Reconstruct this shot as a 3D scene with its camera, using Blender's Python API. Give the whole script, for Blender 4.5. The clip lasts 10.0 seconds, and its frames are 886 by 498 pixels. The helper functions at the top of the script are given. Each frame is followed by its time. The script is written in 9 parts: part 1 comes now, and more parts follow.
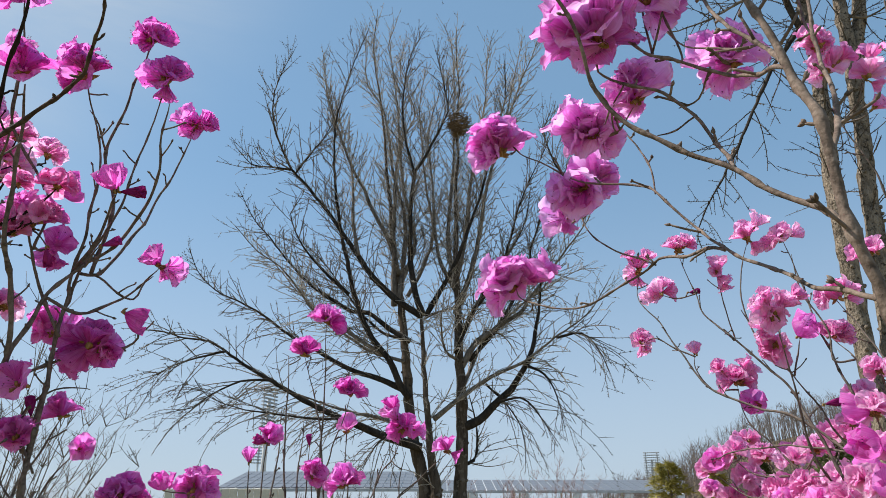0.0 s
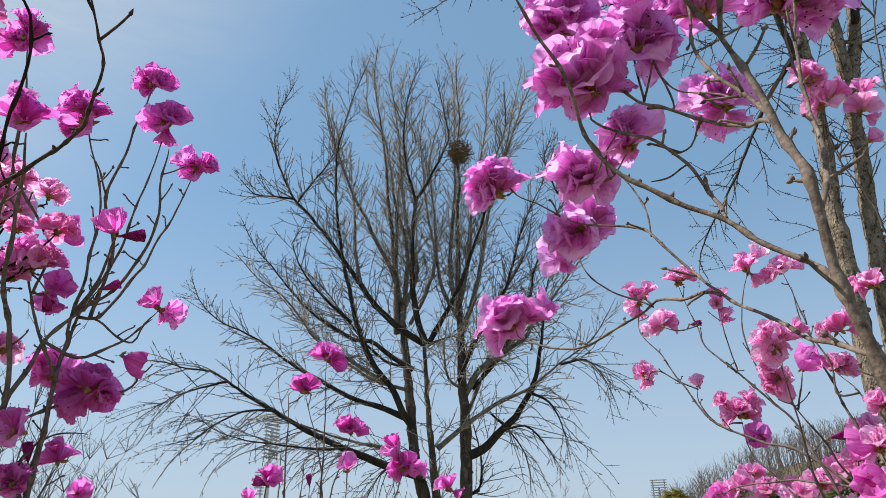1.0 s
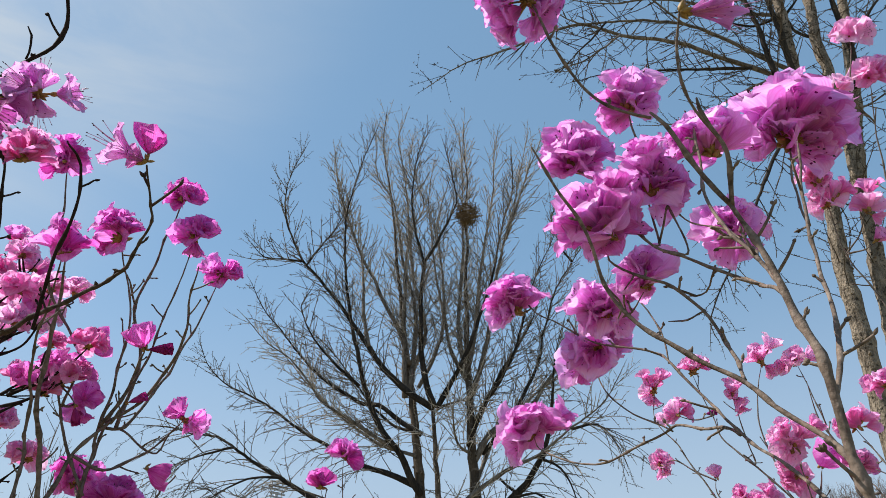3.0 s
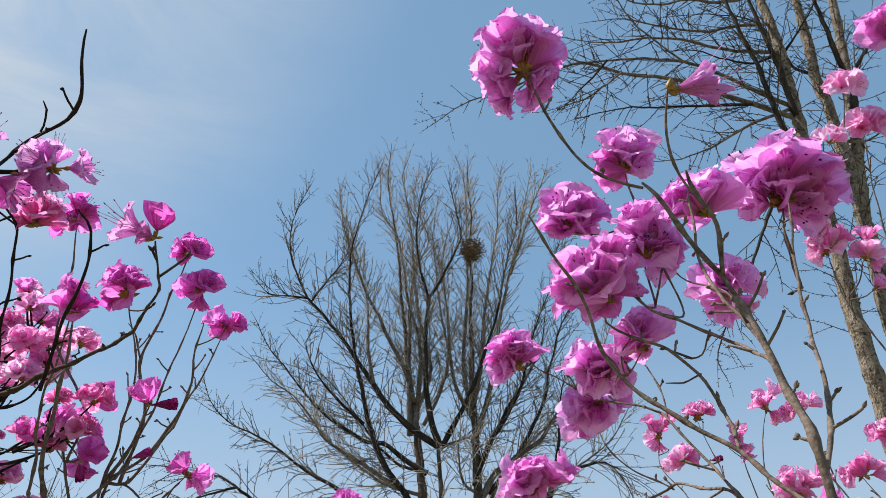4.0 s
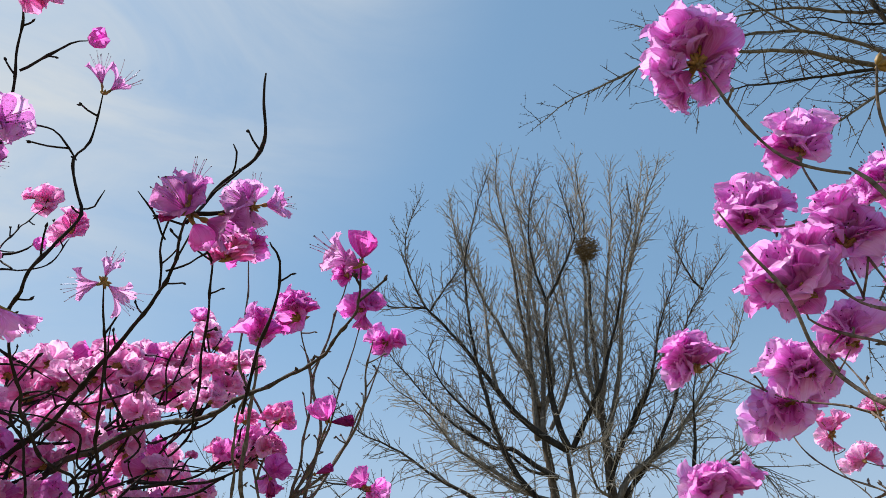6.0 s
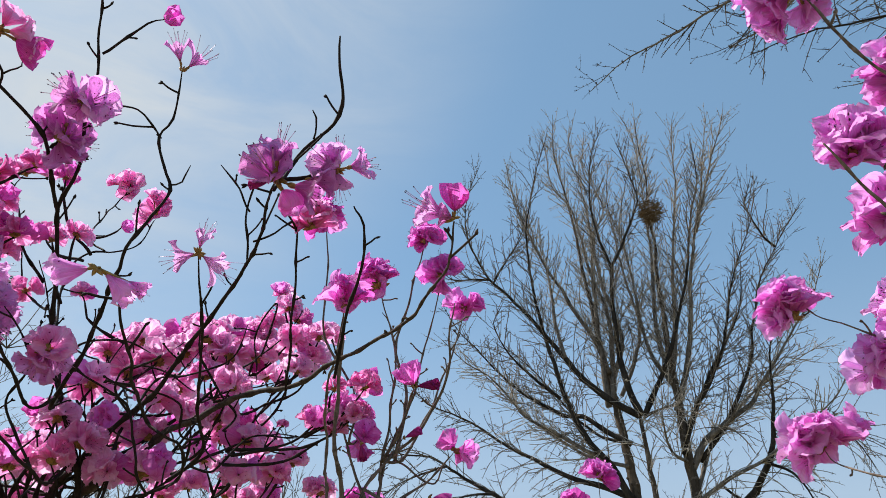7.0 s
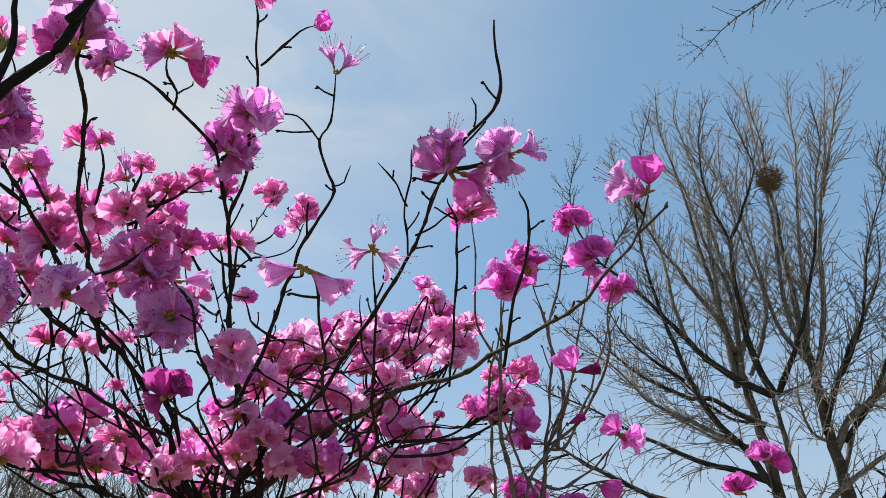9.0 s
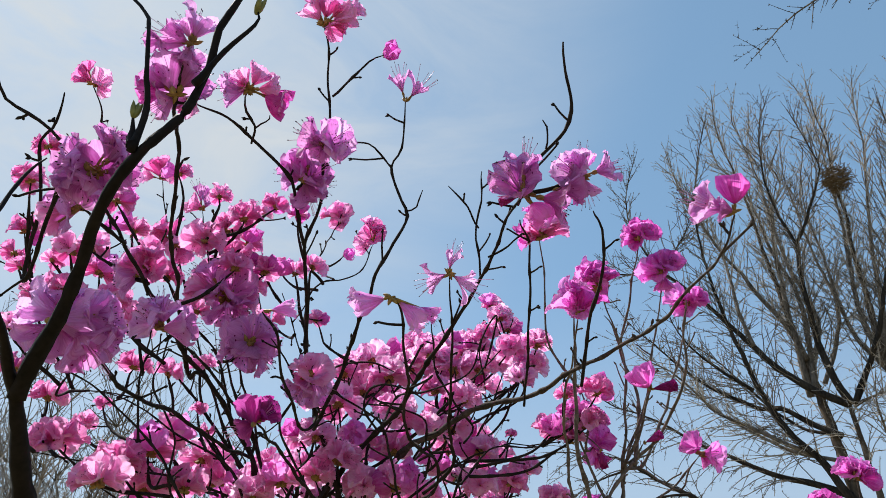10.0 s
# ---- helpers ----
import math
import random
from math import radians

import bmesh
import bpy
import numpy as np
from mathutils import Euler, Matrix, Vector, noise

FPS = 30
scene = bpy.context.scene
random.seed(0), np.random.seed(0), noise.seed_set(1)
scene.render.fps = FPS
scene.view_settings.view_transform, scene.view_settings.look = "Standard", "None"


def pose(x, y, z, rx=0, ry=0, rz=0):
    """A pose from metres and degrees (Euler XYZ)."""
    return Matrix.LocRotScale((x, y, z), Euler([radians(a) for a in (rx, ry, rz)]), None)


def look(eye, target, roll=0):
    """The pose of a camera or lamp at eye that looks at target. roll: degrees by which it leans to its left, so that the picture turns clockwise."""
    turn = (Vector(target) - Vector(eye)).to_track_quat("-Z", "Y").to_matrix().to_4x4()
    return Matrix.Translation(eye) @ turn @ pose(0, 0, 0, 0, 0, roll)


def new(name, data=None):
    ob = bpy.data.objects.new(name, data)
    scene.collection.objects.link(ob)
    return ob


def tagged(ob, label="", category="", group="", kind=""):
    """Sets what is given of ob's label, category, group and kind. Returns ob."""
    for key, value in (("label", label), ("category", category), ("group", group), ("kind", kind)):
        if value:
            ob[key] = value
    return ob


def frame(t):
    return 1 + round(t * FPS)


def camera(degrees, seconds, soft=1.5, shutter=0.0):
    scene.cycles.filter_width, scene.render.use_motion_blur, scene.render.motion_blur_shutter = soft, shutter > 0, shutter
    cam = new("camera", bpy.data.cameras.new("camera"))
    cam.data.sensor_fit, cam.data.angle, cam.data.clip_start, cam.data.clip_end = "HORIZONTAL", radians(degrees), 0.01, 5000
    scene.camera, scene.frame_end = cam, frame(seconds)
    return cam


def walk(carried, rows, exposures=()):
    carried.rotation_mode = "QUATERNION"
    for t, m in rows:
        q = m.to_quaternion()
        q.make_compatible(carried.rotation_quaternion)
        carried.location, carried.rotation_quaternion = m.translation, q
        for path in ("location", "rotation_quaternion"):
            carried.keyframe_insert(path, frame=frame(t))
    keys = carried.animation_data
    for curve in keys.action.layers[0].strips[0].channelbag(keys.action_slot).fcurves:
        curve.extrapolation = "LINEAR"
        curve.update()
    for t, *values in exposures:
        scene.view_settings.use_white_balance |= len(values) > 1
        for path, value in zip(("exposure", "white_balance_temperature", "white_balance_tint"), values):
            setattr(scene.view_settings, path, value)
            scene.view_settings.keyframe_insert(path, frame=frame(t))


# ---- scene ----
cam = camera(65.3, 10.0, soft=0.8)
PATH = [
    (0, (0.0, 0.0, 1.55), (0.0, 1.862, 2.279), -0.0),
    (0.5, (0.01, -0.006, 1.559), (0.01, 1.846, 2.314), -0.3),
    (1, (0.005, -0.008, 1.565), (-0.001, 1.825, 2.365), -0.5),
    (1.5, (-0.007, -0.014, 1.579), (-0.027, 1.802, 2.416), -0.3),
    (2, (-0.012, -0.023, 1.597), (-0.046, 1.771, 2.48), -0.3),
    (2.5, (-0.01, -0.044, 1.605), (-0.036, 1.734, 2.52), -0.4),
    (4, (-0.004, -0.083, 1.629), (-0.042, 1.624, 2.67), -0.5),
    (4.5, (0.007, -0.097, 1.629), (-0.055, 1.591, 2.7), -0.4),
    (5, (-0.006, -0.088, 1.632), (-0.111, 1.593, 2.711), -0.5),
    (5.5, (-0.033, -0.088, 1.63), (-0.258, 1.586, 2.702), 0.3),
    (6, (-0.062, -0.092, 1.634), (-0.416, 1.571, 2.687), 0.8),
    (7.5, (-0.098, -0.081, 1.622), (-0.699, 1.567, 2.584), 0.6),
    (8, (-0.116, -0.082, 1.622), (-0.789, 1.542, 2.575), 0.8),
    (8.5, (-0.136, -0.089, 1.623), (-0.879, 1.507, 2.572), 1.1),
    (9, (-0.146, -0.096, 1.625), (-0.96, 1.462, 2.58), 1.3),
    (9.5, (-0.144, -0.098, 1.627), (-1.023, 1.419, 2.588), 1.6),
    (10, (-0.158, -0.114, 1.63), (-1.101, 1.351, 2.613), 2.1),
]
walk(cam, [(t, look(eye, target, roll)) for t, eye, target, roll in PATH])

# ---- world, sun, exposure ----
SUN_EL, SUN_AZ = radians(54), radians(-82)      # azimuth from +y, to the left
world = bpy.data.worlds.new("sky")
scene.world = world
world.use_nodes = True
wn, wl = world.node_tree.nodes, world.node_tree.links
wn.clear()
sky = wn.new("ShaderNodeTexSky")
sky.sky_type, sky.sun_disc = "NISHITA", False
sky.sun_elevation, sky.sun_rotation = SUN_EL, SUN_AZ
sky.air_density, sky.dust_density, sky.ozone_density = 1.0, 0.6, 1.5
back = wn.new("ShaderNodeBackground")
back.inputs["Strength"].default_value = 0.104
wout = wn.new("ShaderNodeOutputWorld")
# thin high cloud: stretched noise over the whole dome, denser towards the sun's side
tc = wn.new("ShaderNodeTexCoord")
mp = wn.new("ShaderNodeMapping")
mp.inputs["Scale"].default_value = (1.0, 2.2, 5.2)
mp.inputs["Rotation"].default_value = (0.15, 0.55, 0.35)
nz = wn.new("ShaderNodeTexNoise")
nz.inputs["Scale"].default_value, nz.inputs["Detail"].default_value, nz.inputs["Roughness"].default_value = 1.5, 8, 0.6
nz.inputs["Distortion"].default_value = 0.7
dot = wn.new("ShaderNodeVectorMath")
dot.operation = "DOT_PRODUCT"
dot.inputs[1].default_value = (-0.64, 0.20, 0.74)      # the middle of the cloud bank
near_sun = wn.new("ShaderNodeMapRange")
near_sun.interpolation_type = "SMOOTHSTEP"
near_sun.inputs["From Min"].default_value, near_sun.inputs["From Max"].default_value = 0.71, 1.0
near_sun.inputs["To Min"].default_value, near_sun.inputs["To Max"].default_value = 0.0, 1.0
cl = wn.new("ShaderNodeMapRange")
cl.inputs["From Min"].default_value, cl.inputs["From Max"].default_value = 0.32, 0.68
cl.inputs["To Min"].default_value, cl.inputs["To Max"].default_value = 0.32, 1.05
mul = wn.new("ShaderNodeMath")
mul.operation, mul.use_clamp = "MULTIPLY", True
mixc = wn.new("ShaderNodeMix")
mixc.data_type = "RGBA"
mixc.inputs["B"].default_value = (5.3, 5.65, 5.9, 1)
wl.new(tc.outputs["Generated"], mp.inputs["Vector"])
wl.new(mp.outputs["Vector"], nz.inputs["Vector"])
wl.new(tc.outputs["Generated"], dot.inputs[0])
wl.new(dot.outputs["Value"], near_sun.inputs["Value"])
wl.new(nz.outputs["Fac"], cl.inputs["Value"])
wl.new(near_sun.outputs["Result"], mul.inputs[0])
wl.new(cl.outputs["Result"], mul.inputs[1])
wl.new(mul.outputs["Value"], mixc.inputs["Factor"])
air = wn.new("ShaderNodeMix")
air.data_type, air.blend_type = "RGBA", "MULTIPLY"
air.inputs["Factor"].default_value = 1.0
air.inputs["B"].default_value = (0.94, 1.07, 1.09, 1)      # clear spring air, a little more cyan
wl.new(sky.outputs["Color"], air.inputs["A"])
veil = wn.new("ShaderNodeMix")      # even thin haze over the whole dome
veil.data_type = "RGBA"
veil.inputs["Factor"].default_value = 0.42
veil.inputs["B"].default_value = (2.35, 4.15, 6.0, 1)
wl.new(air.outputs["Result"], veil.inputs["A"])
up_ = wn.new("ShaderNodeSeparateXYZ")
haze = wn.new("ShaderNodeMapRange")      # paler air towards the horizon
haze.interpolation_type = "SMOOTHSTEP"
haze.inputs["From Min"].default_value, haze.inputs["From Max"].default_value = -0.02, 0.50
haze.inputs["To Min"].default_value, haze.inputs["To Max"].default_value = 0.78, 0.0
low = wn.new("ShaderNodeMix")
low.data_type = "RGBA"
low.inputs["B"].default_value = (4.05, 4.75, 5.75, 1)
wl.new(tc.outputs["Generated"], up_.inputs["Vector"])
wl.new(up_.outputs["Z"], haze.inputs["Value"])
wl.new(haze.outputs["Result"], low.inputs["Factor"])
wl.new(veil.outputs["Result"], low.inputs["A"])
wl.new(low.outputs["Result"], mixc.inputs["A"])
wl.new(mixc.outputs["Result"], back.inputs["Color"])
wl.new(back.outputs["Background"], wout.inputs["Surface"])

sun = new("sun", bpy.data.lights.new("sun", "SUN"))
sun.data.energy, sun.data.angle, sun.data.color = 5.0, radians(0.6), (1.0, 0.95, 0.88)
sun.matrix_world = look((0, 0, 0), (-math.sin(SUN_AZ) * math.cos(SUN_EL), -math.cos(SUN_AZ) * math.cos(SUN_EL), -math.sin(SUN_EL)))
sun.location = (-20, 5, 30)
scene.view_settings.exposure = 0.27


# ---- materials ----
def material(name):
    m = bpy.data.materials.new(name)
    m.use_nodes = True
    n = m.node_tree.nodes
    n.clear()
    return m, n, m.node_tree.links


def ramp(n, *stops):
    r = n.new("ShaderNodeValToRGB")
    e = r.color_ramp.elements
    while len(e) < len(stops):
        e.new(0.5)
    for el, (p, c) in zip(e, stops):
        el.position, el.color = p, (*c, 1)
    return r


def rough_surface(name, dark, light, scale=20, rough=0.85, bump=0.4, fine=6, stretch=(1, 1, 1), distance=0.01, patches=None):
    """Bark, soil, plaster: two sizes of noise in the colour and a bump."""
    m, n, l = material(name)
    out, bs = n.new("ShaderNodeOutputMaterial"), n.new("ShaderNodeBsdfPrincipled")
    co, mpg = n.new("ShaderNodeTexCoord"), n.new("ShaderNodeMapping")
    mpg.inputs["Scale"].default_value = stretch
    a, b = n.new("ShaderNodeTexNoise"), n.new("ShaderNodeTexNoise")
    a.inputs["Scale"].default_value, b.inputs["Scale"].default_value = scale, scale * fine
    a.inputs["Detail"].default_value = b.inputs["Detail"].default_value = 5
    add = n.new("ShaderNodeMath")
    add.operation = "MULTIPLY_ADD"
    add.inputs[1].default_value = 0.45
    half = n.new("ShaderNodeMath")
    half.operation = "MULTIPLY"
    half.inputs[1].default_value = 0.6
    r = ramp(n, (0.32, dark), (0.7, light))
    l.new(co.outputs["Object"], mpg.inputs["Vector"])
    for t_ in (a, b):
        l.new(mpg.outputs["Vector"], t_.inputs["Vector"])
    l.new(a.outputs["Fac"], half.inputs[0])
    l.new(b.outputs["Fac"], add.inputs[0])
    l.new(half.outputs["Value"], add.inputs[2])
    l.new(add.outputs["Value"], r.inputs["Fac"])
    col = r.outputs["Color"]
    if patches:
        vo, mk = n.new("ShaderNodeTexNoise"), n.new("ShaderNodeMapRange")
        vo.inputs["Scale"].default_value, vo.inputs["Detail"].default_value = scale * 1.7, 3
        mk.inputs["From Min"].default_value, mk.inputs["From Max"].default_value = 0.56, 0.66
        mx = n.new("ShaderNodeMix")
        mx.data_type = "RGBA"
        mx.inputs["B"].default_value = (*patches, 1)
        l.new(co.outputs["Object"], vo.inputs["Vector"])
        l.new(vo.outputs["Fac"], mk.inputs["Value"])
        l.new(mk.outputs["Result"], mx.inputs["Factor"])
        l.new(col, mx.inputs["A"])
        col = mx.outputs["Result"]
    l.new(col, bs.inputs["Base Color"])
    bs.inputs["Roughness"].default_value = rough
    bs.inputs["Specular IOR Level"].default_value = 0.12 if rough > 0.65 else 0.5
    bp = n.new("ShaderNodeBump")
    bp.inputs["Strength"].default_value, bp.inputs["Distance"].default_value = bump, distance
    l.new(add.outputs["Value"], bp.inputs["Height"])
    l.new(bp.outputs["Normal"], bs.inputs["Normal"])
    l.new(bs.outputs["BSDF"], out.inputs["Surface"])
    return m


def petal_material(name, deep, light, through_, spots=0.0, thin=0.72):
    """Thin petal: diffuse and translucent, veins along the petal, freckles on the upper lobe."""
    m, n, l = material(name)
    out = n.new("ShaderNodeOutputMaterial")
    uv, info = n.new("ShaderNodeTexCoord"), n.new("ShaderNodeObjectInfo")
    sx = n.new("ShaderNodeSeparateXYZ")
    l.new(uv.outputs["UV"], sx.inputs["Vector"])
    st = n.new("ShaderNodeMapping")
    st.inputs["Scale"].default_value = (22, 1.2, 1)
    l.new(uv.outputs["UV"], st.inputs["Vector"])
    vein = n.new("ShaderNodeTexNoise")
    vein.inputs["Scale"].default_value, vein.inputs["Detail"].default_value = 1.0, 4
    l.new(st.outputs["Vector"], vein.inputs["Vector"])
    blot = n.new("ShaderNodeTexNoise")
    blot.inputs["Scale"].default_value, blot.inputs["Detail"].default_value = 5.0, 3
    l.new(uv.outputs["Object"], blot.inputs["Vector"])
    # mix factor: lighter to the rim, plus veins and blotches, plus the flower's own tint
    f1 = n.new("ShaderNodeMath")
    f1.operation = "MULTIPLY_ADD"
    f1.inputs[1].default_value = 1.15
    l.new(vein.outputs["Fac"], f1.inputs[0])
    f2 = n.new("ShaderNodeMath")
    f2.operation = "MULTIPLY_ADD"
    f2.inputs[1].default_value = 0.5
    l.new(blot.outputs["Fac"], f2.inputs[0])
    f3 = n.new("ShaderNodeMath")
    f3.operation = "MULTIPLY_ADD"
    f3.inputs[1].default_value, f3.inputs[2].default_value = 0.6, -0.72
    l.new(info.outputs["Random"], f3.inputs[0])
    f4 = n.new("ShaderNodeMath")
    f4.operation = "MULTIPLY_ADD"
    f4.inputs[1].default_value = 0.22
    l.new(sx.outputs["Y"], f4.inputs[0])
    l.new(f3.outputs["Value"], f4.inputs[2])
    l.new(f4.outputs["Value"], f2.inputs[2])
    l.new(f2.outputs["Value"], f1.inputs[2])
    r = ramp(n, (0.15, deep), (0.85, light))
    l.new(f1.outputs["Value"], r.inputs["Fac"])
    col = r.outputs["Color"]
    if spots:
        vo = n.new("ShaderNodeTexVoronoi")
        vm = n.new("ShaderNodeMapping")
        vm.inputs["Scale"].default_value = (6, 9, 1)
        l.new(uv.outputs["UV"], vm.inputs["Vector"])
        l.new(vm.outputs["Vector"], vo.inputs["Vector"])
        vo.inputs["Scale"].default_value, vo.inputs["Randomness"].default_value = 1.0, 0.9
        lt = n.new("ShaderNodeMath")
        lt.operation = "LESS_THAN"
        lt.inputs[1].default_value = 0.2
        l.new(vo.outputs["Distance"], lt.inputs[0])
        up = n.new("ShaderNodeMath")
        up.operation = "LESS_THAN"
        up.inputs[1].default_value = spots
        l.new(sx.outputs["X"], up.inputs[0])
        band = n.new("ShaderNodeMath")
        band.operation = "COMPARE"
        band.inputs[1].default_value, band.inputs[2].default_value = 0.52, 0.25
        l.new(sx.outputs["Y"], band.inputs[0])
        m1, m2 = n.new("ShaderNodeMath"), n.new("ShaderNodeMath")
        m1.operation = m2.operation = "MULTIPLY"
        l.new(lt.outputs["Value"], m1.inputs[0])
        l.new(up.outputs["Value"], m1.inputs[1])
        l.new(m1.outputs["Value"], m2.inputs[0])
        l.new(band.outputs["Value"], m2.inputs[1])
        mx = n.new("ShaderNodeMix")
        mx.data_type = "RGBA"
        mx.inputs["B"].default_value = (0.2, 0.012, 0.12, 1)
        l.new(m2.outputs["Value"], mx.inputs["Factor"])
        l.new(col, mx.inputs["A"])
        col = mx.outputs["Result"]
    bs, tr, mixs = n.new("ShaderNodeBsdfPrincipled"), n.new("ShaderNodeBsdfTranslucent"), n.new("ShaderNodeMixShader")
    bs.inputs["Roughness"].default_value = 0.55
    bs.inputs["Specular IOR Level"].default_value = 0.1
    mt = n.new("ShaderNodeMix")
    mt.data_type, mt.blend_type = "RGBA", "MULTIPLY"
    mt.inputs["Factor"].default_value = 1.0
    mt.inputs["B"].default_value = (*through_, 1)
    l.new(col, mt.inputs["A"])
    l.new(col, bs.inputs["Base Color"])
    l.new(mt.outputs["Result"], tr.inputs["Color"])
    bp = n.new("ShaderNodeBump")
    bp.inputs["Strength"].default_value, bp.inputs["Distance"].default_value = 0.16, 0.02
    l.new(vein.outputs["Fac"], bp.inputs["Height"])
    l.new(bp.outputs["Normal"], bs.inputs["Normal"])
    l.new(bp.outputs["Normal"], tr.inputs["Normal"])
    mixs.inputs["Fac"].default_value = thin
    l.new(bs.outputs["BSDF"], mixs.inputs[1])
    l.new(tr.outputs["BSDF"], mixs.inputs[2])
    l.new(mixs.outputs["Shader"], out.inputs["Surface"])
    return m


PETAL = {
    "magenta": petal_material("petal_magenta", (0.70, 0.09, 0.50), (0.94, 0.42, 0.86), (1.0, 0.88, 1.0), spots=1.0),
    "pink": petal_material("petal_pink", (0.79, 0.24, 0.65), (0.96, 0.60, 0.95), (1.0, 0.92, 1.0), spots=1.0),
    "rose": petal_material("petal_rose", (0.81, 0.21, 0.54), (0.96, 0.58, 0.84), (1.0, 0.92, 0.98), spots=1.0),
    "light": petal_material("petal_light", (0.86, 0.31, 0.63), (0.98, 0.69, 0.90), (1.0, 0.95, 1.0), spots=1.0),
    "pale": petal_material("petal_pale", (0.66, 0.24, 0.58), (0.90, 0.55, 0.88), (1.0, 0.93, 1.0), spots=2.0),
    "violet": petal_material("petal_violet", (0.36, 0.025, 0.25), (0.62, 0.14, 0.46), (1.0, 0.8, 1.0)),
    "dark": petal_material("petal_dark", (0.20, 0.008, 0.10), (0.52, 0.05, 0.32), (1.0, 0.7, 0.9), thin=0.25),
}
# left shrubs stand against the sun: their shade is put into the bark colour
BARK_L = rough_surface("bark_backlit_twig", (0.006, 0.0045, 0.004), (0.038, 0.029, 0.025), 60, 0.8, 0.5, 5, distance=0.002)
# near stem, darker still: its unlit side painted near-black
BARK_N = rough_surface("bark_shaded_stem", (0.005, 0.004, 0.0035), (0.022, 0.016, 0.014), 90, 0.7, 0.4, 5, distance=0.001)
BARK_T = rough_surface("bark_brown_stem", (0.03, 0.022, 0.017), (0.27, 0.205, 0.16), 60, 0.8, 0.7, 5, distance=0.003, patches=(0.26, 0.205, 0.165))
BARK_M = rough_surface("bark_brown_limb", (0.012, 0.009, 0.0075), (0.105, 0.08, 0.066), 60, 0.8, 0.6, 5, distance=0.002, patches=(0.10, 0.08, 0.066))
BARK_R = rough_surface("bark_tan_twig", (0.04, 0.032, 0.027), (0.22, 0.18, 0.15), 60, 0.8, 0.5, 5, distance=0.002, patches=(0.19, 0.16, 0.135))
SCALE = rough_surface("bud_scale", (0.10, 0.05, 0.015), (0.42, 0.26, 0.06), 90, 0.6, 0.3, 4, distance=0.002)
FILAMENT = rough_surface("stamen", (0.55, 0.10, 0.38), (0.85, 0.42, 0.70), 40, 0.5, 0.1)
ANTHER = rough_surface("anther", (0.02, 0.008, 0.015), (0.10, 0.03, 0.06), 40, 0.6, 0.1)
GREEN_BUD = rough_surface("leaf_bud", (0.10, 0.10, 0.02), (0.34, 0.33, 0.10), 70, 0.6, 0.3, distance=0.002)
GK_BARK = rough_surface("ginkgo_bark", (0.028, 0.021, 0.016), (0.15, 0.115, 0.085), 6, 0.9, 1.0, 5, (1, 1, 0.25), 0.03, (0.17, 0.138, 0.108))
GR_BARK = rough_surface("ginkgo_bark_tan", (0.04, 0.031, 0.024), (0.42, 0.34, 0.255), 9, 0.9, 1.0, 5, (1, 1, 0.5), 0.1, (0.06, 0.047, 0.036))
GR_TWIG = rough_surface("ginkgo_twig_dark", (0.014, 0.011, 0.008), (0.15, 0.118, 0.085), 5, 0.85, 0.3, 6)
# limbs in shade: GK_LIMB is GK_STEM's bark with the shade painted in
GK_LIMB = rough_surface("ginkgo_limb_shaded", (0.009, 0.0075, 0.0065), (0.07, 0.058, 0.047), 6, 0.9, 0.8, 5, (1, 1, 0.4), 0.02)
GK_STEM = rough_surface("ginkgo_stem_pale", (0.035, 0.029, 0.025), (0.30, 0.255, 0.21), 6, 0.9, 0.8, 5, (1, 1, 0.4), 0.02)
# twigs of the dark limbs: same bark, shade put into the colour
GK_SHADED = rough_surface("ginkgo_twig_shaded", (0.03, 0.025, 0.021), (0.30, 0.255, 0.21), 7, 0.85, 0.3, 6)
# sunlit crown twigs; the wide noise range paints lit and unlit bits along them
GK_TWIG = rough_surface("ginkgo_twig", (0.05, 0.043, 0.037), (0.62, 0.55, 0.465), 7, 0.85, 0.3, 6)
SOIL = rough_surface("dry_lawn", (0.10, 0.085, 0.04), (0.26, 0.215, 0.11), 0.6, 0.95, 0.6, 30, distance=0.05, patches=(0.16, 0.145, 0.065))
HILLM = rough_surface("hill_litter", (0.07, 0.052, 0.034), (0.17, 0.13, 0.08), 0.12, 0.95, 0.5, 12, distance=0.3)
WOODM = rough_surface("bare_wood", (0.09, 0.072, 0.06), (0.26, 0.215, 0.185), 0.5, 0.9, 0.2, 6)
DRYM = rough_surface("dry_shrub", (0.06, 0.048, 0.037), (0.22, 0.18, 0.14), 6, 0.9, 0.2, 6)
REDTWIG = rough_surface("reddish_shrub", (0.20, 0.11, 0.10), (0.40, 0.26, 0.23), 6, 0.9, 0.2, 6)
NEEDLE = rough_surface("conifer_green", (0.15, 0.13, 0.03), (0.40, 0.34, 0.09), 4, 0.7, 0.2, 6)
NEEDLE_D = rough_surface("conifer_dark", (0.03, 0.045, 0.012), (0.11, 0.13, 0.035), 4, 0.7, 0.2, 6)
STEEL = rough_surface("white_steel", (0.55, 0.56, 0.57), (0.75, 0.76, 0.77), 2, 0.5, 0.1)
LAMPM = rough_surface("lamp_grey", (0.30, 0.32, 0.34), (0.50, 0.52, 0.55), 2, 0.4, 0.1)
CREAM = rough_surface("cream_sheet", (0.52, 0.48, 0.38), (0.68, 0.63, 0.52), 1.5, 0.6, 0.2)
PANEL = rough_surface("solar_glass", (0.10, 0.107, 0.12), (0.17, 0.18, 0.198), 3, 0.4, 0.02)
NESTM = rough_surface("nest_sticks", (0.09, 0.065, 0.04), (0.30, 0.22, 0.14), 8, 0.95, 0.5, 6)


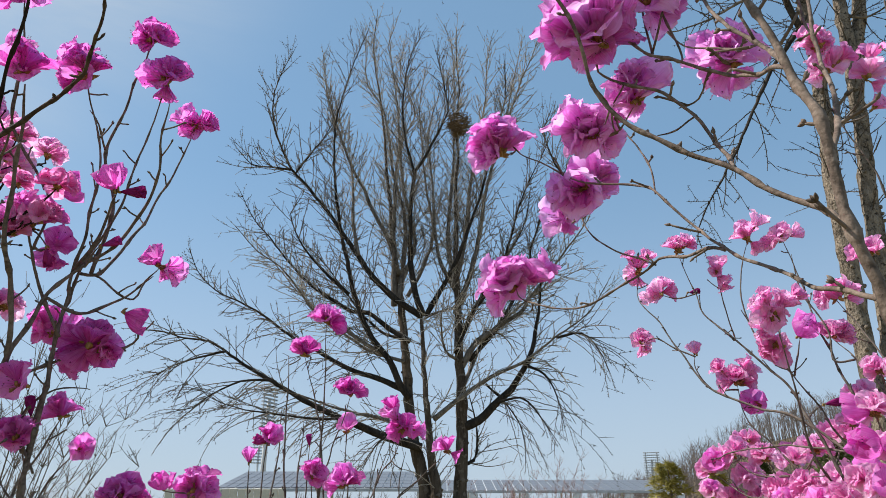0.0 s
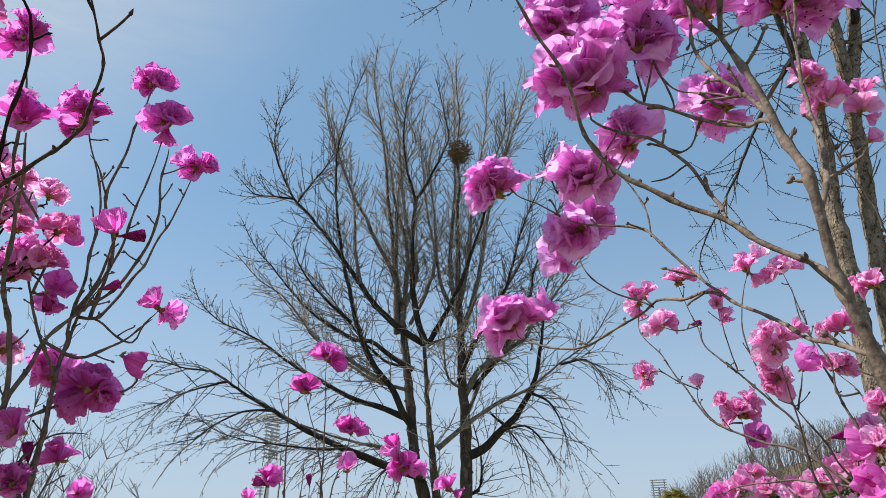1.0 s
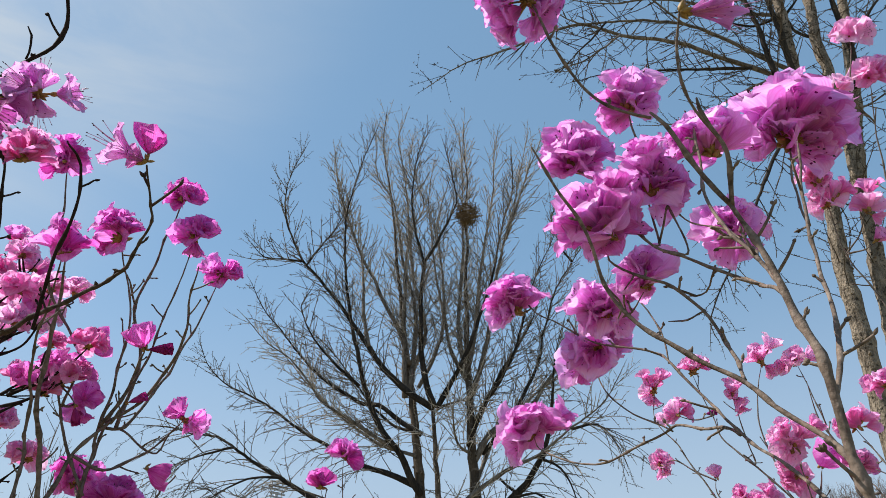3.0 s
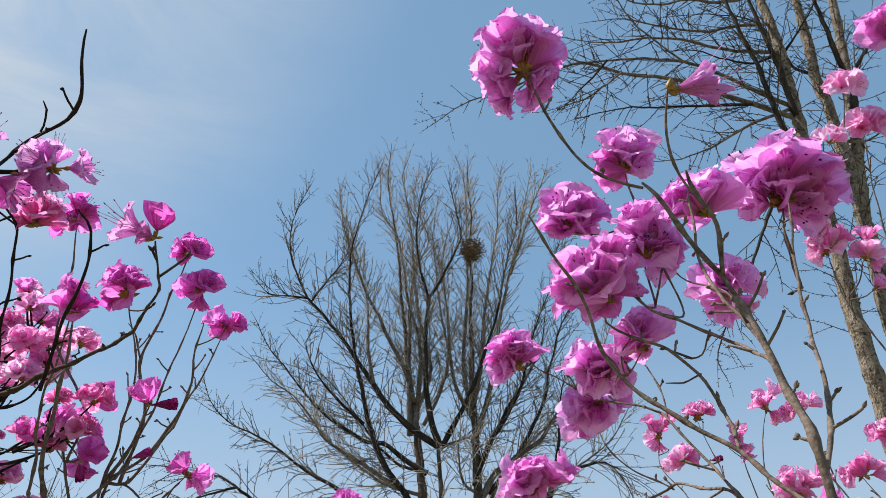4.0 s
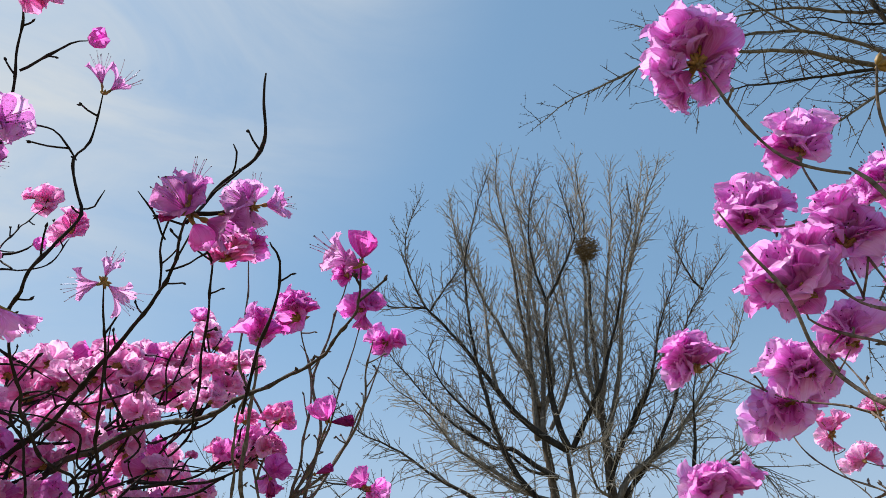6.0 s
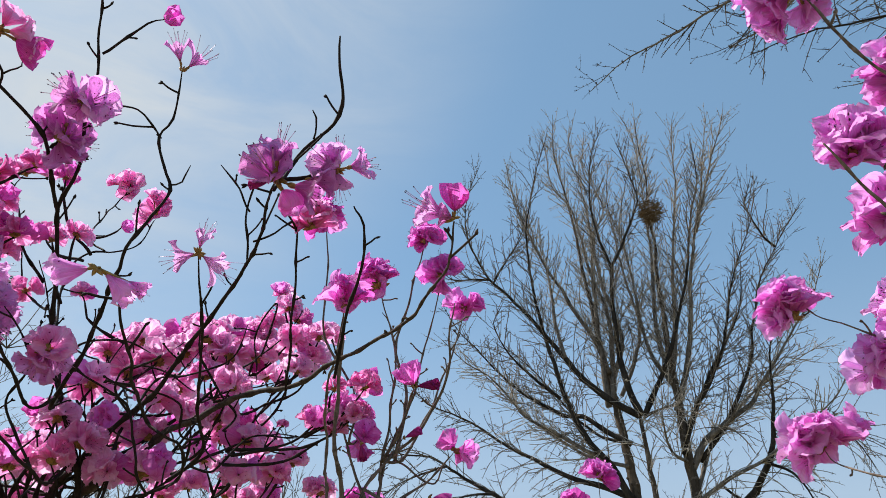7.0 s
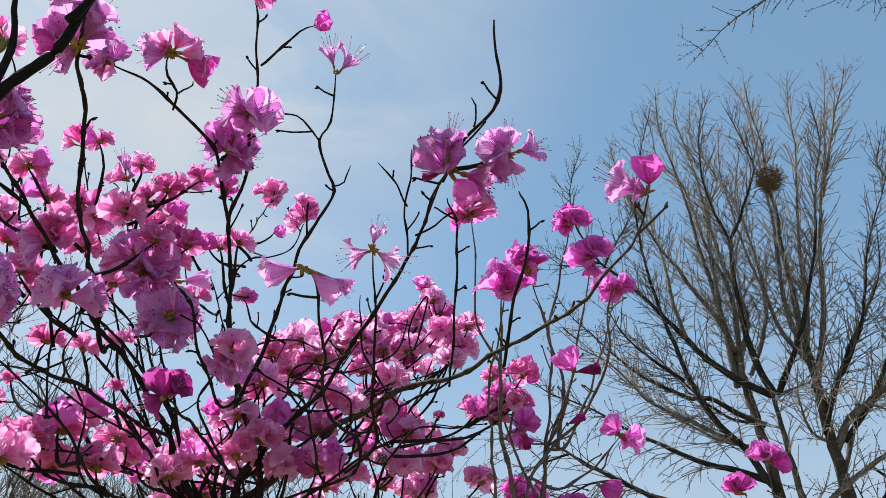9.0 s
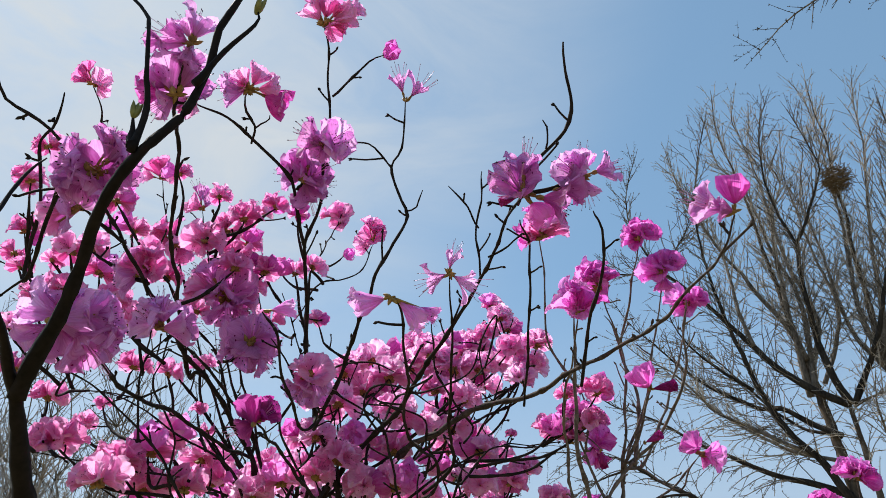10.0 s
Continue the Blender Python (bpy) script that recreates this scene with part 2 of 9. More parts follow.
# ---- mesh tools ----
class Shell:
    """Gathers tubes and blobs into one mesh."""

    def __init__(self):
        self.verts, self.faces, self.count = [], [], 0

    def tube(self, pts, radii, sides=6, cap=True):
        p = np.asarray(pts, float)
        r = np.asarray(radii, float)
        d = np.gradient(p, axis=0)
        d /= np.linalg.norm(d, axis=1)[:, None] + 1e-9
        ref = np.array([0.31, 0.22, 0.93]) if abs(d[0] @ np.array([0.31, 0.22, 0.93])) < 0.9 else np.array([1.0, 0, 0])
        u = np.cross(d, ref)
        u /= np.linalg.norm(u, axis=1)[:, None] + 1e-9
        w = np.cross(d, u)
        a = np.arange(sides) * 2 * np.pi / sides
        ring = p[:, None] + r[:, None, None] * (np.cos(a)[None, :, None] * u[:, None] + np.sin(a)[None, :, None] * w[:, None])
        k, base = len(p), self.count
        self.verts.append(ring.reshape(-1, 3))
        i = np.arange(k - 1)[:, None] * sides + np.arange(sides)[None]
        j = np.arange(k - 1)[:, None] * sides + (np.arange(sides)[None] + 1) % sides
        q = np.stack([i, j, j + sides, i + sides], -1).reshape(-1, 4) + base
        self.faces.extend(q.tolist())
        self.count += k * sides
        self.faces.append([base + s for s in range(sides)][::-1])
        if cap:
            self.verts.append((p[-1] + d[-1] * r[-1])[None])
            top = base + (k - 1) * sides
            self.faces.extend([[top + s, top + (s + 1) % sides, self.count] for s in range(sides)])
            self.count += 1

    def blob(self, centre, axis, length, radius, sides=6):
        """A pointed egg along axis."""
        axis = np.asarray(axis, float) / (np.linalg.norm(axis) + 1e-9)
        s = np.array([0.0, 0.12, 0.35, 0.62, 0.85, 1.0])
        prof = np.array([0.25, 0.7, 1.0, 0.85, 0.45, 0.06])
        c = np.asarray(centre, float)
        self.tube(c + s[:, None] * axis * length, prof * radius, sides)

    def spurs(self, pts, dirs, length, radius):
        """Short three-sided pegs, all at once."""
        p, d = np.asarray(pts, float), np.asarray(dirs, float)
        d = d / (np.linalg.norm(d, axis=1)[:, None] + 1e-9)
        u = np.cross(d, [0.2, 0.5, 0.84])
        u /= np.linalg.norm(u, axis=1)[:, None] + 1e-9
        w = np.cross(d, u)
        n = len(p)
        rr = np.broadcast_to(np.asarray(radius, float), (n,))[:, None]
        ll = np.broadcast_to(np.asarray(length, float), (n,))[:, None]
        ring = [p + rr * (math.cos(a) * u + math.sin(a) * w) for a in (0, 2.1, 4.2)]
        v = np.stack(ring + [p + d * ll], 1).reshape(-1, 3)
        i = np.arange(n)[:, None] * 4 + self.count
        f = np.concatenate([i + [0, 1, 3], i + [1, 2, 3], i + [2, 0, 3]])
        self.verts.append(v)
        self.faces.extend(f.tolist())
        self.count += 4 * n

    def mesh(self, name, mat, smooth=True):
        me = bpy.data.meshes.new(name)
        me.from_pydata(np.concatenate(self.verts).tolist(), [], self.faces)
        if smooth:
            me.polygons.foreach_set("use_smooth", [True] * len(me.polygons))
        me.materials.append(mat)
        me.update()
        return me


def thing(name, at, label, category, group=""):
    ob = new(name)
    ob.location = at
    ob.empty_display_size = 0.1
    return tagged(ob, label, category, group)


def part_of(parent, name, me, label="", kind=""):
    """A mesh in world places, as a part of a thing."""
    ob = new(name, me)
    ob.parent = parent
    if not parent.data:
        ob.matrix_parent_inverse = Matrix.Translation(-parent.location)
    if label or kind:
        tagged(ob, label, kind=kind)
    return ob


def bm_mesh(bm, name, mat):
    me = bpy.data.meshes.new(name)
    bm.to_mesh(me)
    bm.free()
    me.materials.append(mat)
    return me


def box_into(bm, centre, size, turn=None, bevel=0.0):
    m = Matrix.Translation(centre) @ (turn or Matrix()) @ Matrix.Diagonal((*size, 1))
    got = bmesh.ops.create_cube(bm, size=1, matrix=m)
    if bevel:
        edges = list({e for v_ in got["verts"] for e in v_.link_edges})
        bmesh.ops.bevel(bm, geom=edges, offset=bevel, segments=1, affect="EDGES")


def box_mesh(name, centre, size, mat, turn=None, bevel=0.01):
    bm = bmesh.new()
    box_into(bm, centre, size, turn, bevel)
    return bm_mesh(bm, name, mat)


def spline(pts, step):
    """A smooth line through a few places, cut into even steps."""
    p = np.asarray(pts, float)
    q = np.vstack([2 * p[0] - p[1], p, 2 * p[-1] - p[-2]])
    line = []
    for k in range(len(p) - 1):
        a, b, c, d = q[k:k + 4]
        n = max(2, int(np.linalg.norm(c - b) / step))
        s = (np.arange(n) / n)[:, None]
        ab, bc, cd = (math.sqrt(np.linalg.norm(v_ - u_)) + 1e-6 for u_, v_ in ((a, b), (b, c), (c, d)))
        m1 = bc * ((b - a) / ab - (c - a) / (ab + bc) + (c - b) / bc)
        m2 = bc * ((c - b) / bc - (d - b) / (bc + cd) + (d - c) / cd)
        line.append(b + m1 * s + (3 * (c - b) - 2 * m1 - m2) * s ** 2 + (2 * (b - c) + m1 + m2) * s ** 3)
    return np.vstack(line + [p[-1:]])


# ---- setting ----
def ground_height(x, y):
    return 0.05 * noise.noise((x * 0.05, y * 0.05, 0.3))


def make_ground():
    bm = bmesh.new()
    rings = [0.0, 1, 2, 4, 7, 12, 20, 35, 60, 100, 170, 300, 600, 1200, 2500, 4500]
    grid, sectors = [], 48
    for r in rings:
        grid.append([bm.verts.new((r * math.cos(2 * math.pi * k / sectors), r * math.sin(2 * math.pi * k / sectors),
                                   ground_height(r * math.cos(6.283 * k / sectors), r * math.sin(6.283 * k / sectors)) if 0 < r < 200 else 0.0))
                     for k in range(sectors if r else 1)])
    for a, b in zip(grid, grid[1:]):
        for k in range(sectors):
            k2 = (k + 1) % sectors
            bm.faces.new((a[0], b[k], b[k2]) if len(a) == 1 else (a[k], b[k], b[k2], a[k2]))
    for f in bm.faces:
        f.smooth = True
    tagged(new("ground", bm_mesh(bm, "ground", SOIL)), "flat park ground of dry spring lawn", "ground", kind="structure")


make_ground()


def hill_height(x, y):
    rise = 25 / (1 + math.exp(-(x - 63) / 10.0)) / (1 + math.exp(-(y - 138) / 9.0)) / (1 + math.exp((y - 215) / 14.0))
    return rise + (1.6 * noise.noise((x * 0.03, y * 0.03, 1.7)) + 0.6 * noise.noise((x * 0.12, y * 0.12, 4.0))) * min(1, rise / 5) - 0.6


def make_hill():
    bm = bmesh.new()
    xs, ys = np.linspace(15, 420, 70), np.linspace(95, 330, 36)
    g = [[bm.verts.new((x, y, hill_height(x, y))) for x in xs] for y in ys]
    for a, b in zip(g, g[1:]):
        for k in range(len(xs) - 1):
            bm.faces.new((a[k], a[k + 1], b[k + 1], b[k])).smooth = True
    tagged(new("hill", bm_mesh(bm, "hill", HILLM)), "low brown hill covered in leaf litter", "hill", kind="structure")


make_hill()


def bare_tree_into(sh, rng, base, height, spread, r0, twigs, sides=4, fork=0.35):
    """A small leafless tree: a wavering stem, ascending limbs and fine ends."""
    base = np.asarray(base, float)
    lean = np.array([rng.uniform(-0.1, 0.1), rng.uniform(-0.1, 0.1), 0])
    stem = np.array([base + np.array([0, 0, height * s]) + lean * height * s + np.array([rng.uniform(-1, 1), rng.uniform(-1, 1), 0]) * 0.02 * height * (s > 0)
                     for s in np.linspace(0, 1, 6)])
    sh.tube(stem, np.linspace(r0, r0 * 0.2, 6), sides)
    for _ in range(twigs):
        s = rng.uniform(fork, 0.95)
        k = min(4, int(s * 5))
        p = stem[k] + (stem[k + 1] - stem[k]) * (s * 5 - k)
        a = rng.uniform(0, 2 * math.pi)
        ln = spread * rng.uniform(0.5, 1.0) * (1.15 - 0.7 * s)
        d = np.array([math.cos(a), math.sin(a), rng.uniform(0.6, 1.5)])
        d /= np.linalg.norm(d)
        e = [p, p + d * ln * 0.5 + np.array([0, 0, 0.05 * ln]), p + d * ln + np.array([0, 0, 0.22 * ln])]
        sh.tube(e, np.array([0.32, 0.2, 0.1]) * r0, 3)
        for q in range(2):
            f = rng.uniform(0.35, 1)
            o = e[0] + (e[2] - e[0]) * f
            dd = d + np.array([rng.uniform(-0.8, 0.8), rng.uniform(-0.8, 0.8), rng.uniform(0, 0.9)])
            sh.tube([o, o + dd * ln * 0.22, o + dd * ln * 0.4 + np.array([0, 0, 0.05 * ln])], np.array([0.14, 0.1, 0.06]) * r0, 3)


def make_woods():
    rng, sh = random.Random(11), Shell()
    for _ in range(1250):
        x = rng.uniform(36, 150)
        y = rng.uniform(118, 185)
        h = hill_height(x, y)
        if h < 0.6:
            continue
        bare_tree_into(sh, rng, (x, y, h - 0.3), rng.uniform(5.5, 9.5), rng.uniform(2.6, 4.0), rng.uniform(0.09, 0.17), 9)
    tagged(new("hillside_woods", sh.mesh("woods", WOODM)), "leafless grey-brown woods covering the hillside", "woods", kind="stuff")


make_woods()


def solar_canopy(x0, x1, y0, z0, y1, z1, cols, rows, label):
    """A car-park roof of solar panels on steel posts, tilted towards the lawn."""
    th = thing("solar_canopy", ((x0 + x1) / 2, (y0 + y1) / 2, 0), label, "solar canopy", "solar canopies")
    ang = math.atan2(z1 - z0, y1 - y0)
    turn = Matrix.Rotation(ang, 4, "X")
    wx, ly = (x1 - x0) / cols, math.hypot(y1 - y0, z1 - z0) / rows
    bm = bmesh.new()
    box_into(bm, (0, 0, 0), (wx * 0.92, ly * 0.94, 0.04), None, 0.01)
    pane = bm_mesh(bm, "panel", PANEL)
    for i in range(cols):
        for j in range(rows):
            s = (j + 0.5) / rows
            ob = new("panel", pane)
            ob.parent = th
            ob.matrix_parent_inverse = Matrix.Translation(-th.location)
            ob.matrix_basis = Matrix.Translation((x0 + (i + 0.5) * wx, y0 + (y1 - y0) * s, z0 + (z1 - z0) * s + 0.1)) @ turn
    bm = bmesh.new()
    for s in (0.0, 0.5, 1.0):
        box_into(bm, ((x0 + x1) / 2, y0 + (y1 - y0) * s, z0 + (z1 - z0) * s - 0.06), (x1 - x0, 0.14, 0.2))
    part_of(th, "beam", bm_mesh(bm, "beam", LAMPM), "grey steel purlins")
    part_of(th, "deck", box_mesh("deck", ((x0 + x1) / 2, (y0 + y1) / 2, (z0 + z1) / 2 + 0.05), (x1 - x0, math.hypot(y1 - y0, z1 - z0), 0.03), STEEL, turn), "light roof deck under the panels")
    n = max(3, int((x1 - x0) / 5) + 1)
    for k in range(n):
        x = x0 + (x1 - x0) * k / (n - 1)
        for s in (0.12, 0.88):
            z = z0 + (z1 - z0) * s - 0.15
            part_of(th, "post", box_mesh("post", (x, y0 + (y1 - y0) * s, z / 2 - 0.05), (0.18, 0.18, z + 0.1), STEEL))
        part_of(th, "junction_box", box_mesh("junction_box", (x + 0.5, y0 + 0.12, z0 - 0.42), (0.8, 0.3, 0.5), STEEL, None, 0.06), "white rounded inverter box")


solar_canopy(-15.5, -1.6, 50, 3.5, 57.5, 5.0, 22, 5, "tilted car-park roof of bluish solar panels on posts")
solar_canopy(-2.6, 23.5, 74, 4.2, 82, 5.6, 26, 5, "long low solar-panel roof on white steel posts")


def tree_belt():
    rng, sh = random.Random(19), Shell()
    for _ in range(320):
        x = rng.uniform(-170, 75)
        bare_tree_into(sh, rng, (x, rng.uniform(128, 150), -0.2), rng.uniform(4.5, 7.2), rng.uniform(2.0, 3.0), rng.uniform(0.12, 0.2), 8, fork=0.12)
    tagged(new("tree_belt", sh.mesh("tree_belt", WOODM)), "low belt of leafless trees beyond the car park", "woods", kind="stuff")


tree_belt()


def hedge(x0, x1, y, h, seed):
    """Added leafy backing, thick enough to keep the gap under the solar roofs dark."""
    rng, sh = random.Random(seed), Shell()
    n = int((x1 - x0) * 260)
    p = np.array([[rng.uniform(x0, x1), y + rng.uniform(-0.7, 0.7), rng.uniform(0, h) * rng.uniform(0.9, 1.04)] for _ in range(n)])
    d = np.array([[rng.gauss(0, 1), rng.gauss(-0.3, 1), rng.gauss(0.2, 1)] for _ in range(n)])
    sh.spurs(p, d, np.array([rng.uniform(0.25, 0.5) for _ in range(n)]), 0.12)
    tagged(new("hedge", sh.mesh("hedge", NEEDLE_D, False)), "dark hedge-like backing added to fill the gap under the solar roofs", "hedge", kind="stuff")


hedge(-34, 36, 88, 3.4, 29)


def panel_fence():
    th = thing("cream_wall", (-14, 47, 0), "low cream sheet-metal wall with upright seams", "wall")
    for k in range(15):
        part_of(th, "sheet", box_mesh("sheet", (-17.6 + k * 0.52, 47 + 0.03 * (k % 2), 1.68 + 0.02 * (k % 3)), (0.5, 0.06, 3.42), CREAM, None, 0.02))


panel_fence()


def floodlight(x, y, height, width, rows, bank, pole_r, heading, label):
    """A stadium light mast: a tapered pole and a bank of lamp rows."""
    th = thing("floodlight_mast", (x, y, 0), label, "floodlight", "stadium floodlights")
    sh = Shell()
    sh.tube([(x, y, -0.2), (x, y, height * 0.5), (x, y, height - bank * 0.3)], [pole_r, pole_r * 0.8, pole_r * 0.6], 12)
    part_of(th, "pole", sh.mesh("pole", STEEL))
    turn = Matrix.Rotation(heading, 4, "Z")
    sx, sy = math.cos(heading), math.sin(heading)
    for k in range(rows):
        z = height - bank * k / (rows - 1)
        bm = bmesh.new()
        box_into(bm, (x, y, z), (width, 0.35, bank / rows * 0.22), turn)
        for q in range(9):
            o = (q - 4) / 9 * width
            box_into(bm, (x + sx * o - sy * -0.3, y + sy * o - 0.3, z), (width / 13, 0.4, bank / rows * 0.5), turn, 0.03)
        part_of(th, "lamp_bar", bm_mesh(bm, "lamp_bar", LAMPM), "row of grey floodlight heads")
    for o in (-0.35, 0.35):
        part_of(th, "strut", box_mesh("strut", (x + sx * o * width, y + sy * o * width, height - bank / 2), (0.2, 0.2, bank), STEEL, turn))


floodlight(-41, 165, 30.5, 5.5, 12, 9.0, 0.75, 1.15, "white tubular floodlight mast with a bank of lamps")
floodlight(-77, 300, 32, 5.5, 8, 8.5, 0.6, 0.2, "distant dark floodlight mast with stacked lamps")
floodlight(36.2, 125, 12.4, 2.75, 11, 4.1, 0.25, -0.25, "distant floodlight mast with stacked lamp rows")


# ---- shrubs and conifers behind ----
def bare_shrub(at, height, spread, stems, mat, seed, label):
    rng, sh = random.Random(seed), Shell()
    th = thing("bare_shrub", at, label, "shrub", "leafless shrubs")
    for _ in range(stems):
        a, q = rng.uniform(0, 6.283), rng.uniform(0.05, 1)
        b = np.array([at[0] + 0.35 * q * spread * math.cos(a), at[1] + 0.35 * q * spread * math.sin(a), -0.05])
        sh2 = Shell()
        h = height * rng.uniform(0.6, 1.0)
        tip = b + np.array([math.cos(a) * spread * q * 0.6, math.sin(a) * spread * q * 0.6, h])
        line = spline([b, b * 0.45 + tip * 0.55 + np.array([0, 0, 0.12 * h]), tip], h / 7)
        sh2.tube(line, np.linspace(0.016, 0.004, len(line)), 4)
        for _ in range(16):
            k = rng.randrange(len(line) // 3, len(line))
            d = np.array([rng.uniform(-1, 1), rng.uniform(-1, 1), rng.uniform(0.3, 1.5)])
            d *= rng.uniform(0.15, 0.5) * height * 0.3 / np.linalg.norm(d)
            sh2.tube([line[k], line[k] + d * 0.5, line[k] + d + np.array([0, 0, 0.05])], [0.007, 0.005, 0.003], 3)
            for _ in range(2):
                o = line[k] + d * rng.uniform(0.4, 1)
                dd = np.array([rng.uniform(-1, 1), rng.uniform(-1, 1), rng.uniform(0.2, 1.3)]) * 0.12 * height * 0.4
                sh2.tube([o, o + dd], [0.004, 0.0025], 3)
        part_of(th, "stem", sh2.mesh("stem", mat))


for k, (x, y, h, s) in enumerate(((-6.2, 9.6, 4.0, 3.2), (-8.2, 11.5, 4.2, 3.4), (-6.9, 11.0, 3.6, 2.8), (-10.6, 9.4, 4.2, 3.6), (-13.2, 8.6, 4.4, 3.8), (-12.2, 12.0, 4.6, 3.8), (-15.5, 6.4, 4.6, 3.8), (-17.5, 9.6, 5.2, 4.0), (-8.4, 4.6, 4.7, 3.2), (-9.6, 3.0, 4.9, 3.4), (-7.6, 6.4, 4.2, 3.0), (-11.0, 4.8, 5.6, 3.8))):
    bare_shrub((x, y, 0), h, s, 22, DRYM, 40 + k, "leafless pale-brown shrub with many fine twigs")
PALE_DRY = rough_surface("pale_dry_shrub", (0.16, 0.135, 0.11), (0.44, 0.385, 0.33), 6, 0.9, 0.2, 6)
for k, (x, y, h, s) in enumerate(((-6.6, 3.6, 3.1, 2.6), (-7.4, 2.6, 3.4, 2.8), (-6.9, 4.7, 3.0, 2.6), (-8.6, 3.7, 3.9, 3.0), (-9.0, 5.7, 4.2, 3.2))):
    bare_shrub((x, y, 0), h, s, 26, PALE_DRY, 80 + k, "leafless pale-grey shrub, a thicket of fine twigs")
for k, (x, y, h) in enumerate(((4.2, 31, 3.9), (2.6, 33, 3.4), (5.4, 32, 3.2))):
    bare_shrub((x, y, 0), h, 3.4, 16, REDTWIG, 60 + k, "leafless reddish shrub on the lawn")


def conifer(at, height, radius, mat, seed, label):
    rng = random.Random(seed)
    th = thing("conifer", at, label, "conifer", "conifers")
    sh = Shell()
    sh.tube([(at[0], at[1], -0.05), (at[0] + 0.05, at[1], height * 0.6), (at[0], at[1], height * 0.98)], [0.07, 0.05, 0.015], 7)
    part_of(th, "trunk", sh.mesh("trunk", GK_BARK))
    sp = Shell()
    for _ in range(170):
        s = rng.uniform(0.12, 1) ** 0.8
        a = rng.uniform(0, 6.283)
        ln = radius * (1.12 - s) * rng.uniform(0.6, 1.15)
        o = np.array([at[0], at[1], s * height])
        d = np.array([math.cos(a), math.sin(a), rng.uniform(0.0, 0.5)])
        e = o + d * ln + np.array([0, 0, -0.25 * ln])
        line = spline([o, o + d * ln * 0.6, e], ln / 4 + 0.02)
        sp.tube(line, np.linspace(0.012, 0.004, len(line)), 3)
        n = 26
        f = np.array([rng.uniform(0.25, 1) for _ in range(n)])
        base = line[(f * (len(line) - 1)).astype(int)]
        dirs = np.array([[d[0] + rng.uniform(-0.9, 0.9), d[1] + rng.uniform(-0.9, 0.9), rng.uniform(-0.5, 0.6)] for _ in range(n)])
        sp.spurs(base, dirs, np.array([rng.uniform(0.1, 0.28) for _ in range(n)]), 0.016)
    part_of(th, "foliage", sp.mesh("foliage", mat, False), "drooping sprays of scale leaves", "stuff")


conifer((7.6, 24.5, 0), 3.3, 2.1, NEEDLE, 71, "yellow-green conifer with drooping sprays")
conifer((9.6, 25.5, 0), 3.0, 1.9, NEEDLE, 72, "yellow-green conifer with drooping sprays")
conifer((10.6, 19.5, 0), 3.9, 1.5, NEEDLE_D, 73, "dark olive conifer behind the azaleas")
conifer((12.4, 20.5, 0), 4.3, 1.6, NEEDLE_D, 74, "dark olive conifer behind the azaleas")
conifer((9.4, 21.5, 0), 3.1, 1.2, NEEDLE_D, 75, "dark olive conifer behind the azaleas")


# ---- ginkgo trees ----
class Tree:
    def __init__(self, name, at, label, seed, droop, up=0.5, twig=1.0, dens=1.0, taper=1.8, reach=1.0, thin=1.1):
        self.ob = thing(name, at, label, "tree", "ginkgo trees")
        self.rng, self.axis = random.Random(seed), np.array(at[:2])
        self.droop, self.up, self.twig, self.dens, self.taper, self.reach, self.thin = droop, up, twig, dens, taper, reach, thin
        self.bark, self.twigs = GK_BARK, GK_TWIG


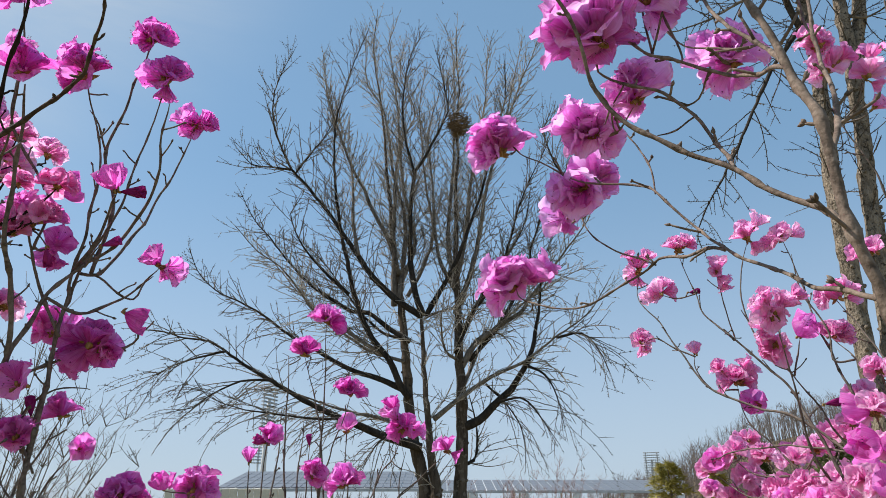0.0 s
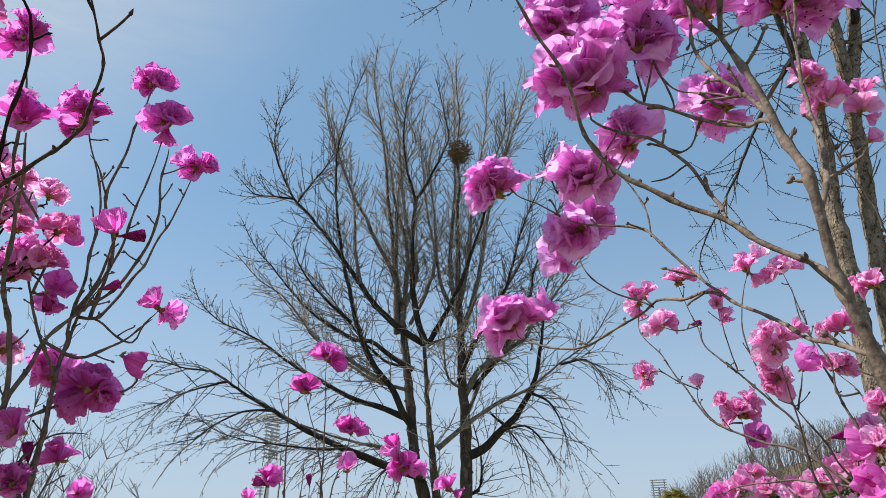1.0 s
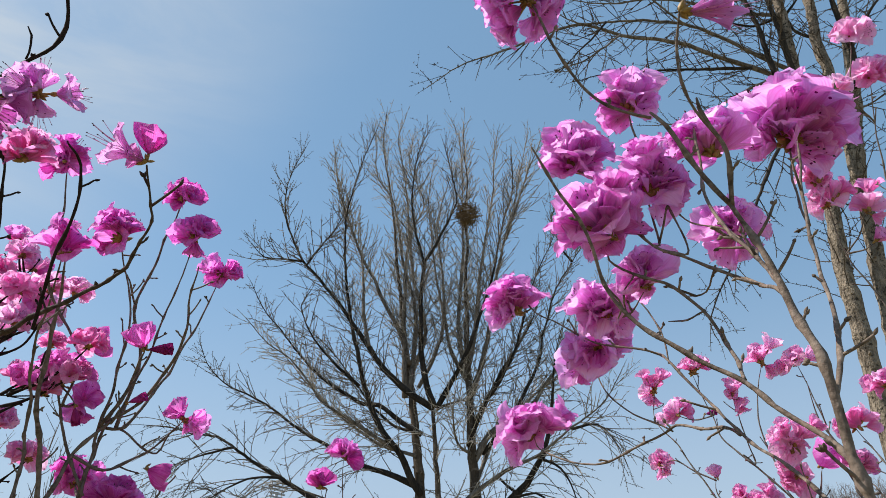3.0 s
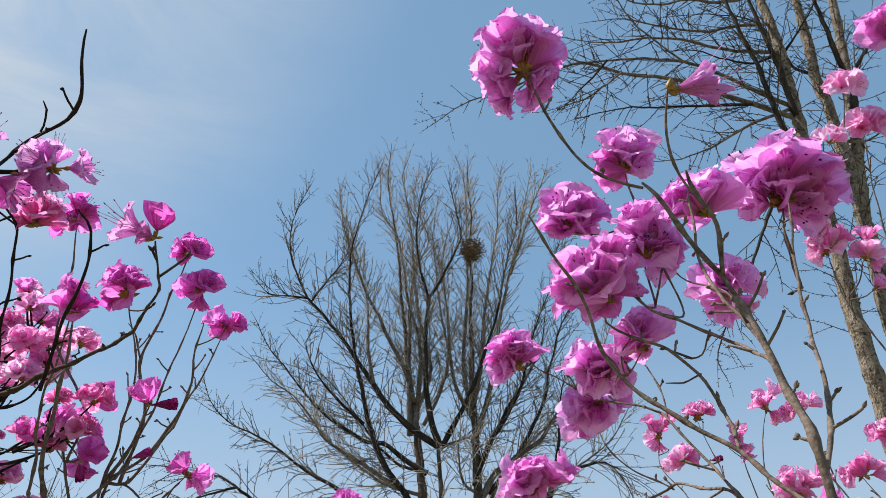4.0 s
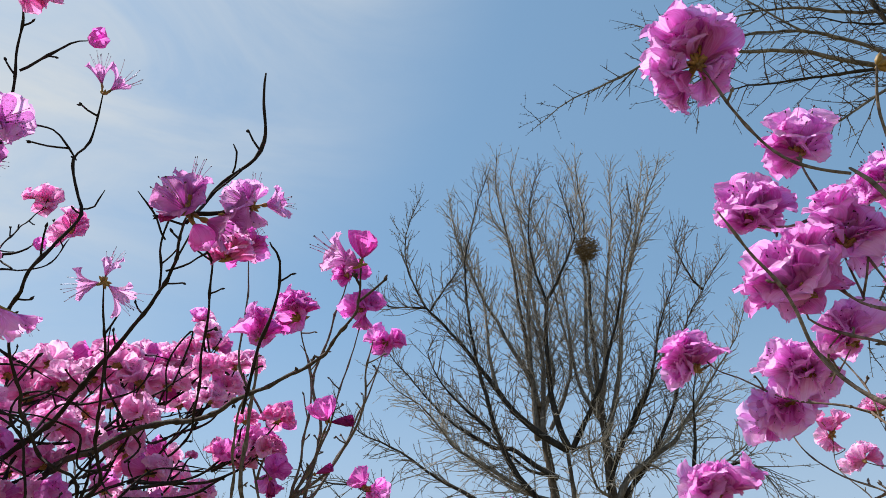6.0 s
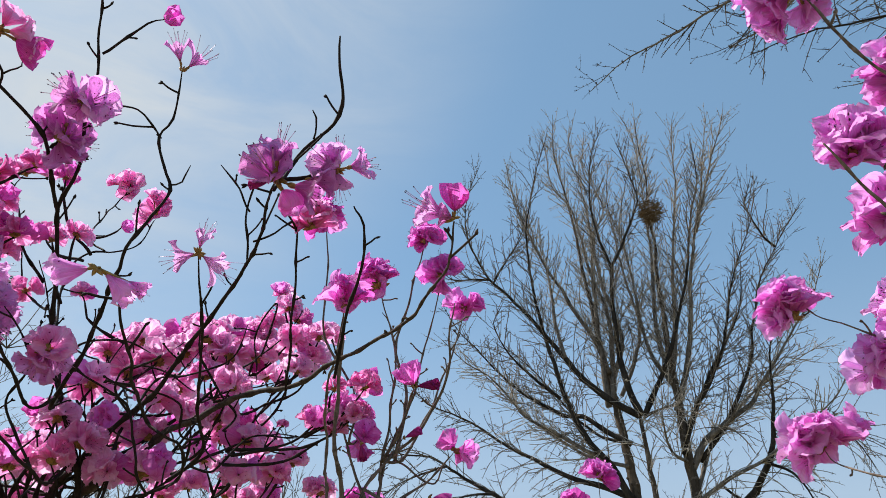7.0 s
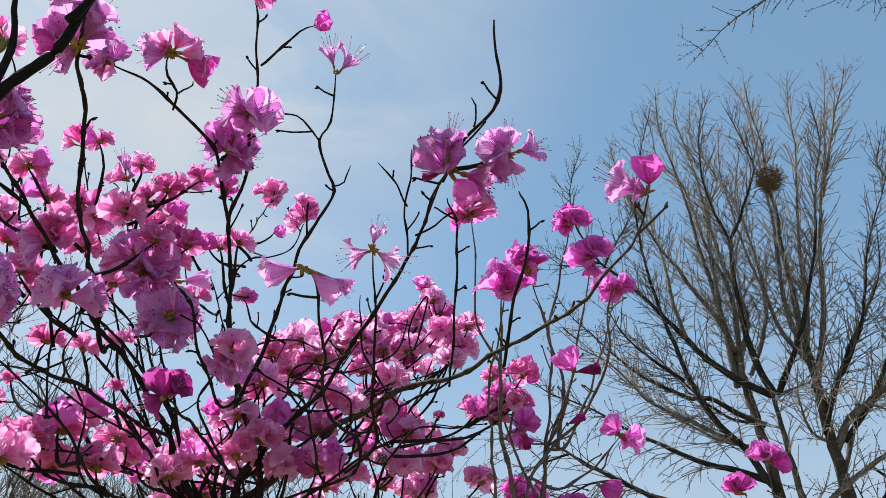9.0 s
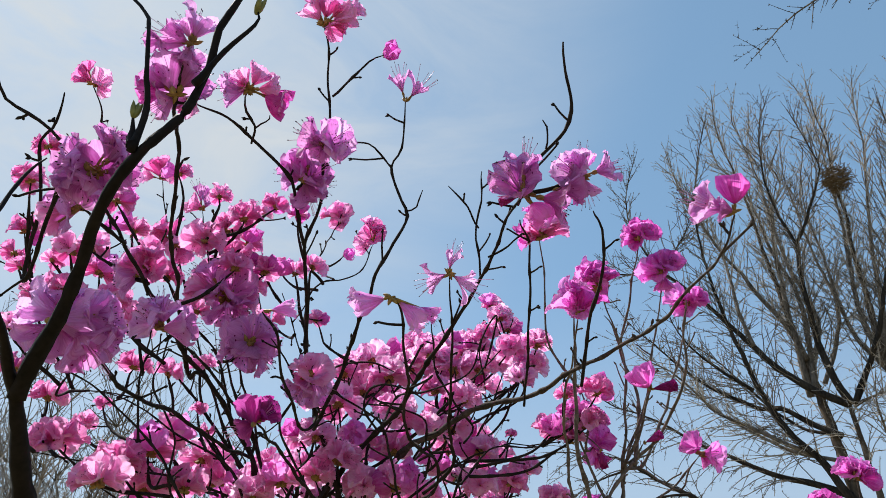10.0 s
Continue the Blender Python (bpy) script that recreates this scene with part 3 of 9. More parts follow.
def bough(tree, pts, r0, r1, kind="limb", bark=None):
    """A limb or trunk with its shoots: straight long shoots, side twigs and short fruiting spurs."""
    rng = tree.rng
    line = spline(pts, 0.14)
    n = len(line)
    s = np.linspace(0, 1, n)
    wob = np.array([noise.noise_vector((float(p[0]) * 1.3, float(p[1]) * 1.3, float(p[2]) * 1.3)) for p in line])
    kink = np.array([noise.noise_vector((float(p[0]) * 4, float(p[1]) * 4, float(p[2]) * 4)) for p in line])
    line = line + (wob * 0.03 + kink * 0.022) * np.minimum(1, 6 * s * (1 - s))[:, None]
    rad = r1 + (r0 - r1) * (1 - s) ** (tree.thin if kind == "limb" else tree.taper)
    rad = rad * (1 + 0.07 * np.array([noise.noise((float(p[0]) * 3, float(p[1]) * 3, float(p[2]) * 3)) for p in line]))
    rad = rad * (1 + (0.16 if tree.droop else 0.3 if kind == "limb" else 0.2) * np.array([rng.random() ** 4 for _ in range(n)]))
    sh = Shell()
    sh.tube(line, rad, 10 if kind == "trunk" else 7)
    if kind == "trunk":      # knots and old branch scars
        for _ in range(16 if tree.droop else 30):
            k = rng.randrange(n // 12, n // 2 if tree.droop else n * 5 // 6)
            a = rng.uniform(0, 6.283)
            d = np.array([math.cos(a), math.sin(a), 0.1])
            sh.blob(line[k] + d * rad[k] * 0.8, d + np.array([0, 0, rng.uniform(0, 0.5)]), rad[k] * 0.5, rad[k] * rng.uniform(0.18, 0.34), 7)
    limb_ob = part_of(tree.ob, kind, sh.mesh(kind, bark or (tree.bark if kind == "trunk" else GK_LIMB)))
    tw = Shell()
    length = np.linalg.norm(np.diff(line, axis=0), axis=1).sum()
    spur_p, spur_d = [], []

    def spur_line(path, step):
        d = np.diff(path, axis=0)
        ln = np.linalg.norm(d, axis=1)
        for _ in range(max(1, int(ln.sum() / step))):
            k = rng.randrange(len(d))
            t_ = d[k] / (ln[k] + 1e-9)
            side = np.array([rng.gauss(0, 1), rng.gauss(0, 1), rng.gauss(0.2, 1)])
            side -= (side @ t_) * t_ * 0.85
            spur_p.append(path[k] + d[k] * rng.random())
            spur_d.append(side)

    def grow(p, d, ln, r, level, bend):
        """A shoot in short straight joints; bend lifts it (+) or lets it hang (-)."""
        k = max(3, int(ln / 0.13))
        path, q, v_ = [p], p, d / np.linalg.norm(d)
        for i in range(k):
            v_ = v_ + np.array([rng.gauss(0, 0.075), rng.gauss(0, 0.075), rng.gauss(0, 0.06) + bend])
            v_ = v_ / np.linalg.norm(v_)
            q = q + v_ * ln / k
            path.append(q)
        path = np.array(path)
        tw.tube(path, np.linspace(r, r * 0.5, k + 1) * tree.twig, 4 if level == 1 else 3)
        spur_line(path, 0.055)
        if level < 3 and ln > 0.35:
            m_ = int(ln * rng.uniform(1.0, 4.2) * (1 if level == 1 else 0.6))
            turn = rng.uniform(0, 6.283)
            for i in range(m_):
                f = 0.15 + 0.75 * (i + rng.random()) / m_
                j = min(k - 1, int(f * k))
                ax = path[j + 1] - path[j]
                o = path[j] + ax * (f * k - j)
                ax = ax / (np.linalg.norm(ax) + 1e-9)
                u = np.cross(ax, [0.3, 0.2, 0.93])
                u /= np.linalg.norm(u) + 1e-9
                a = turn + i * 2.4
                dd = ax * rng.uniform(0.45, 1.0) + (u * math.cos(a) + np.cross(ax, u) * math.sin(a)) * 0.8
                grow(o, dd, rng.uniform(0.12, 0.55) * (1.2 - 0.7 * f), r * 0.75, level + 1, bend * 0.7)

    m = int(length / 0.15 * tree.dens)
    for i in range(m):
        f = 0.1 + 0.9 * (i + rng.random()) / m
        if kind == "trunk" and f < 0.38:
            continue
        k = min(n - 2, int(f * (n - 1)))
        z = line[k][2]
        t_ = line[k + 1] - line[k]
        t_ = t_ / (np.linalg.norm(t_) + 1e-9)
        out_ = np.array([line[k][0] - tree.axis[0], line[k][1] - tree.axis[1], 0])
        far = np.linalg.norm(out_)
        out_ = out_ / (far + 0.3)
        side = np.array([rng.gauss(0, 1), rng.gauss(0, 1), rng.gauss(0.0, 0.8)])
        side = side - (side @ t_) * t_
        side = side / (np.linalg.norm(side) + 1e-9)
        low = min(1, max(0, (tree.droop + 0.8 - z) / 2.2)) * min(1, far / 1.6)      # outer low boughs hang and are barer
        if rng.random() < low * 0.5:
            continue
        if rng.random() < low * 0.85:
            d = t_ * 0.6 + side * 0.6 + out_ * 0.45 + np.array([0, 0, -0.12])
            grow(line[k], d, rng.uniform(0.4, 1.7), min(0.0115, rad[k] * 0.7), 1, -rng.uniform(0.04, 0.15))
        else:
            top = min(1, max(0, (z - 7.5) / 2.5)) if tree.droop else 0      # the crown's shoots stand close and steep
            d = t_ * rng.uniform(0.4, 1.05) + side * (0.9 - 0.22 * top) + out_ * 0.1 + np.array([0, 0, tree.up * (0.35 + 0.5 * top)])
            ln = rng.uniform(0.25, 1.25) * (1.15 - 0.65 * f) * tree.reach
            grow(line[k], d, ln, min(0.0115, rad[k] * 0.7), 1, tree.up * rng.uniform(0.0, 0.16))
    spur_line(line[n // 6:], 0.045)
    grow(line[-1], line[-1] - line[-3], 0.3, r1, 2, 0.02)
    tw.spurs(spur_p, spur_d, np.array([rng.uniform(0.026, 0.05) for _ in spur_p]), 0.009 * tree.twig)
    part_of(limb_ob, "shoot_spray", tw.mesh("shoot_spray", GK_SHADED if tree.droop and bark is GK_LIMB else tree.twigs, False), "leafless shoots with stubby spurs", "stuff")


GK = Tree("ginkgo_tree", (0.1, 14.9, 0), "tall leafless ginkgo with several upright trunks and drooping lower boughs", 5, 5.6, 0.5, 0.92, 2.1, 1.6, 1.15, 1.4)
# ---- big ginkgo begin ----
bough(GK, [(-0.39, 14.90, -0.10), (-0.39, 14.90, 2.19), (-0.59, 14.93, 2.98), (-0.71, 14.97, 3.80), (-0.80, 15.00, 4.65), (-0.88, 15.03, 5.42), (-0.96, 15.07, 6.22), (-1.13, 15.10, 7.23), (-1.26, 15.13, 8.52), (-1.38, 15.17, 9.61), (-1.51, 15.20, 10.96), (-1.69, 15.23, 12.06), (-1.85, 15.27, 13.24), (-1.81, 15.30, 14.31)], 0.17, 0.012, 'trunk', GK_BARK)
bough(GK, [(-0.14, 14.70, -0.10), (-0.14, 14.70, 2.08), (-0.25, 14.68, 2.84), (-0.33, 14.66, 3.75), (-0.41, 14.64, 4.58), (-0.45, 14.62, 5.31), (-0.47, 14.60, 5.66)], 0.19, 0.04, 'trunk', GK_BARK)
bough(GK, [(0.36, 15.00, -0.10), (0.36, 15.00, 2.09), (0.40, 15.00, 2.87), (0.41, 15.00, 3.56), (0.38, 15.00, 4.28), (0.36, 15.00, 5.03), (0.34, 15.00, 5.80), (0.30, 15.00, 6.72), (0.31, 15.00, 7.92), (0.32, 15.00, 8.92), (0.37, 15.00, 9.83), (0.34, 15.00, 10.80), (0.42, 15.00, 11.82), (0.35, 15.00, 12.74), (0.35, 15.00, 13.50)], 0.19, 0.012, 'trunk', GK_BARK)
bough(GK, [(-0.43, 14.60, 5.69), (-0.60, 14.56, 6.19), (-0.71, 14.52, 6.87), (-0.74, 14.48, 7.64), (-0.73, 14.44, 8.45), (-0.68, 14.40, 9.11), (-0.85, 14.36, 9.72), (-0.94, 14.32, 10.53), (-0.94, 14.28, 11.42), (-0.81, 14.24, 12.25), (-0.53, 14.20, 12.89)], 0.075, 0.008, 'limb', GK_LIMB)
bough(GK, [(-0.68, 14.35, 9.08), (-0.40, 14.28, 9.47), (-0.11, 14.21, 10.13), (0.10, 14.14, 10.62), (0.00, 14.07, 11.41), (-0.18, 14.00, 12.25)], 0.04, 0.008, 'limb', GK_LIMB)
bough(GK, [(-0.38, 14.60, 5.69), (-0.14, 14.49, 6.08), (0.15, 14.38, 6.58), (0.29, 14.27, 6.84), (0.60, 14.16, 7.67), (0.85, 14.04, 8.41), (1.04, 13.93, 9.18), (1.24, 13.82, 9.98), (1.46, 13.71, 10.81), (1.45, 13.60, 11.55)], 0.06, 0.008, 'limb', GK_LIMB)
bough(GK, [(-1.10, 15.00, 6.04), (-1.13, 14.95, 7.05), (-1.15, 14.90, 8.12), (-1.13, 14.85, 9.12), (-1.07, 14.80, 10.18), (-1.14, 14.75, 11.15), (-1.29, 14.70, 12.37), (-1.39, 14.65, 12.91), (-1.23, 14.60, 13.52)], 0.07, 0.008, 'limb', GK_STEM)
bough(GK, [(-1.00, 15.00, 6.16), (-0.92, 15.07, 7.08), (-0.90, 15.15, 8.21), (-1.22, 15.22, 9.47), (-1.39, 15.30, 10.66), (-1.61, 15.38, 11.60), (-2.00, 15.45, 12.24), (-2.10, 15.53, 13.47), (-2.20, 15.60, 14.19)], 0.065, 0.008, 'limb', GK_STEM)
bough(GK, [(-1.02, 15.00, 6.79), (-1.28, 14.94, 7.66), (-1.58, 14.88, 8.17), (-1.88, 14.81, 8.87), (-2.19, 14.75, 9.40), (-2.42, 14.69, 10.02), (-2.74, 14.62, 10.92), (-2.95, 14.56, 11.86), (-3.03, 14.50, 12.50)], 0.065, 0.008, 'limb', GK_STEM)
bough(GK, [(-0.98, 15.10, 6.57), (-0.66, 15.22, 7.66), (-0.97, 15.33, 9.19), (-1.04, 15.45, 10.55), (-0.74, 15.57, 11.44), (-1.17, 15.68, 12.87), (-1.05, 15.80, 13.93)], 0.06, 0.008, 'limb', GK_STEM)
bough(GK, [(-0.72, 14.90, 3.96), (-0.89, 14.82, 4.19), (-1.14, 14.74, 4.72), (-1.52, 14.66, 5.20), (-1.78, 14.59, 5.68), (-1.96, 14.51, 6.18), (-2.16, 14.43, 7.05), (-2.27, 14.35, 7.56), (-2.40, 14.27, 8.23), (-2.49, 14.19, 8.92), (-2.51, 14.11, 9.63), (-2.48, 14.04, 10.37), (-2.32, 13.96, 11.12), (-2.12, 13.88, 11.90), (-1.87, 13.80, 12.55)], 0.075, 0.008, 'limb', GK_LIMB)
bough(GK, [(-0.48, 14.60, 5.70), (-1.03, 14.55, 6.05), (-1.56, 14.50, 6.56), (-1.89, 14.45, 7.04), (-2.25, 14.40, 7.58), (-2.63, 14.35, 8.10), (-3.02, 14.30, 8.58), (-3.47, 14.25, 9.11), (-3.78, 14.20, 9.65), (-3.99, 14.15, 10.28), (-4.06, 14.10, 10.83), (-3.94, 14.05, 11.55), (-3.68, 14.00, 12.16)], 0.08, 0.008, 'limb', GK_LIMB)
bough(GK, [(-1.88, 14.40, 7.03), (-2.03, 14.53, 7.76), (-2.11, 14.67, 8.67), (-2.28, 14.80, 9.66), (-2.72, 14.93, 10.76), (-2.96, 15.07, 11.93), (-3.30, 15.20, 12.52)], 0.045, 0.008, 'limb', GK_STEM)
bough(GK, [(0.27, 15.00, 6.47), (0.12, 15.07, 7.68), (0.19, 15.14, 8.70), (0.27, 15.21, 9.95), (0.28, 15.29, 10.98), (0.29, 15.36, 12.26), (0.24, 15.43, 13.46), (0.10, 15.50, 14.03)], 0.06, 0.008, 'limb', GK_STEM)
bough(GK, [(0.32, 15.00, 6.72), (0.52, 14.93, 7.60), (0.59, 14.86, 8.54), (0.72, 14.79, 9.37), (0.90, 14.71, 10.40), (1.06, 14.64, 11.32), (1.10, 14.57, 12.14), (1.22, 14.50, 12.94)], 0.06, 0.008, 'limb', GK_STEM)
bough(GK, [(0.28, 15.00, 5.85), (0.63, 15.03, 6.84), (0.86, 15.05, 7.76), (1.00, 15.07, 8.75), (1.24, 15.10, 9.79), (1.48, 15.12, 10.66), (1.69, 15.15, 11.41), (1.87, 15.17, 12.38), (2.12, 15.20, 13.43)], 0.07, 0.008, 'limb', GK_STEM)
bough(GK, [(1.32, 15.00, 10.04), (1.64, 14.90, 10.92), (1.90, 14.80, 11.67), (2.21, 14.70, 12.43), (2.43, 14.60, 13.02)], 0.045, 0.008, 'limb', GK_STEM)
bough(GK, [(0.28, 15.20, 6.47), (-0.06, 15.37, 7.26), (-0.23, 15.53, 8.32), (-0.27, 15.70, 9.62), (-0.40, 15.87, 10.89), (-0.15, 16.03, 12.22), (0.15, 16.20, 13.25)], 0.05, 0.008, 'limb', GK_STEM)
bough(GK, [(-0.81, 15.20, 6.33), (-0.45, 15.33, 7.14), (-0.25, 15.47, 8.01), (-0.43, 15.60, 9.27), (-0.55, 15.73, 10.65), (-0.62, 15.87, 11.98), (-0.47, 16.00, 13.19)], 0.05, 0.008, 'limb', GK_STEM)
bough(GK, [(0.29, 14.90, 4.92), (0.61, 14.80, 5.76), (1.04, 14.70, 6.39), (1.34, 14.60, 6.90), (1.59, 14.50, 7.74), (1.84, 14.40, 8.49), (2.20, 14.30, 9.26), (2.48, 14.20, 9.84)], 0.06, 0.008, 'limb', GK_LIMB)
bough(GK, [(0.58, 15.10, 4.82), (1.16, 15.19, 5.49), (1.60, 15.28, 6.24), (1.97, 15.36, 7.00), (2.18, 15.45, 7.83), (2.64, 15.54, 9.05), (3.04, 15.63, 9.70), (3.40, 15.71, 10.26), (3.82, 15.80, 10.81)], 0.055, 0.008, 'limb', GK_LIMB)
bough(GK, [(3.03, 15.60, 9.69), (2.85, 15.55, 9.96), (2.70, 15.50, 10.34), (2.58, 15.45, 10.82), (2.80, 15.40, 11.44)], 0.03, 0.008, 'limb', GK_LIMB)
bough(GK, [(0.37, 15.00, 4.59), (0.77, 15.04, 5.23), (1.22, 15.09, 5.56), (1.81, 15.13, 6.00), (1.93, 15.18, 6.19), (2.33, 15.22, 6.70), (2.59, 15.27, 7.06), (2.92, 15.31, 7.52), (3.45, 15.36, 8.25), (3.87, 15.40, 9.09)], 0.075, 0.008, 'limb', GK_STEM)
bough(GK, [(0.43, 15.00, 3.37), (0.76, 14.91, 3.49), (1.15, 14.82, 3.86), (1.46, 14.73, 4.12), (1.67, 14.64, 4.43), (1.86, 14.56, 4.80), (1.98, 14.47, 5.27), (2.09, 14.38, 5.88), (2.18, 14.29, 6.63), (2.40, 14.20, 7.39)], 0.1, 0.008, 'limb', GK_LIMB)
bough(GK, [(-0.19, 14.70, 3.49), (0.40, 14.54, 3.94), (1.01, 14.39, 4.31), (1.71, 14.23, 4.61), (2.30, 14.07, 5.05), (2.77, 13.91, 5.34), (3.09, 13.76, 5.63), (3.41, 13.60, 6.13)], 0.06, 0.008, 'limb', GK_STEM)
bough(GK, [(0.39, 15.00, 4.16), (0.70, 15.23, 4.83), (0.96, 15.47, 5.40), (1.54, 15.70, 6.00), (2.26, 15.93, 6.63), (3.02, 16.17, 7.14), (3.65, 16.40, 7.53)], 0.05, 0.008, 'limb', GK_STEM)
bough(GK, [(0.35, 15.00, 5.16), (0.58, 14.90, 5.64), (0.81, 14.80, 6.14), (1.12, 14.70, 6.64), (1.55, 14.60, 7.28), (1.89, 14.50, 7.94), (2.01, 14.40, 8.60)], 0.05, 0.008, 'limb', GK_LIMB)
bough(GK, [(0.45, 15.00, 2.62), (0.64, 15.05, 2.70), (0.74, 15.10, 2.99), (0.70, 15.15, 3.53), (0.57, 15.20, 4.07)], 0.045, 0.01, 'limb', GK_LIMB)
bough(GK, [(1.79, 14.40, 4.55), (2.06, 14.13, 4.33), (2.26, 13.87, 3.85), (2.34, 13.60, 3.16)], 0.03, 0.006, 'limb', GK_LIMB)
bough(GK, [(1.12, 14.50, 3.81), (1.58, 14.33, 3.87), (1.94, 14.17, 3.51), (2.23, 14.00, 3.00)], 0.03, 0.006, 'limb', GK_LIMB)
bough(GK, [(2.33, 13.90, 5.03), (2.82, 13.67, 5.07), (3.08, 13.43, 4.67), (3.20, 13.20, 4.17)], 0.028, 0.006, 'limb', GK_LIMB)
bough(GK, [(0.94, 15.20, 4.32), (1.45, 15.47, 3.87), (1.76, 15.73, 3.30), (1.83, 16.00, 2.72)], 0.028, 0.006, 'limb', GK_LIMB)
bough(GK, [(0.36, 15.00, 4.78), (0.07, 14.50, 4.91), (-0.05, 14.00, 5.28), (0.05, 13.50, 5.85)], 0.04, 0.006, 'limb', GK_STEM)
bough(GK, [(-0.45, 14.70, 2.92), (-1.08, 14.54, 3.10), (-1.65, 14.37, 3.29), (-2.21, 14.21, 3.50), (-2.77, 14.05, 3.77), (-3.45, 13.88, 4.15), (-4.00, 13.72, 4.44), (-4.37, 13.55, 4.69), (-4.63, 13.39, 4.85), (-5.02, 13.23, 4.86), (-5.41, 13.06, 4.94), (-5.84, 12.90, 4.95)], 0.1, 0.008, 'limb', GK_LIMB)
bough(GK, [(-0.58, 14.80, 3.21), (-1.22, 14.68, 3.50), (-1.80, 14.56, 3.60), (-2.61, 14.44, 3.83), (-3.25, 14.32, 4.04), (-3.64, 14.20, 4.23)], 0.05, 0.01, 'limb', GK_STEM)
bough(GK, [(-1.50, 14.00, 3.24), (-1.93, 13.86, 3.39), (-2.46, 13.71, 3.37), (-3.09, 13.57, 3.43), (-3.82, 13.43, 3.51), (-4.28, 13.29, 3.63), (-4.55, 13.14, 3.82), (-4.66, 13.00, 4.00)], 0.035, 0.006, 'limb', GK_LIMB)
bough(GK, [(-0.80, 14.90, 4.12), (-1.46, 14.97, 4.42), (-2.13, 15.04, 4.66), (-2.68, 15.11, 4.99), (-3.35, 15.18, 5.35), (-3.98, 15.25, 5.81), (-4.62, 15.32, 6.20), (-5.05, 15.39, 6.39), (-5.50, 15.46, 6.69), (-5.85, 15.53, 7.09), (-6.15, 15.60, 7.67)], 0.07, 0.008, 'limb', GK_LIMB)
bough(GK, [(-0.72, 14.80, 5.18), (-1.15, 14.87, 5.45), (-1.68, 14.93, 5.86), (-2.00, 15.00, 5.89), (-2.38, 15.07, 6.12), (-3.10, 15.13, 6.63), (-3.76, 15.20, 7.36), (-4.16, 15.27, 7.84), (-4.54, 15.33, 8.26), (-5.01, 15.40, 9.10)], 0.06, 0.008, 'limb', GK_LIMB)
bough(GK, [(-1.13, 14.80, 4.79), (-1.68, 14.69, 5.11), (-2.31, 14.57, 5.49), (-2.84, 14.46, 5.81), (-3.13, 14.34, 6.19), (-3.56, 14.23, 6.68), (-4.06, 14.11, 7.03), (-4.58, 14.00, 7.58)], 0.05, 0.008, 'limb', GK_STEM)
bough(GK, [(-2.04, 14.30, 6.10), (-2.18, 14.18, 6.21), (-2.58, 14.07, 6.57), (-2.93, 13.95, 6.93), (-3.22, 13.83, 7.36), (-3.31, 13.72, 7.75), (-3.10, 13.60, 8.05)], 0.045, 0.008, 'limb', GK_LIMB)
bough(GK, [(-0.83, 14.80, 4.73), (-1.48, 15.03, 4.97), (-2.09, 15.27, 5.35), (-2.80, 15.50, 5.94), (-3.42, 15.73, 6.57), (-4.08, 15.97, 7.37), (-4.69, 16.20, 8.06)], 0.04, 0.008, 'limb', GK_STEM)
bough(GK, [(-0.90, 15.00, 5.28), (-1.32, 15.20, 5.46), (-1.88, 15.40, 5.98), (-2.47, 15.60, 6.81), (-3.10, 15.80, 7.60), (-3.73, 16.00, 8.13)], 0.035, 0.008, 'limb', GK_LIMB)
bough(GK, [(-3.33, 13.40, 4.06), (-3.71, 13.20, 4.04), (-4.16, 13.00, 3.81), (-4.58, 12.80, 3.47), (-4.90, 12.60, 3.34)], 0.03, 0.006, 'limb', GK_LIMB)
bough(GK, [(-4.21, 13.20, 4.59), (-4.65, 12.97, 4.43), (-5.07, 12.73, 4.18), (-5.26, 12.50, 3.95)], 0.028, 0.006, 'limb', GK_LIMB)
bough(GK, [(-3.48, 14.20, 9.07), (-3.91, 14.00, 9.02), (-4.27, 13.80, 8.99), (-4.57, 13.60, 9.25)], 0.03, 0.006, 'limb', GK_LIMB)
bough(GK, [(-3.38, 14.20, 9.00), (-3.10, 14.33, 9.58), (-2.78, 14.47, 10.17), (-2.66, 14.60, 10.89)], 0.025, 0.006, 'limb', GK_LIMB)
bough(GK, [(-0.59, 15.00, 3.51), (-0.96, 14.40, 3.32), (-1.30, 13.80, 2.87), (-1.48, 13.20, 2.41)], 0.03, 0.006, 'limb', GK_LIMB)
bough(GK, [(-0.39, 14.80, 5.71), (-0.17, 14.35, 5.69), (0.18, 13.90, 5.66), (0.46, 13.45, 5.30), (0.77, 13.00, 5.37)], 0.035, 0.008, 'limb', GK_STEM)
# ---- big ginkgo end ----
GR = Tree("ginkgo_tree", (7.4, 9.8, 0), "leafless ginkgo with knotted tan trunks and long side boughs", 6, 0.0, 0.1, 0.85, 1.1, 1.0, 1.0)
GR.bark, GR.twigs = GR_BARK, GR_TWIG
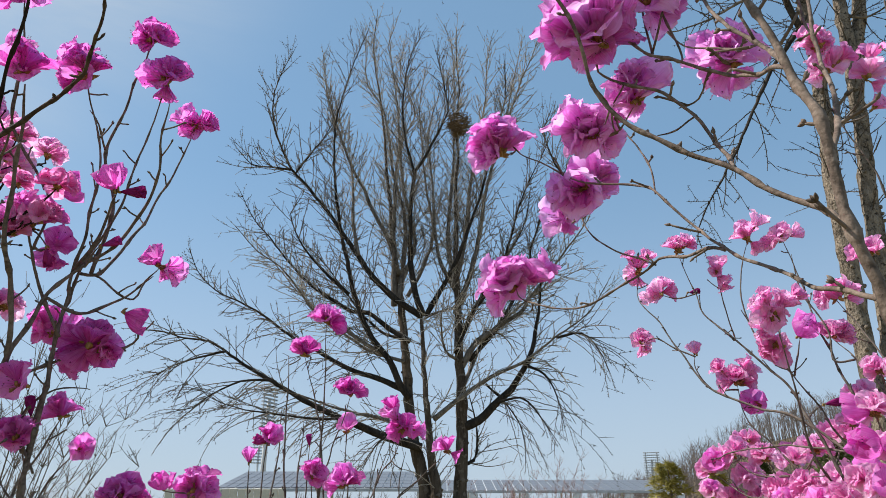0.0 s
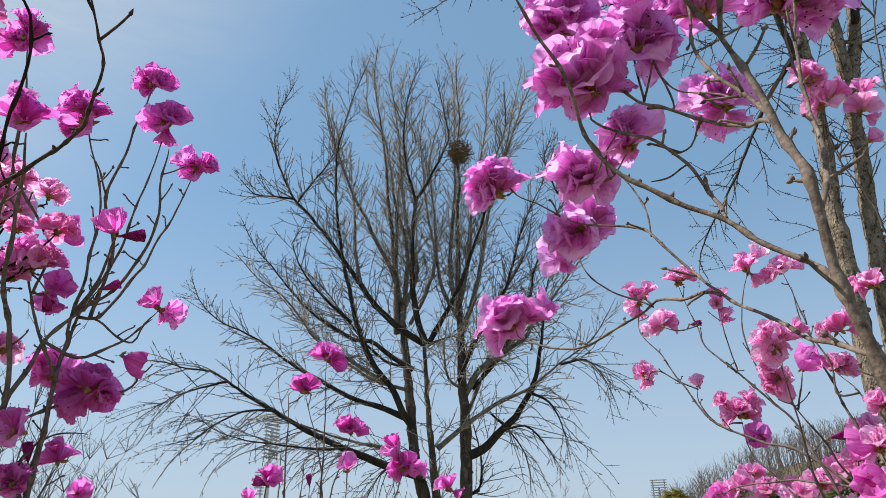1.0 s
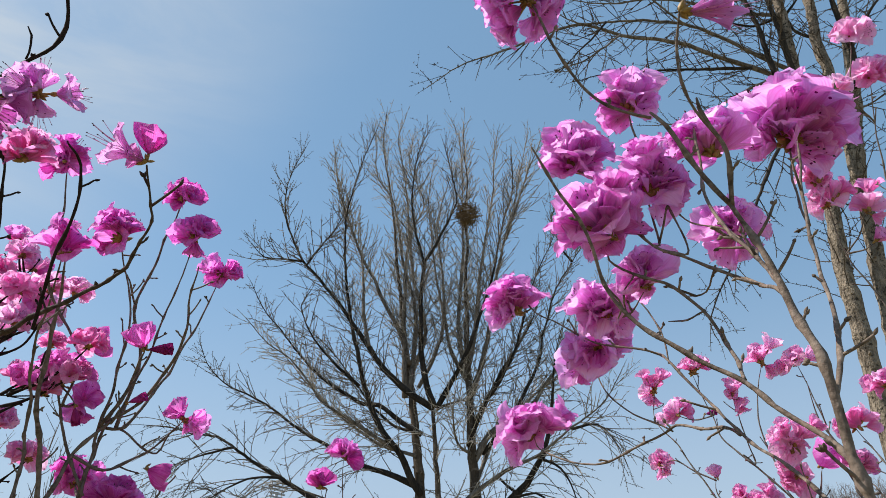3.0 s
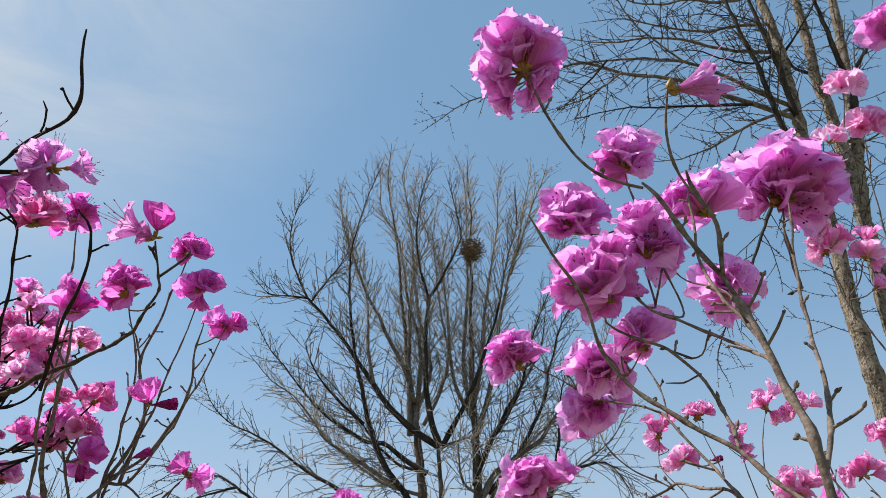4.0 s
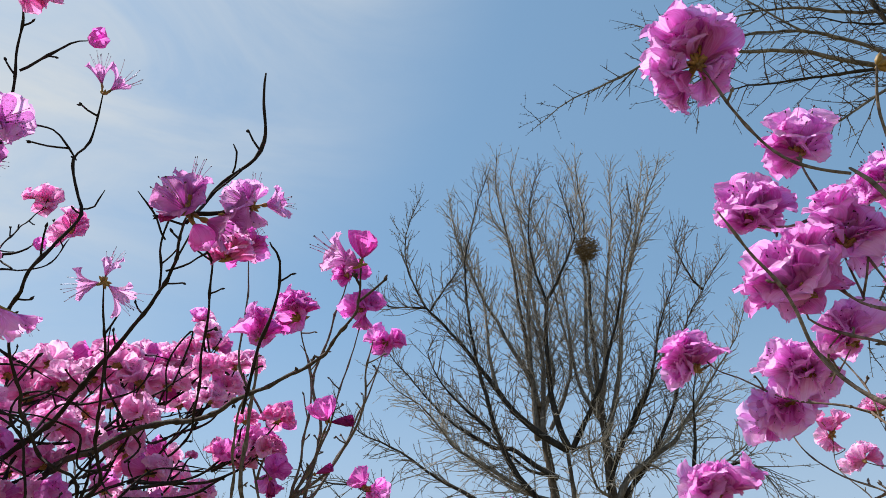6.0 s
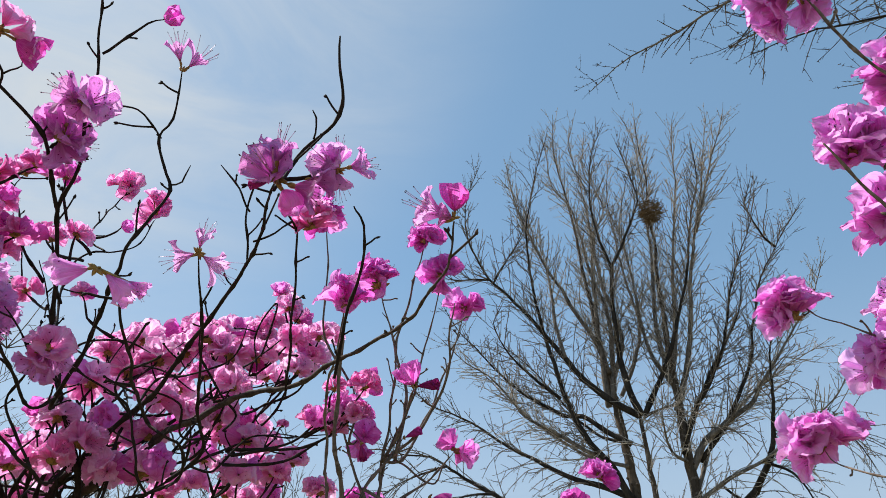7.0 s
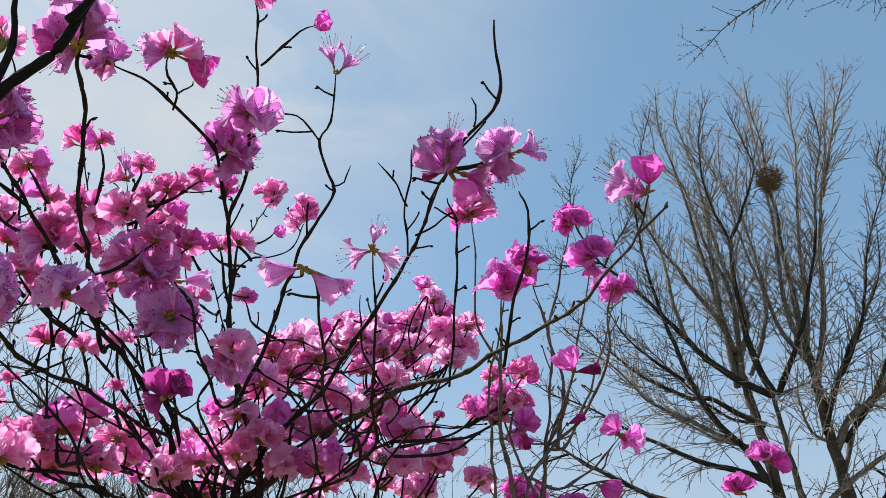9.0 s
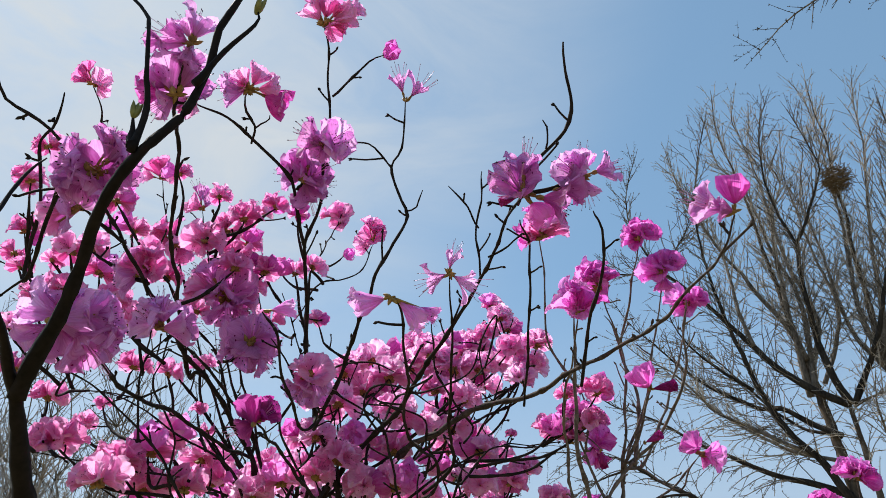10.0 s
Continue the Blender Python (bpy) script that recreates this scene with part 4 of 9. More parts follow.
# ---- near ginkgo begin ----
bough(GR, [(6.08, 9.80, -0.10), (6.08, 9.80, 3.00), (6.13, 9.80, 5.46), (6.15, 9.80, 6.06), (6.19, 9.80, 6.76), (6.27, 9.80, 7.60), (6.32, 9.80, 8.28), (6.34, 9.80, 9.00), (6.37, 9.80, 9.74), (6.38, 9.80, 10.24), (6.45, 9.80, 11.10), (6.53, 9.80, 12.10), (6.54, 9.80, 13.01), (6.46, 9.80, 14.00), (6.33, 9.80, 15.78)], 0.165, 0.07, 'trunk', GR_BARK)
bough(GR, [(6.52, 9.90, -0.10), (6.52, 9.90, 3.00), (6.77, 9.90, 6.50), (6.88, 9.90, 7.37), (6.95, 9.90, 8.21), (7.03, 9.90, 9.11), (7.07, 9.90, 9.93), (7.09, 9.90, 10.73), (7.09, 9.90, 11.55), (7.22, 9.90, 12.75), (7.32, 9.90, 14.08), (7.40, 9.90, 15.86)], 0.165, 0.07, 'trunk', GR_BARK)
bough(GR, [(6.95, 9.90, 8.21), (7.20, 9.94, 9.20), (7.49, 9.99, 10.15), (7.71, 10.03, 11.19), (7.93, 10.07, 12.16), (8.13, 10.11, 13.21), (8.33, 10.16, 14.35), (8.68, 10.20, 16.22)], 0.13, 0.06, 'trunk', GR_BARK)
bough(GR, [(6.31, 9.75, 8.78), (6.13, 9.67, 9.38), (5.96, 9.59, 9.81), (5.84, 9.51, 10.25), (5.78, 9.44, 11.13), (5.62, 9.36, 12.21), (5.46, 9.28, 13.39), (5.32, 9.20, 14.77)], 0.06, 0.02, 'limb', GK_LIMB)
bough(GR, [(6.35, 9.75, 10.34), (6.29, 9.66, 10.75), (6.23, 9.57, 11.63), (6.11, 9.48, 12.54), (5.99, 9.39, 13.50), (5.85, 9.30, 14.88)], 0.06, 0.02, 'limb', GK_LIMB)
bough(GR, [(7.45, 9.85, 10.24), (7.60, 9.76, 11.15), (7.49, 9.67, 11.60), (7.43, 9.58, 12.54), (7.39, 9.49, 13.55), (7.45, 9.40, 14.92)], 0.065, 0.02, 'limb', GK_LIMB)
bough(GR, [(7.38, 9.50, 10.98), (7.75, 9.40, 11.48), (8.33, 9.30, 12.24), (8.85, 9.20, 13.09)], 0.035, 0.01, 'limb', GK_LIMB)
bough(GR, [(6.39, 9.80, 10.62), (5.68, 9.70, 10.99), (5.09, 9.60, 11.33), (4.44, 9.50, 11.57), (3.64, 9.40, 11.57), (2.91, 9.30, 11.46), (2.35, 9.20, 11.33), (1.99, 9.10, 11.49), (1.63, 9.00, 11.74), (1.36, 8.90, 11.77)], 0.045, 0.006, 'limb', GK_STEM)
bough(GR, [(6.37, 9.80, 10.34), (5.59, 9.70, 10.63), (4.86, 9.60, 10.90), (4.12, 9.50, 11.13), (3.18, 9.40, 11.22), (2.53, 9.30, 11.39), (1.97, 9.20, 11.17), (1.57, 9.10, 10.89), (0.86, 9.00, 10.44), (0.17, 8.90, 10.05), (-0.20, 8.80, 9.66), (-0.39, 8.70, 9.40)], 0.05, 0.006, 'limb', GK_STEM)
bough(GR, [(6.57, 9.80, 12.06), (5.46, 9.67, 12.05), (4.56, 9.53, 12.18), (3.73, 9.40, 12.12), (3.11, 9.27, 11.92), (2.50, 9.13, 11.82), (1.85, 9.00, 11.84)], 0.04, 0.006, 'limb', GK_STEM)
bough(GR, [(6.53, 9.80, 12.89), (5.82, 9.68, 12.72), (4.94, 9.56, 12.46), (4.05, 9.44, 12.54), (3.44, 9.32, 12.61), (2.75, 9.20, 12.42)], 0.035, 0.006, 'limb', GK_STEM)
bough(GR, [(6.43, 9.70, 13.69), (5.58, 9.58, 13.32), (4.86, 9.46, 13.30), (4.09, 9.34, 13.02), (3.40, 9.22, 13.08), (2.78, 9.10, 13.67)], 0.035, 0.006, 'limb', GK_STEM)
bough(GR, [(6.39, 9.80, 10.62), (5.43, 9.70, 10.12), (4.88, 9.60, 9.71), (4.40, 9.50, 9.40), (3.92, 9.40, 9.15), (3.41, 9.30, 9.01)], 0.035, 0.006, 'limb', GK_STEM)
bough(GR, [(5.36, 9.30, 10.26), (4.48, 9.23, 10.21), (3.64, 9.15, 10.10), (2.82, 9.07, 10.00), (2.09, 9.00, 9.74)], 0.03, 0.006, 'limb', GK_LIMB)
bough(GR, [(6.34, 9.75, 9.73), (5.76, 9.67, 8.92), (5.37, 9.59, 8.39), (4.98, 9.51, 7.67), (4.55, 9.43, 6.90), (4.18, 9.34, 6.29), (3.88, 9.26, 5.80), (3.66, 9.18, 5.33), (3.70, 9.10, 5.04)], 0.04, 0.006, 'limb', GK_LIMB)
bough(GR, [(6.59, 9.80, 12.06), (6.96, 9.67, 12.58), (7.28, 9.53, 12.99), (7.65, 9.40, 13.77)], 0.025, 0.006, 'limb', GK_LIMB)
bough(GR, [(6.53, 9.80, 12.07), (5.87, 9.73, 11.73), (5.36, 9.65, 11.76), (4.73, 9.57, 11.94), (4.15, 9.50, 11.86)], 0.03, 0.006, 'limb', GK_LIMB)
bough(GR, [(7.09, 9.90, 11.55), (6.84, 10.03, 11.84), (6.48, 10.15, 13.34), (5.78, 10.28, 13.80), (4.86, 10.40, 13.91)], 0.03, 0.006, 'limb', GK_LIMB)
bough(GR, [(7.07, 9.90, 9.93), (7.33, 9.75, 9.71), (7.83, 9.60, 9.93)], 0.03, 0.006, 'limb', GK_STEM)
bough(GR, [(6.32, 9.80, 8.33), (6.31, 9.67, 7.84), (6.38, 9.53, 7.54), (6.63, 9.40, 7.55)], 0.025, 0.006, 'limb', GK_LIMB)
bough(GR, [(2.82, 9.00, 11.14), (2.47, 8.87, 10.57), (2.15, 8.73, 10.11), (1.79, 8.60, 9.57)], 0.02, 0.006, 'limb', GK_LIMB)
bough(GR, [(4.30, 9.20, 11.25), (3.91, 9.12, 11.64), (3.46, 9.05, 12.21), (3.20, 8.97, 12.79), (3.08, 8.90, 13.56)], 0.02, 0.006, 'limb', GK_STEM)
bough(GR, [(3.08, 9.10, 10.92), (2.44, 8.97, 10.25), (1.79, 8.83, 9.82), (1.86, 8.70, 9.70)], 0.02, 0.006, 'limb', GK_STEM)
# ---- near ginkgo end ----


def nest(at):
    rng, sh = random.Random(3), Shell()
    for _ in range(330):
        a, b = rng.uniform(0, 6.283), rng.uniform(-1.15, 0.85)
        r = 0.25 * math.sqrt(max(0.1, 1 - b * b * 0.75)) * rng.uniform(0.55, 1.12)
        p = np.array([at[0] + r * math.cos(a), at[1] + r * math.sin(a), at[2] + b * 0.26])
        d = np.array([-math.sin(a), math.cos(a), rng.uniform(-0.5, 0.5)]) + np.array([rng.gauss(0, 0.6), rng.gauss(0, 0.6), rng.gauss(0, 0.3)])
        ln = rng.uniform(0.1, 0.32)
        sh.tube([p - d * ln * 0.5, p + np.array([0, 0, 0.01]), p + d * ln * 0.5], [0.007, 0.008, 0.005], 3)
    ob = tagged(new("bird_nest", sh.mesh("bird_nest", NESTM, False)), "round dark magpie nest of sticks in the ginkgo crown", "nest")
    return ob


nest((0.377, 14.8, 10.66))


# ---- azaleas ----
FL = random.Random(21)


def petal_into(verts, faces, uvs, rng, turn, length, width, th0, th1, ruffle, cup, idx, lift=0.0, nu=6, nv=8, flare=1.5):
    base = len(verts)
    ph, ph2, fr = rng.uniform(0, 6.28), rng.uniform(0, 6.28), rng.uniform(3.0, 5.2)
    c, s = math.cos(turn), math.sin(turn)
    x, z = 0.02, lift
    bend = rng.uniform(-0.25, 0.25)
    for j in range(nv + 1):
        v_ = j / nv
        th = th0 + (th1 - th0) * v_ ** flare
        if j:
            x += math.sin(th) * length / nv
            z += math.cos(th) * length / nv
        w = width * (0.14 + 0.86 * min(1, (v_ / 0.62)) ** 0.85)
        if v_ > 0.62:
            w *= math.sqrt(max(0.0, 1 - ((v_ - 0.62) / 0.40) ** 2.4))
        for i in range(nu + 1):
            u = 2 * i / nu - 1
            rim = max(abs(u) ** 3, v_ ** 4) * v_
            off = ruffle * rim * (math.sin(fr * u * 1.5 + ph) + 0.7 * math.sin(fr * 1.9 * (v_ * 1.2 + u) + ph2) + 0.22 * math.sin(fr * 3.2 * u + ph2)) + 0.016 * v_ * math.sin(7 * u + ph2) + cup * u * u * width * (0.4 + v_)
            dz, dx = math.sin(th) * off, -math.cos(th) * off
            y = u * w + bend * width * v_ * v_
            px, pz = x + dx - length * max(0.0, v_ - 0.6) * (0.34 * abs(u) ** 2.2 + 0.16 * max(0.0, 1 - 3 * abs(u)) + 0.05 * math.sin(fr * 2.6 * u + ph)), z + dz
            verts.append((c * px - s * y, s * px + c * y, pz))
            uvs.append((idx + 0.5 + 0.48 * u, v_))
    for j in range(nv):
        for i in range(nu):
            a = base + j * (nu + 1) + i
            faces.append((a, a + 1, a + nu + 2, a + nu + 1))


def petal_mesh(name, verts, faces, uvs, mat):
    me = bpy.data.meshes.new(name)
    me.from_pydata(verts, [], faces)
    layer = me.uv_layers.new(name="UVMap")
    for lp in me.loops:
        layer.data[lp.index].uv = uvs[lp.vertex_index]
    me.polygons.foreach_set("use_smooth", [True] * len(me.polygons))
    me.materials.append(mat)
    return me


def corolla(kind, hue, seed):
    """Flowers about one unit across, opening along +z from the origin."""
    rng = random.Random(seed)
    V, Fc, U = [], [], []
    if kind == "s":          # ruffled, half-double: a trumpet of broad lobes, narrower petals within
        open_ = rng.uniform(1.2, 1.75)
        for k in range(5):
            petal_into(V, Fc, U, rng, k * 6.283 / 5 + rng.uniform(-0.15, 0.15), rng.uniform(0.68, 0.86), rng.uniform(0.28, 0.35), 0.34, open_ + rng.uniform(-0.3, 0.35), 0.024, 0.08, k, 0.0, 12, 10, 2.1)
        for k in range(rng.choice((0, 0, 1, 2))):
            petal_into(V, Fc, U, rng, k * 2.4 + rng.uniform(0, 0.9), rng.uniform(0.5, 0.66), rng.uniform(0.13, 0.2), 0.15, rng.uniform(0.3, 1.0), 0.026, 0.12, 5 + k, 0.03, 7, 8, 2.0)
    elif kind in "pm":       # wide single
        n = 5
        for k in range(n):
            petal_into(V, Fc, U, rng, k * 6.283 / n + rng.uniform(-0.12, 0.12), rng.uniform(0.62, 0.72), rng.uniform(0.27, 0.34), 0.35, rng.uniform(1.1, 1.9), 0.04, 0.15, k, 0.0, 9, 10)
    elif kind == "c":        # nodding trumpet
        for k in range(5):
            petal_into(V, Fc, U, rng, k * 6.283 / 5 + rng.uniform(-0.1, 0.1), rng.uniform(0.82, 0.98), rng.uniform(0.23, 0.29), 0.32, rng.uniform(0.5, 1.15), 0.04, 0.22, k, 0.0, 9, 11, 2.4)
    elif kind == "h":        # half open
        for k in range(5):
            petal_into(V, Fc, U, rng, k * 6.283 / 5 + rng.uniform(-0.2, 0.2), rng.uniform(0.75, 0.95), rng.uniform(0.27, 0.34), 1.0, rng.uniform(-0.35, 0.25), 0.03, 0.4, k, 0.0, 7, 9)
    elif kind == "w":        # narrow spent petals
        for k in range(4):
            petal_into(V, Fc, U, rng, k * 6.283 / 4 + rng.uniform(-0.4, 0.4), rng.uniform(0.6, 0.95), rng.uniform(0.09, 0.15), 0.3, rng.uniform(0.3, 1.6), 0.06, 0.6, k)
    else:                    # closed bud
        for k in range(5):
            petal_into(V, Fc, U, rng, k * 6.283 / 5, 1.0, 0.22, 0.45, -0.5, 0.01, 0.5, k, 0.0, 5, 8)
    return petal_mesh("flower", V, Fc, U, PETAL[hue])


def stamen_mesh(seed, reach):
    rng, sh, tips = random.Random(seed), Shell(), Shell()
    for k in range(8):
        a, b = rng.uniform(0, 6.283), rng.uniform(0.1, 0.42)
        d = np.array([math.sin(b) * math.cos(a), math.sin(b) * math.sin(a), math.cos(b)])
        ln = reach * rng.uniform(0.75, 1.1)
        hook = np.array([rng.uniform(-0.12, 0.2), rng.uniform(-0.1, 0.1), 0.0]) * ln
        p = spline([(0, 0, 0), d * ln * 0.6 + hook * 0.2, d * ln + hook], ln / 3)
        sh.tube(p, np.linspace(0.009, 0.006, len(p)), 3)
        tips.tube([p[-1], p[-1] + (d + hook) * 0.02, p[-1] + (d + hook) * 0.04], [0.006, 0.014, 0.005], 4)
    cut = len(sh.faces)
    sh.faces += [[i + sh.count for i in f] for f in tips.faces]
    sh.verts += tips.verts
    me = sh.mesh("stamen_tuft", FILAMENT)
    me.materials.append(ANTHER)
    me.polygons.foreach_set("material_index", [0] * cut + [1] * (len(sh.faces) - cut))
    return me


BLOOMS, STAMENS = {}, [stamen_mesh(k, r) for k, r in enumerate((0.55, 0.65, 0.6, 0.85, 1.0))]
HUE = {"p": "pale", "m": "violet", "b": "dark", "c": "pink", "h": "magenta", "w": "pale"}


class Shrub:
    def __init__(self, at, label, hue, bark):
        self.ob = thing("azalea_shrub", at, label, "azalea", "azalea shrubs")
        self.hue, self.bark = hue, bark


def facing(at, axis, size, spin):
    z = Vector(axis).normalized()
    q = z.to_track_quat("Z", "Y")
    return Matrix.Translation(at) @ q.to_matrix().to_4x4() @ Matrix.Rotation(spin, 4, "Z") @ Matrix.Diagonal((size, size, size, 1))


def flower(shrub, at, axis, size, kind):
    hue = HUE.get(kind, shrub.hue)
    var = FL.randrange(7)
    key = (kind, hue, var)
    if key not in BLOOMS:
        BLOOMS[key] = corolla(kind, hue, 100 + var * 7 + ord(kind[0]))
    ob = new("bud" if kind == "b" else "flower", BLOOMS[key])
    ob.parent = shrub.ob
    ob.matrix_parent_inverse = Matrix.Translation(-shrub.ob.location)
    sc = size * (0.8 if kind in "sm" else 0.88 if kind == "p" else 0.84 if kind == "c" else 0.96)
    ob.matrix_basis = facing(at, axis, sc * (1.14 if shrub is RN and kind == "s" else 1.25 if kind == "m" else 1.0), FL.uniform(0, 6.28))
    if kind in "spmcwh" and not (kind in "hs" and FL.random() < 0.45):
        st = new("stamen_tuft", STAMENS[FL.randrange(3) if kind in "sh" else 3 + FL.randrange(2) if kind in "wc" else FL.randrange(4)])
        st.parent = ob
    return ob


def bloom(shrub, tip, rows):
    """One truss: bud scales and stalks at the twig's tip, and its flowers (base, way, width, kind)."""
    sh = Shell()
    tip = np.asarray(tip, float)
    green = all(k == "g" for *_, k in rows)
    for base, axis, size, kind in rows:
        b, a = np.asarray(base, float), np.asarray(axis, float)
        if shrub is RN:          # these trusses stand up and open
            a = a + np.array([0, 0, 0.25])
            a = a / np.linalg.norm(a)
        if kind == "g":
            for _ in range(3):
                sh.blob(tip, a + np.array([FL.uniform(-0.4, 0.4) for _ in range(3)]), size * 1.3, size * 0.22, 6)
            continue
        r = max(0.0009, size * 0.022)
        mid = (tip + b) / 2 + a * size * 0.05
        sh.tube(spline([tip, mid, b + a * size * 0.06], max(0.003, size / 12)), np.full(len(spline([tip, mid, b + a * size * 0.06], max(0.003, size / 12))), r), 5)
        sh.blob(b - a * size * 0.12, a, size * 0.2, size * (0.04 if kind == "c" else 0.055 if kind == "p" else 0.045), 5)
        for _ in range(3):
            sh.blob(tip, a + np.array([FL.uniform(-0.8, 0.8) for _ in range(3)]), size * 0.2, size * 0.05, 4)
        if kind == "s" and size > 0.06 and shrub is not RN:
            lean = np.array([FL.uniform(-0.8, 0.8), FL.uniform(-0.8, 0.8), FL.uniform(-0.2, 0.9)])
            flower(shrub, b, a + lean, size * 0.68, kind)
            flower(shrub, b, a - lean * 0.5, size * 0.76, kind)
        else:
            flower(shrub, base, a, size, kind)
            if shrub is RN and kind == "s":
                lean = np.array([FL.uniform(-0.9, 0.9), FL.uniform(-0.9, 0.9), FL.uniform(-0.3, 0.8)])
                flower(shrub, b, a + lean, size * (0.8 if size < 0.078 else 0.7), kind)
    part_of(shrub.ob, "leaf_bud" if green else "bud_base", sh.mesh("bud_base", GREEN_BUD if green else SCALE), "yellow-green leaf bud" if green else "ochre bud scales and stalks")


def puff(shrub, at, size, n, foot):
    """A loose ball of flowers at a twig's tip, turned up and outwards."""
    rows, at = [], np.asarray(at, float)
    turn = FL.uniform(0, 6.28)
    for k in range(n):
        a = turn + k * 2.4 + FL.uniform(-0.4, 0.4)
        ax = np.array([math.cos(a), math.sin(a), FL.uniform(-0.1, 0.95)])
        ax /= np.linalg.norm(ax)
        d = size * FL.uniform(0.62, 0.85)
        rows.append((tuple(at - np.array([0, 0, size * 0.2]) + ax * d * 0.1), tuple(ax), d, "h" if FL.random() < 0.08 else "s"))
    bloom(shrub, tuple(at - np.array([0, 0, size * 0.26])), rows)
    foot, top = np.asarray(foot, float), at - np.array([0, 0, size * 0.26])
    sag = np.linalg.norm(top - foot)
    mid = foot * 0.45 + top * 0.55 + np.array([FL.uniform(-0.1, 0.1), FL.uniform(-0.1, 0.1), -0.12]) * sag
    limb(shrub, [tuple(foot), tuple(mid), tuple(top)], 0.0019, 0.0011)


def limb(shrub, pts, r0, r1, bark=None):
    """A woody stem: crooked, with nodes, scars and short side spurs that end in buds."""
    step = 0.0035 if shrub is LN else 0.0065
    low = [p for p in pts if p[2] < 1.25]
    line = spline(pts[max(0, len(low) - 1):], step)
    if len(low) > 1:         # the hidden foot of the stem is cut coarser
        line = np.vstack([spline(pts[:len(low) + (len(low) < len(pts))], 0.03)[:-1], line]) if len(low) == len(pts) else np.vstack([spline(pts[:len(low)], 0.03)[:-1], line])
    n = len(line)
    run = np.concatenate([[0], np.cumsum(np.linalg.norm(np.diff(line, axis=0), axis=1) * (line[1:, 2] > 1.2))])
    s = run / (run[-1] + 1e-9) if run[-1] > 0 else np.linspace(0, 1, n)
    zig, k = np.zeros((n, 3)), 0
    last = np.zeros(3)
    while k < n:             # the stem turns a little at every node
        k2 = min(n, k + FL.randrange(4, 11))
        nxt = np.array([FL.gauss(0, 1) for _ in range(3)]) * (0.002 if shrub.bark is BARK_L else 0.0013)
        zig[k:k2] = last + (nxt - last) * (np.arange(k2 - k) / (k2 - k))[:, None]
        last, k = nxt, k2
    wob = np.array([noise.noise_vector((float(p[0]) * 22, float(p[1]) * 22, float(p[2]) * 22)) for p in line])
    line = line + (wob * 0.003 + zig) * (np.minimum(1, 8 * s * (1 - s)) ** 0.7)[:, None]
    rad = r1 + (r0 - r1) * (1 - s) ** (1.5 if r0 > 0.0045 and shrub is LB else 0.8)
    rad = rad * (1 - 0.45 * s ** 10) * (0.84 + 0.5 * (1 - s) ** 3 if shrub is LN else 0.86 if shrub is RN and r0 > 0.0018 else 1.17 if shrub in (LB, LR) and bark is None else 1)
    node = np.zeros(n)
    k = FL.randrange(3, 7)
    sh = Shell()
    while k < n - 2:
        node[k] = FL.uniform(0.2, 0.55) * (0.3 if shrub is LN else 1)
        if shrub is not LN and FL.random() < 0.75 and rad[k] < 0.004 and line[k][2] > 1.3:
            t_ = line[k + 1] - line[k]
            t_ = t_ / np.linalg.norm(t_)
            d = np.array([FL.gauss(0, 1), FL.gauss(0, 1), FL.gauss(0.5, 0.8)])
            d = d - (d @ t_) * t_ * 0.6
            d /= np.linalg.norm(d)
            ln = FL.uniform(0.003, 0.008) if FL.random() < (0.55 if shrub is LB else 0.65) else FL.uniform(0.010, 0.024) if FL.random() < (0.7 if shrub is LB else 0.88) else FL.uniform(0.02, 0.035)
            e = line[k] + d * ln + t_ * ln * 0.5
            sh.tube(spline([line[k], line[k] * 0.5 + e * 0.5 + d * ln * 0.12, e], max(ln / 4, 0.002)), np.linspace(0.0011, 0.0009, len(spline([line[k], line[k] * 0.5 + e * 0.5 + d * ln * 0.12, e], max(ln / 4, 0.002)))), 5)
            for _ in range(FL.choice((1, 2, 3))):
                sh.blob(e, d + t_ * 0.6 + np.array([FL.uniform(-0.7, 0.7) for _ in range(3)]), FL.uniform(0.003, 0.006), 0.0013, 5)
        k += FL.randrange(4, 10)
    node[1:] += 0.5 * node[:-1]
    sh.tube(line, rad * (1 + node) * (1 + 0.06 * np.sin(np.arange(n) * 1.9 + r0 * 1e4)), 8 if r0 > 0.0028 else 6)
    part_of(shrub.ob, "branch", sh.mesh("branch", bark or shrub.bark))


RN = Shrub((0.3, 0.36, 0), "azalea shrub with bent tan branches and large pink trusses", "pink", BARK_T)
LF = Shrub((-0.48, 0.82, 0), "azalea shrub with slender grey stems and magenta flowers", "magenta", BARK_R)
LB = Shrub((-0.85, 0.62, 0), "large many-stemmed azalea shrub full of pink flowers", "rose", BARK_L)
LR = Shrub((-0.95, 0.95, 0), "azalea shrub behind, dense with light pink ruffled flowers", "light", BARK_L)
LN = Shrub((-0.47, 0.063, 0), "azalea stem, thick and shaded near-black, with greenish buds", "pink", BARK_N)
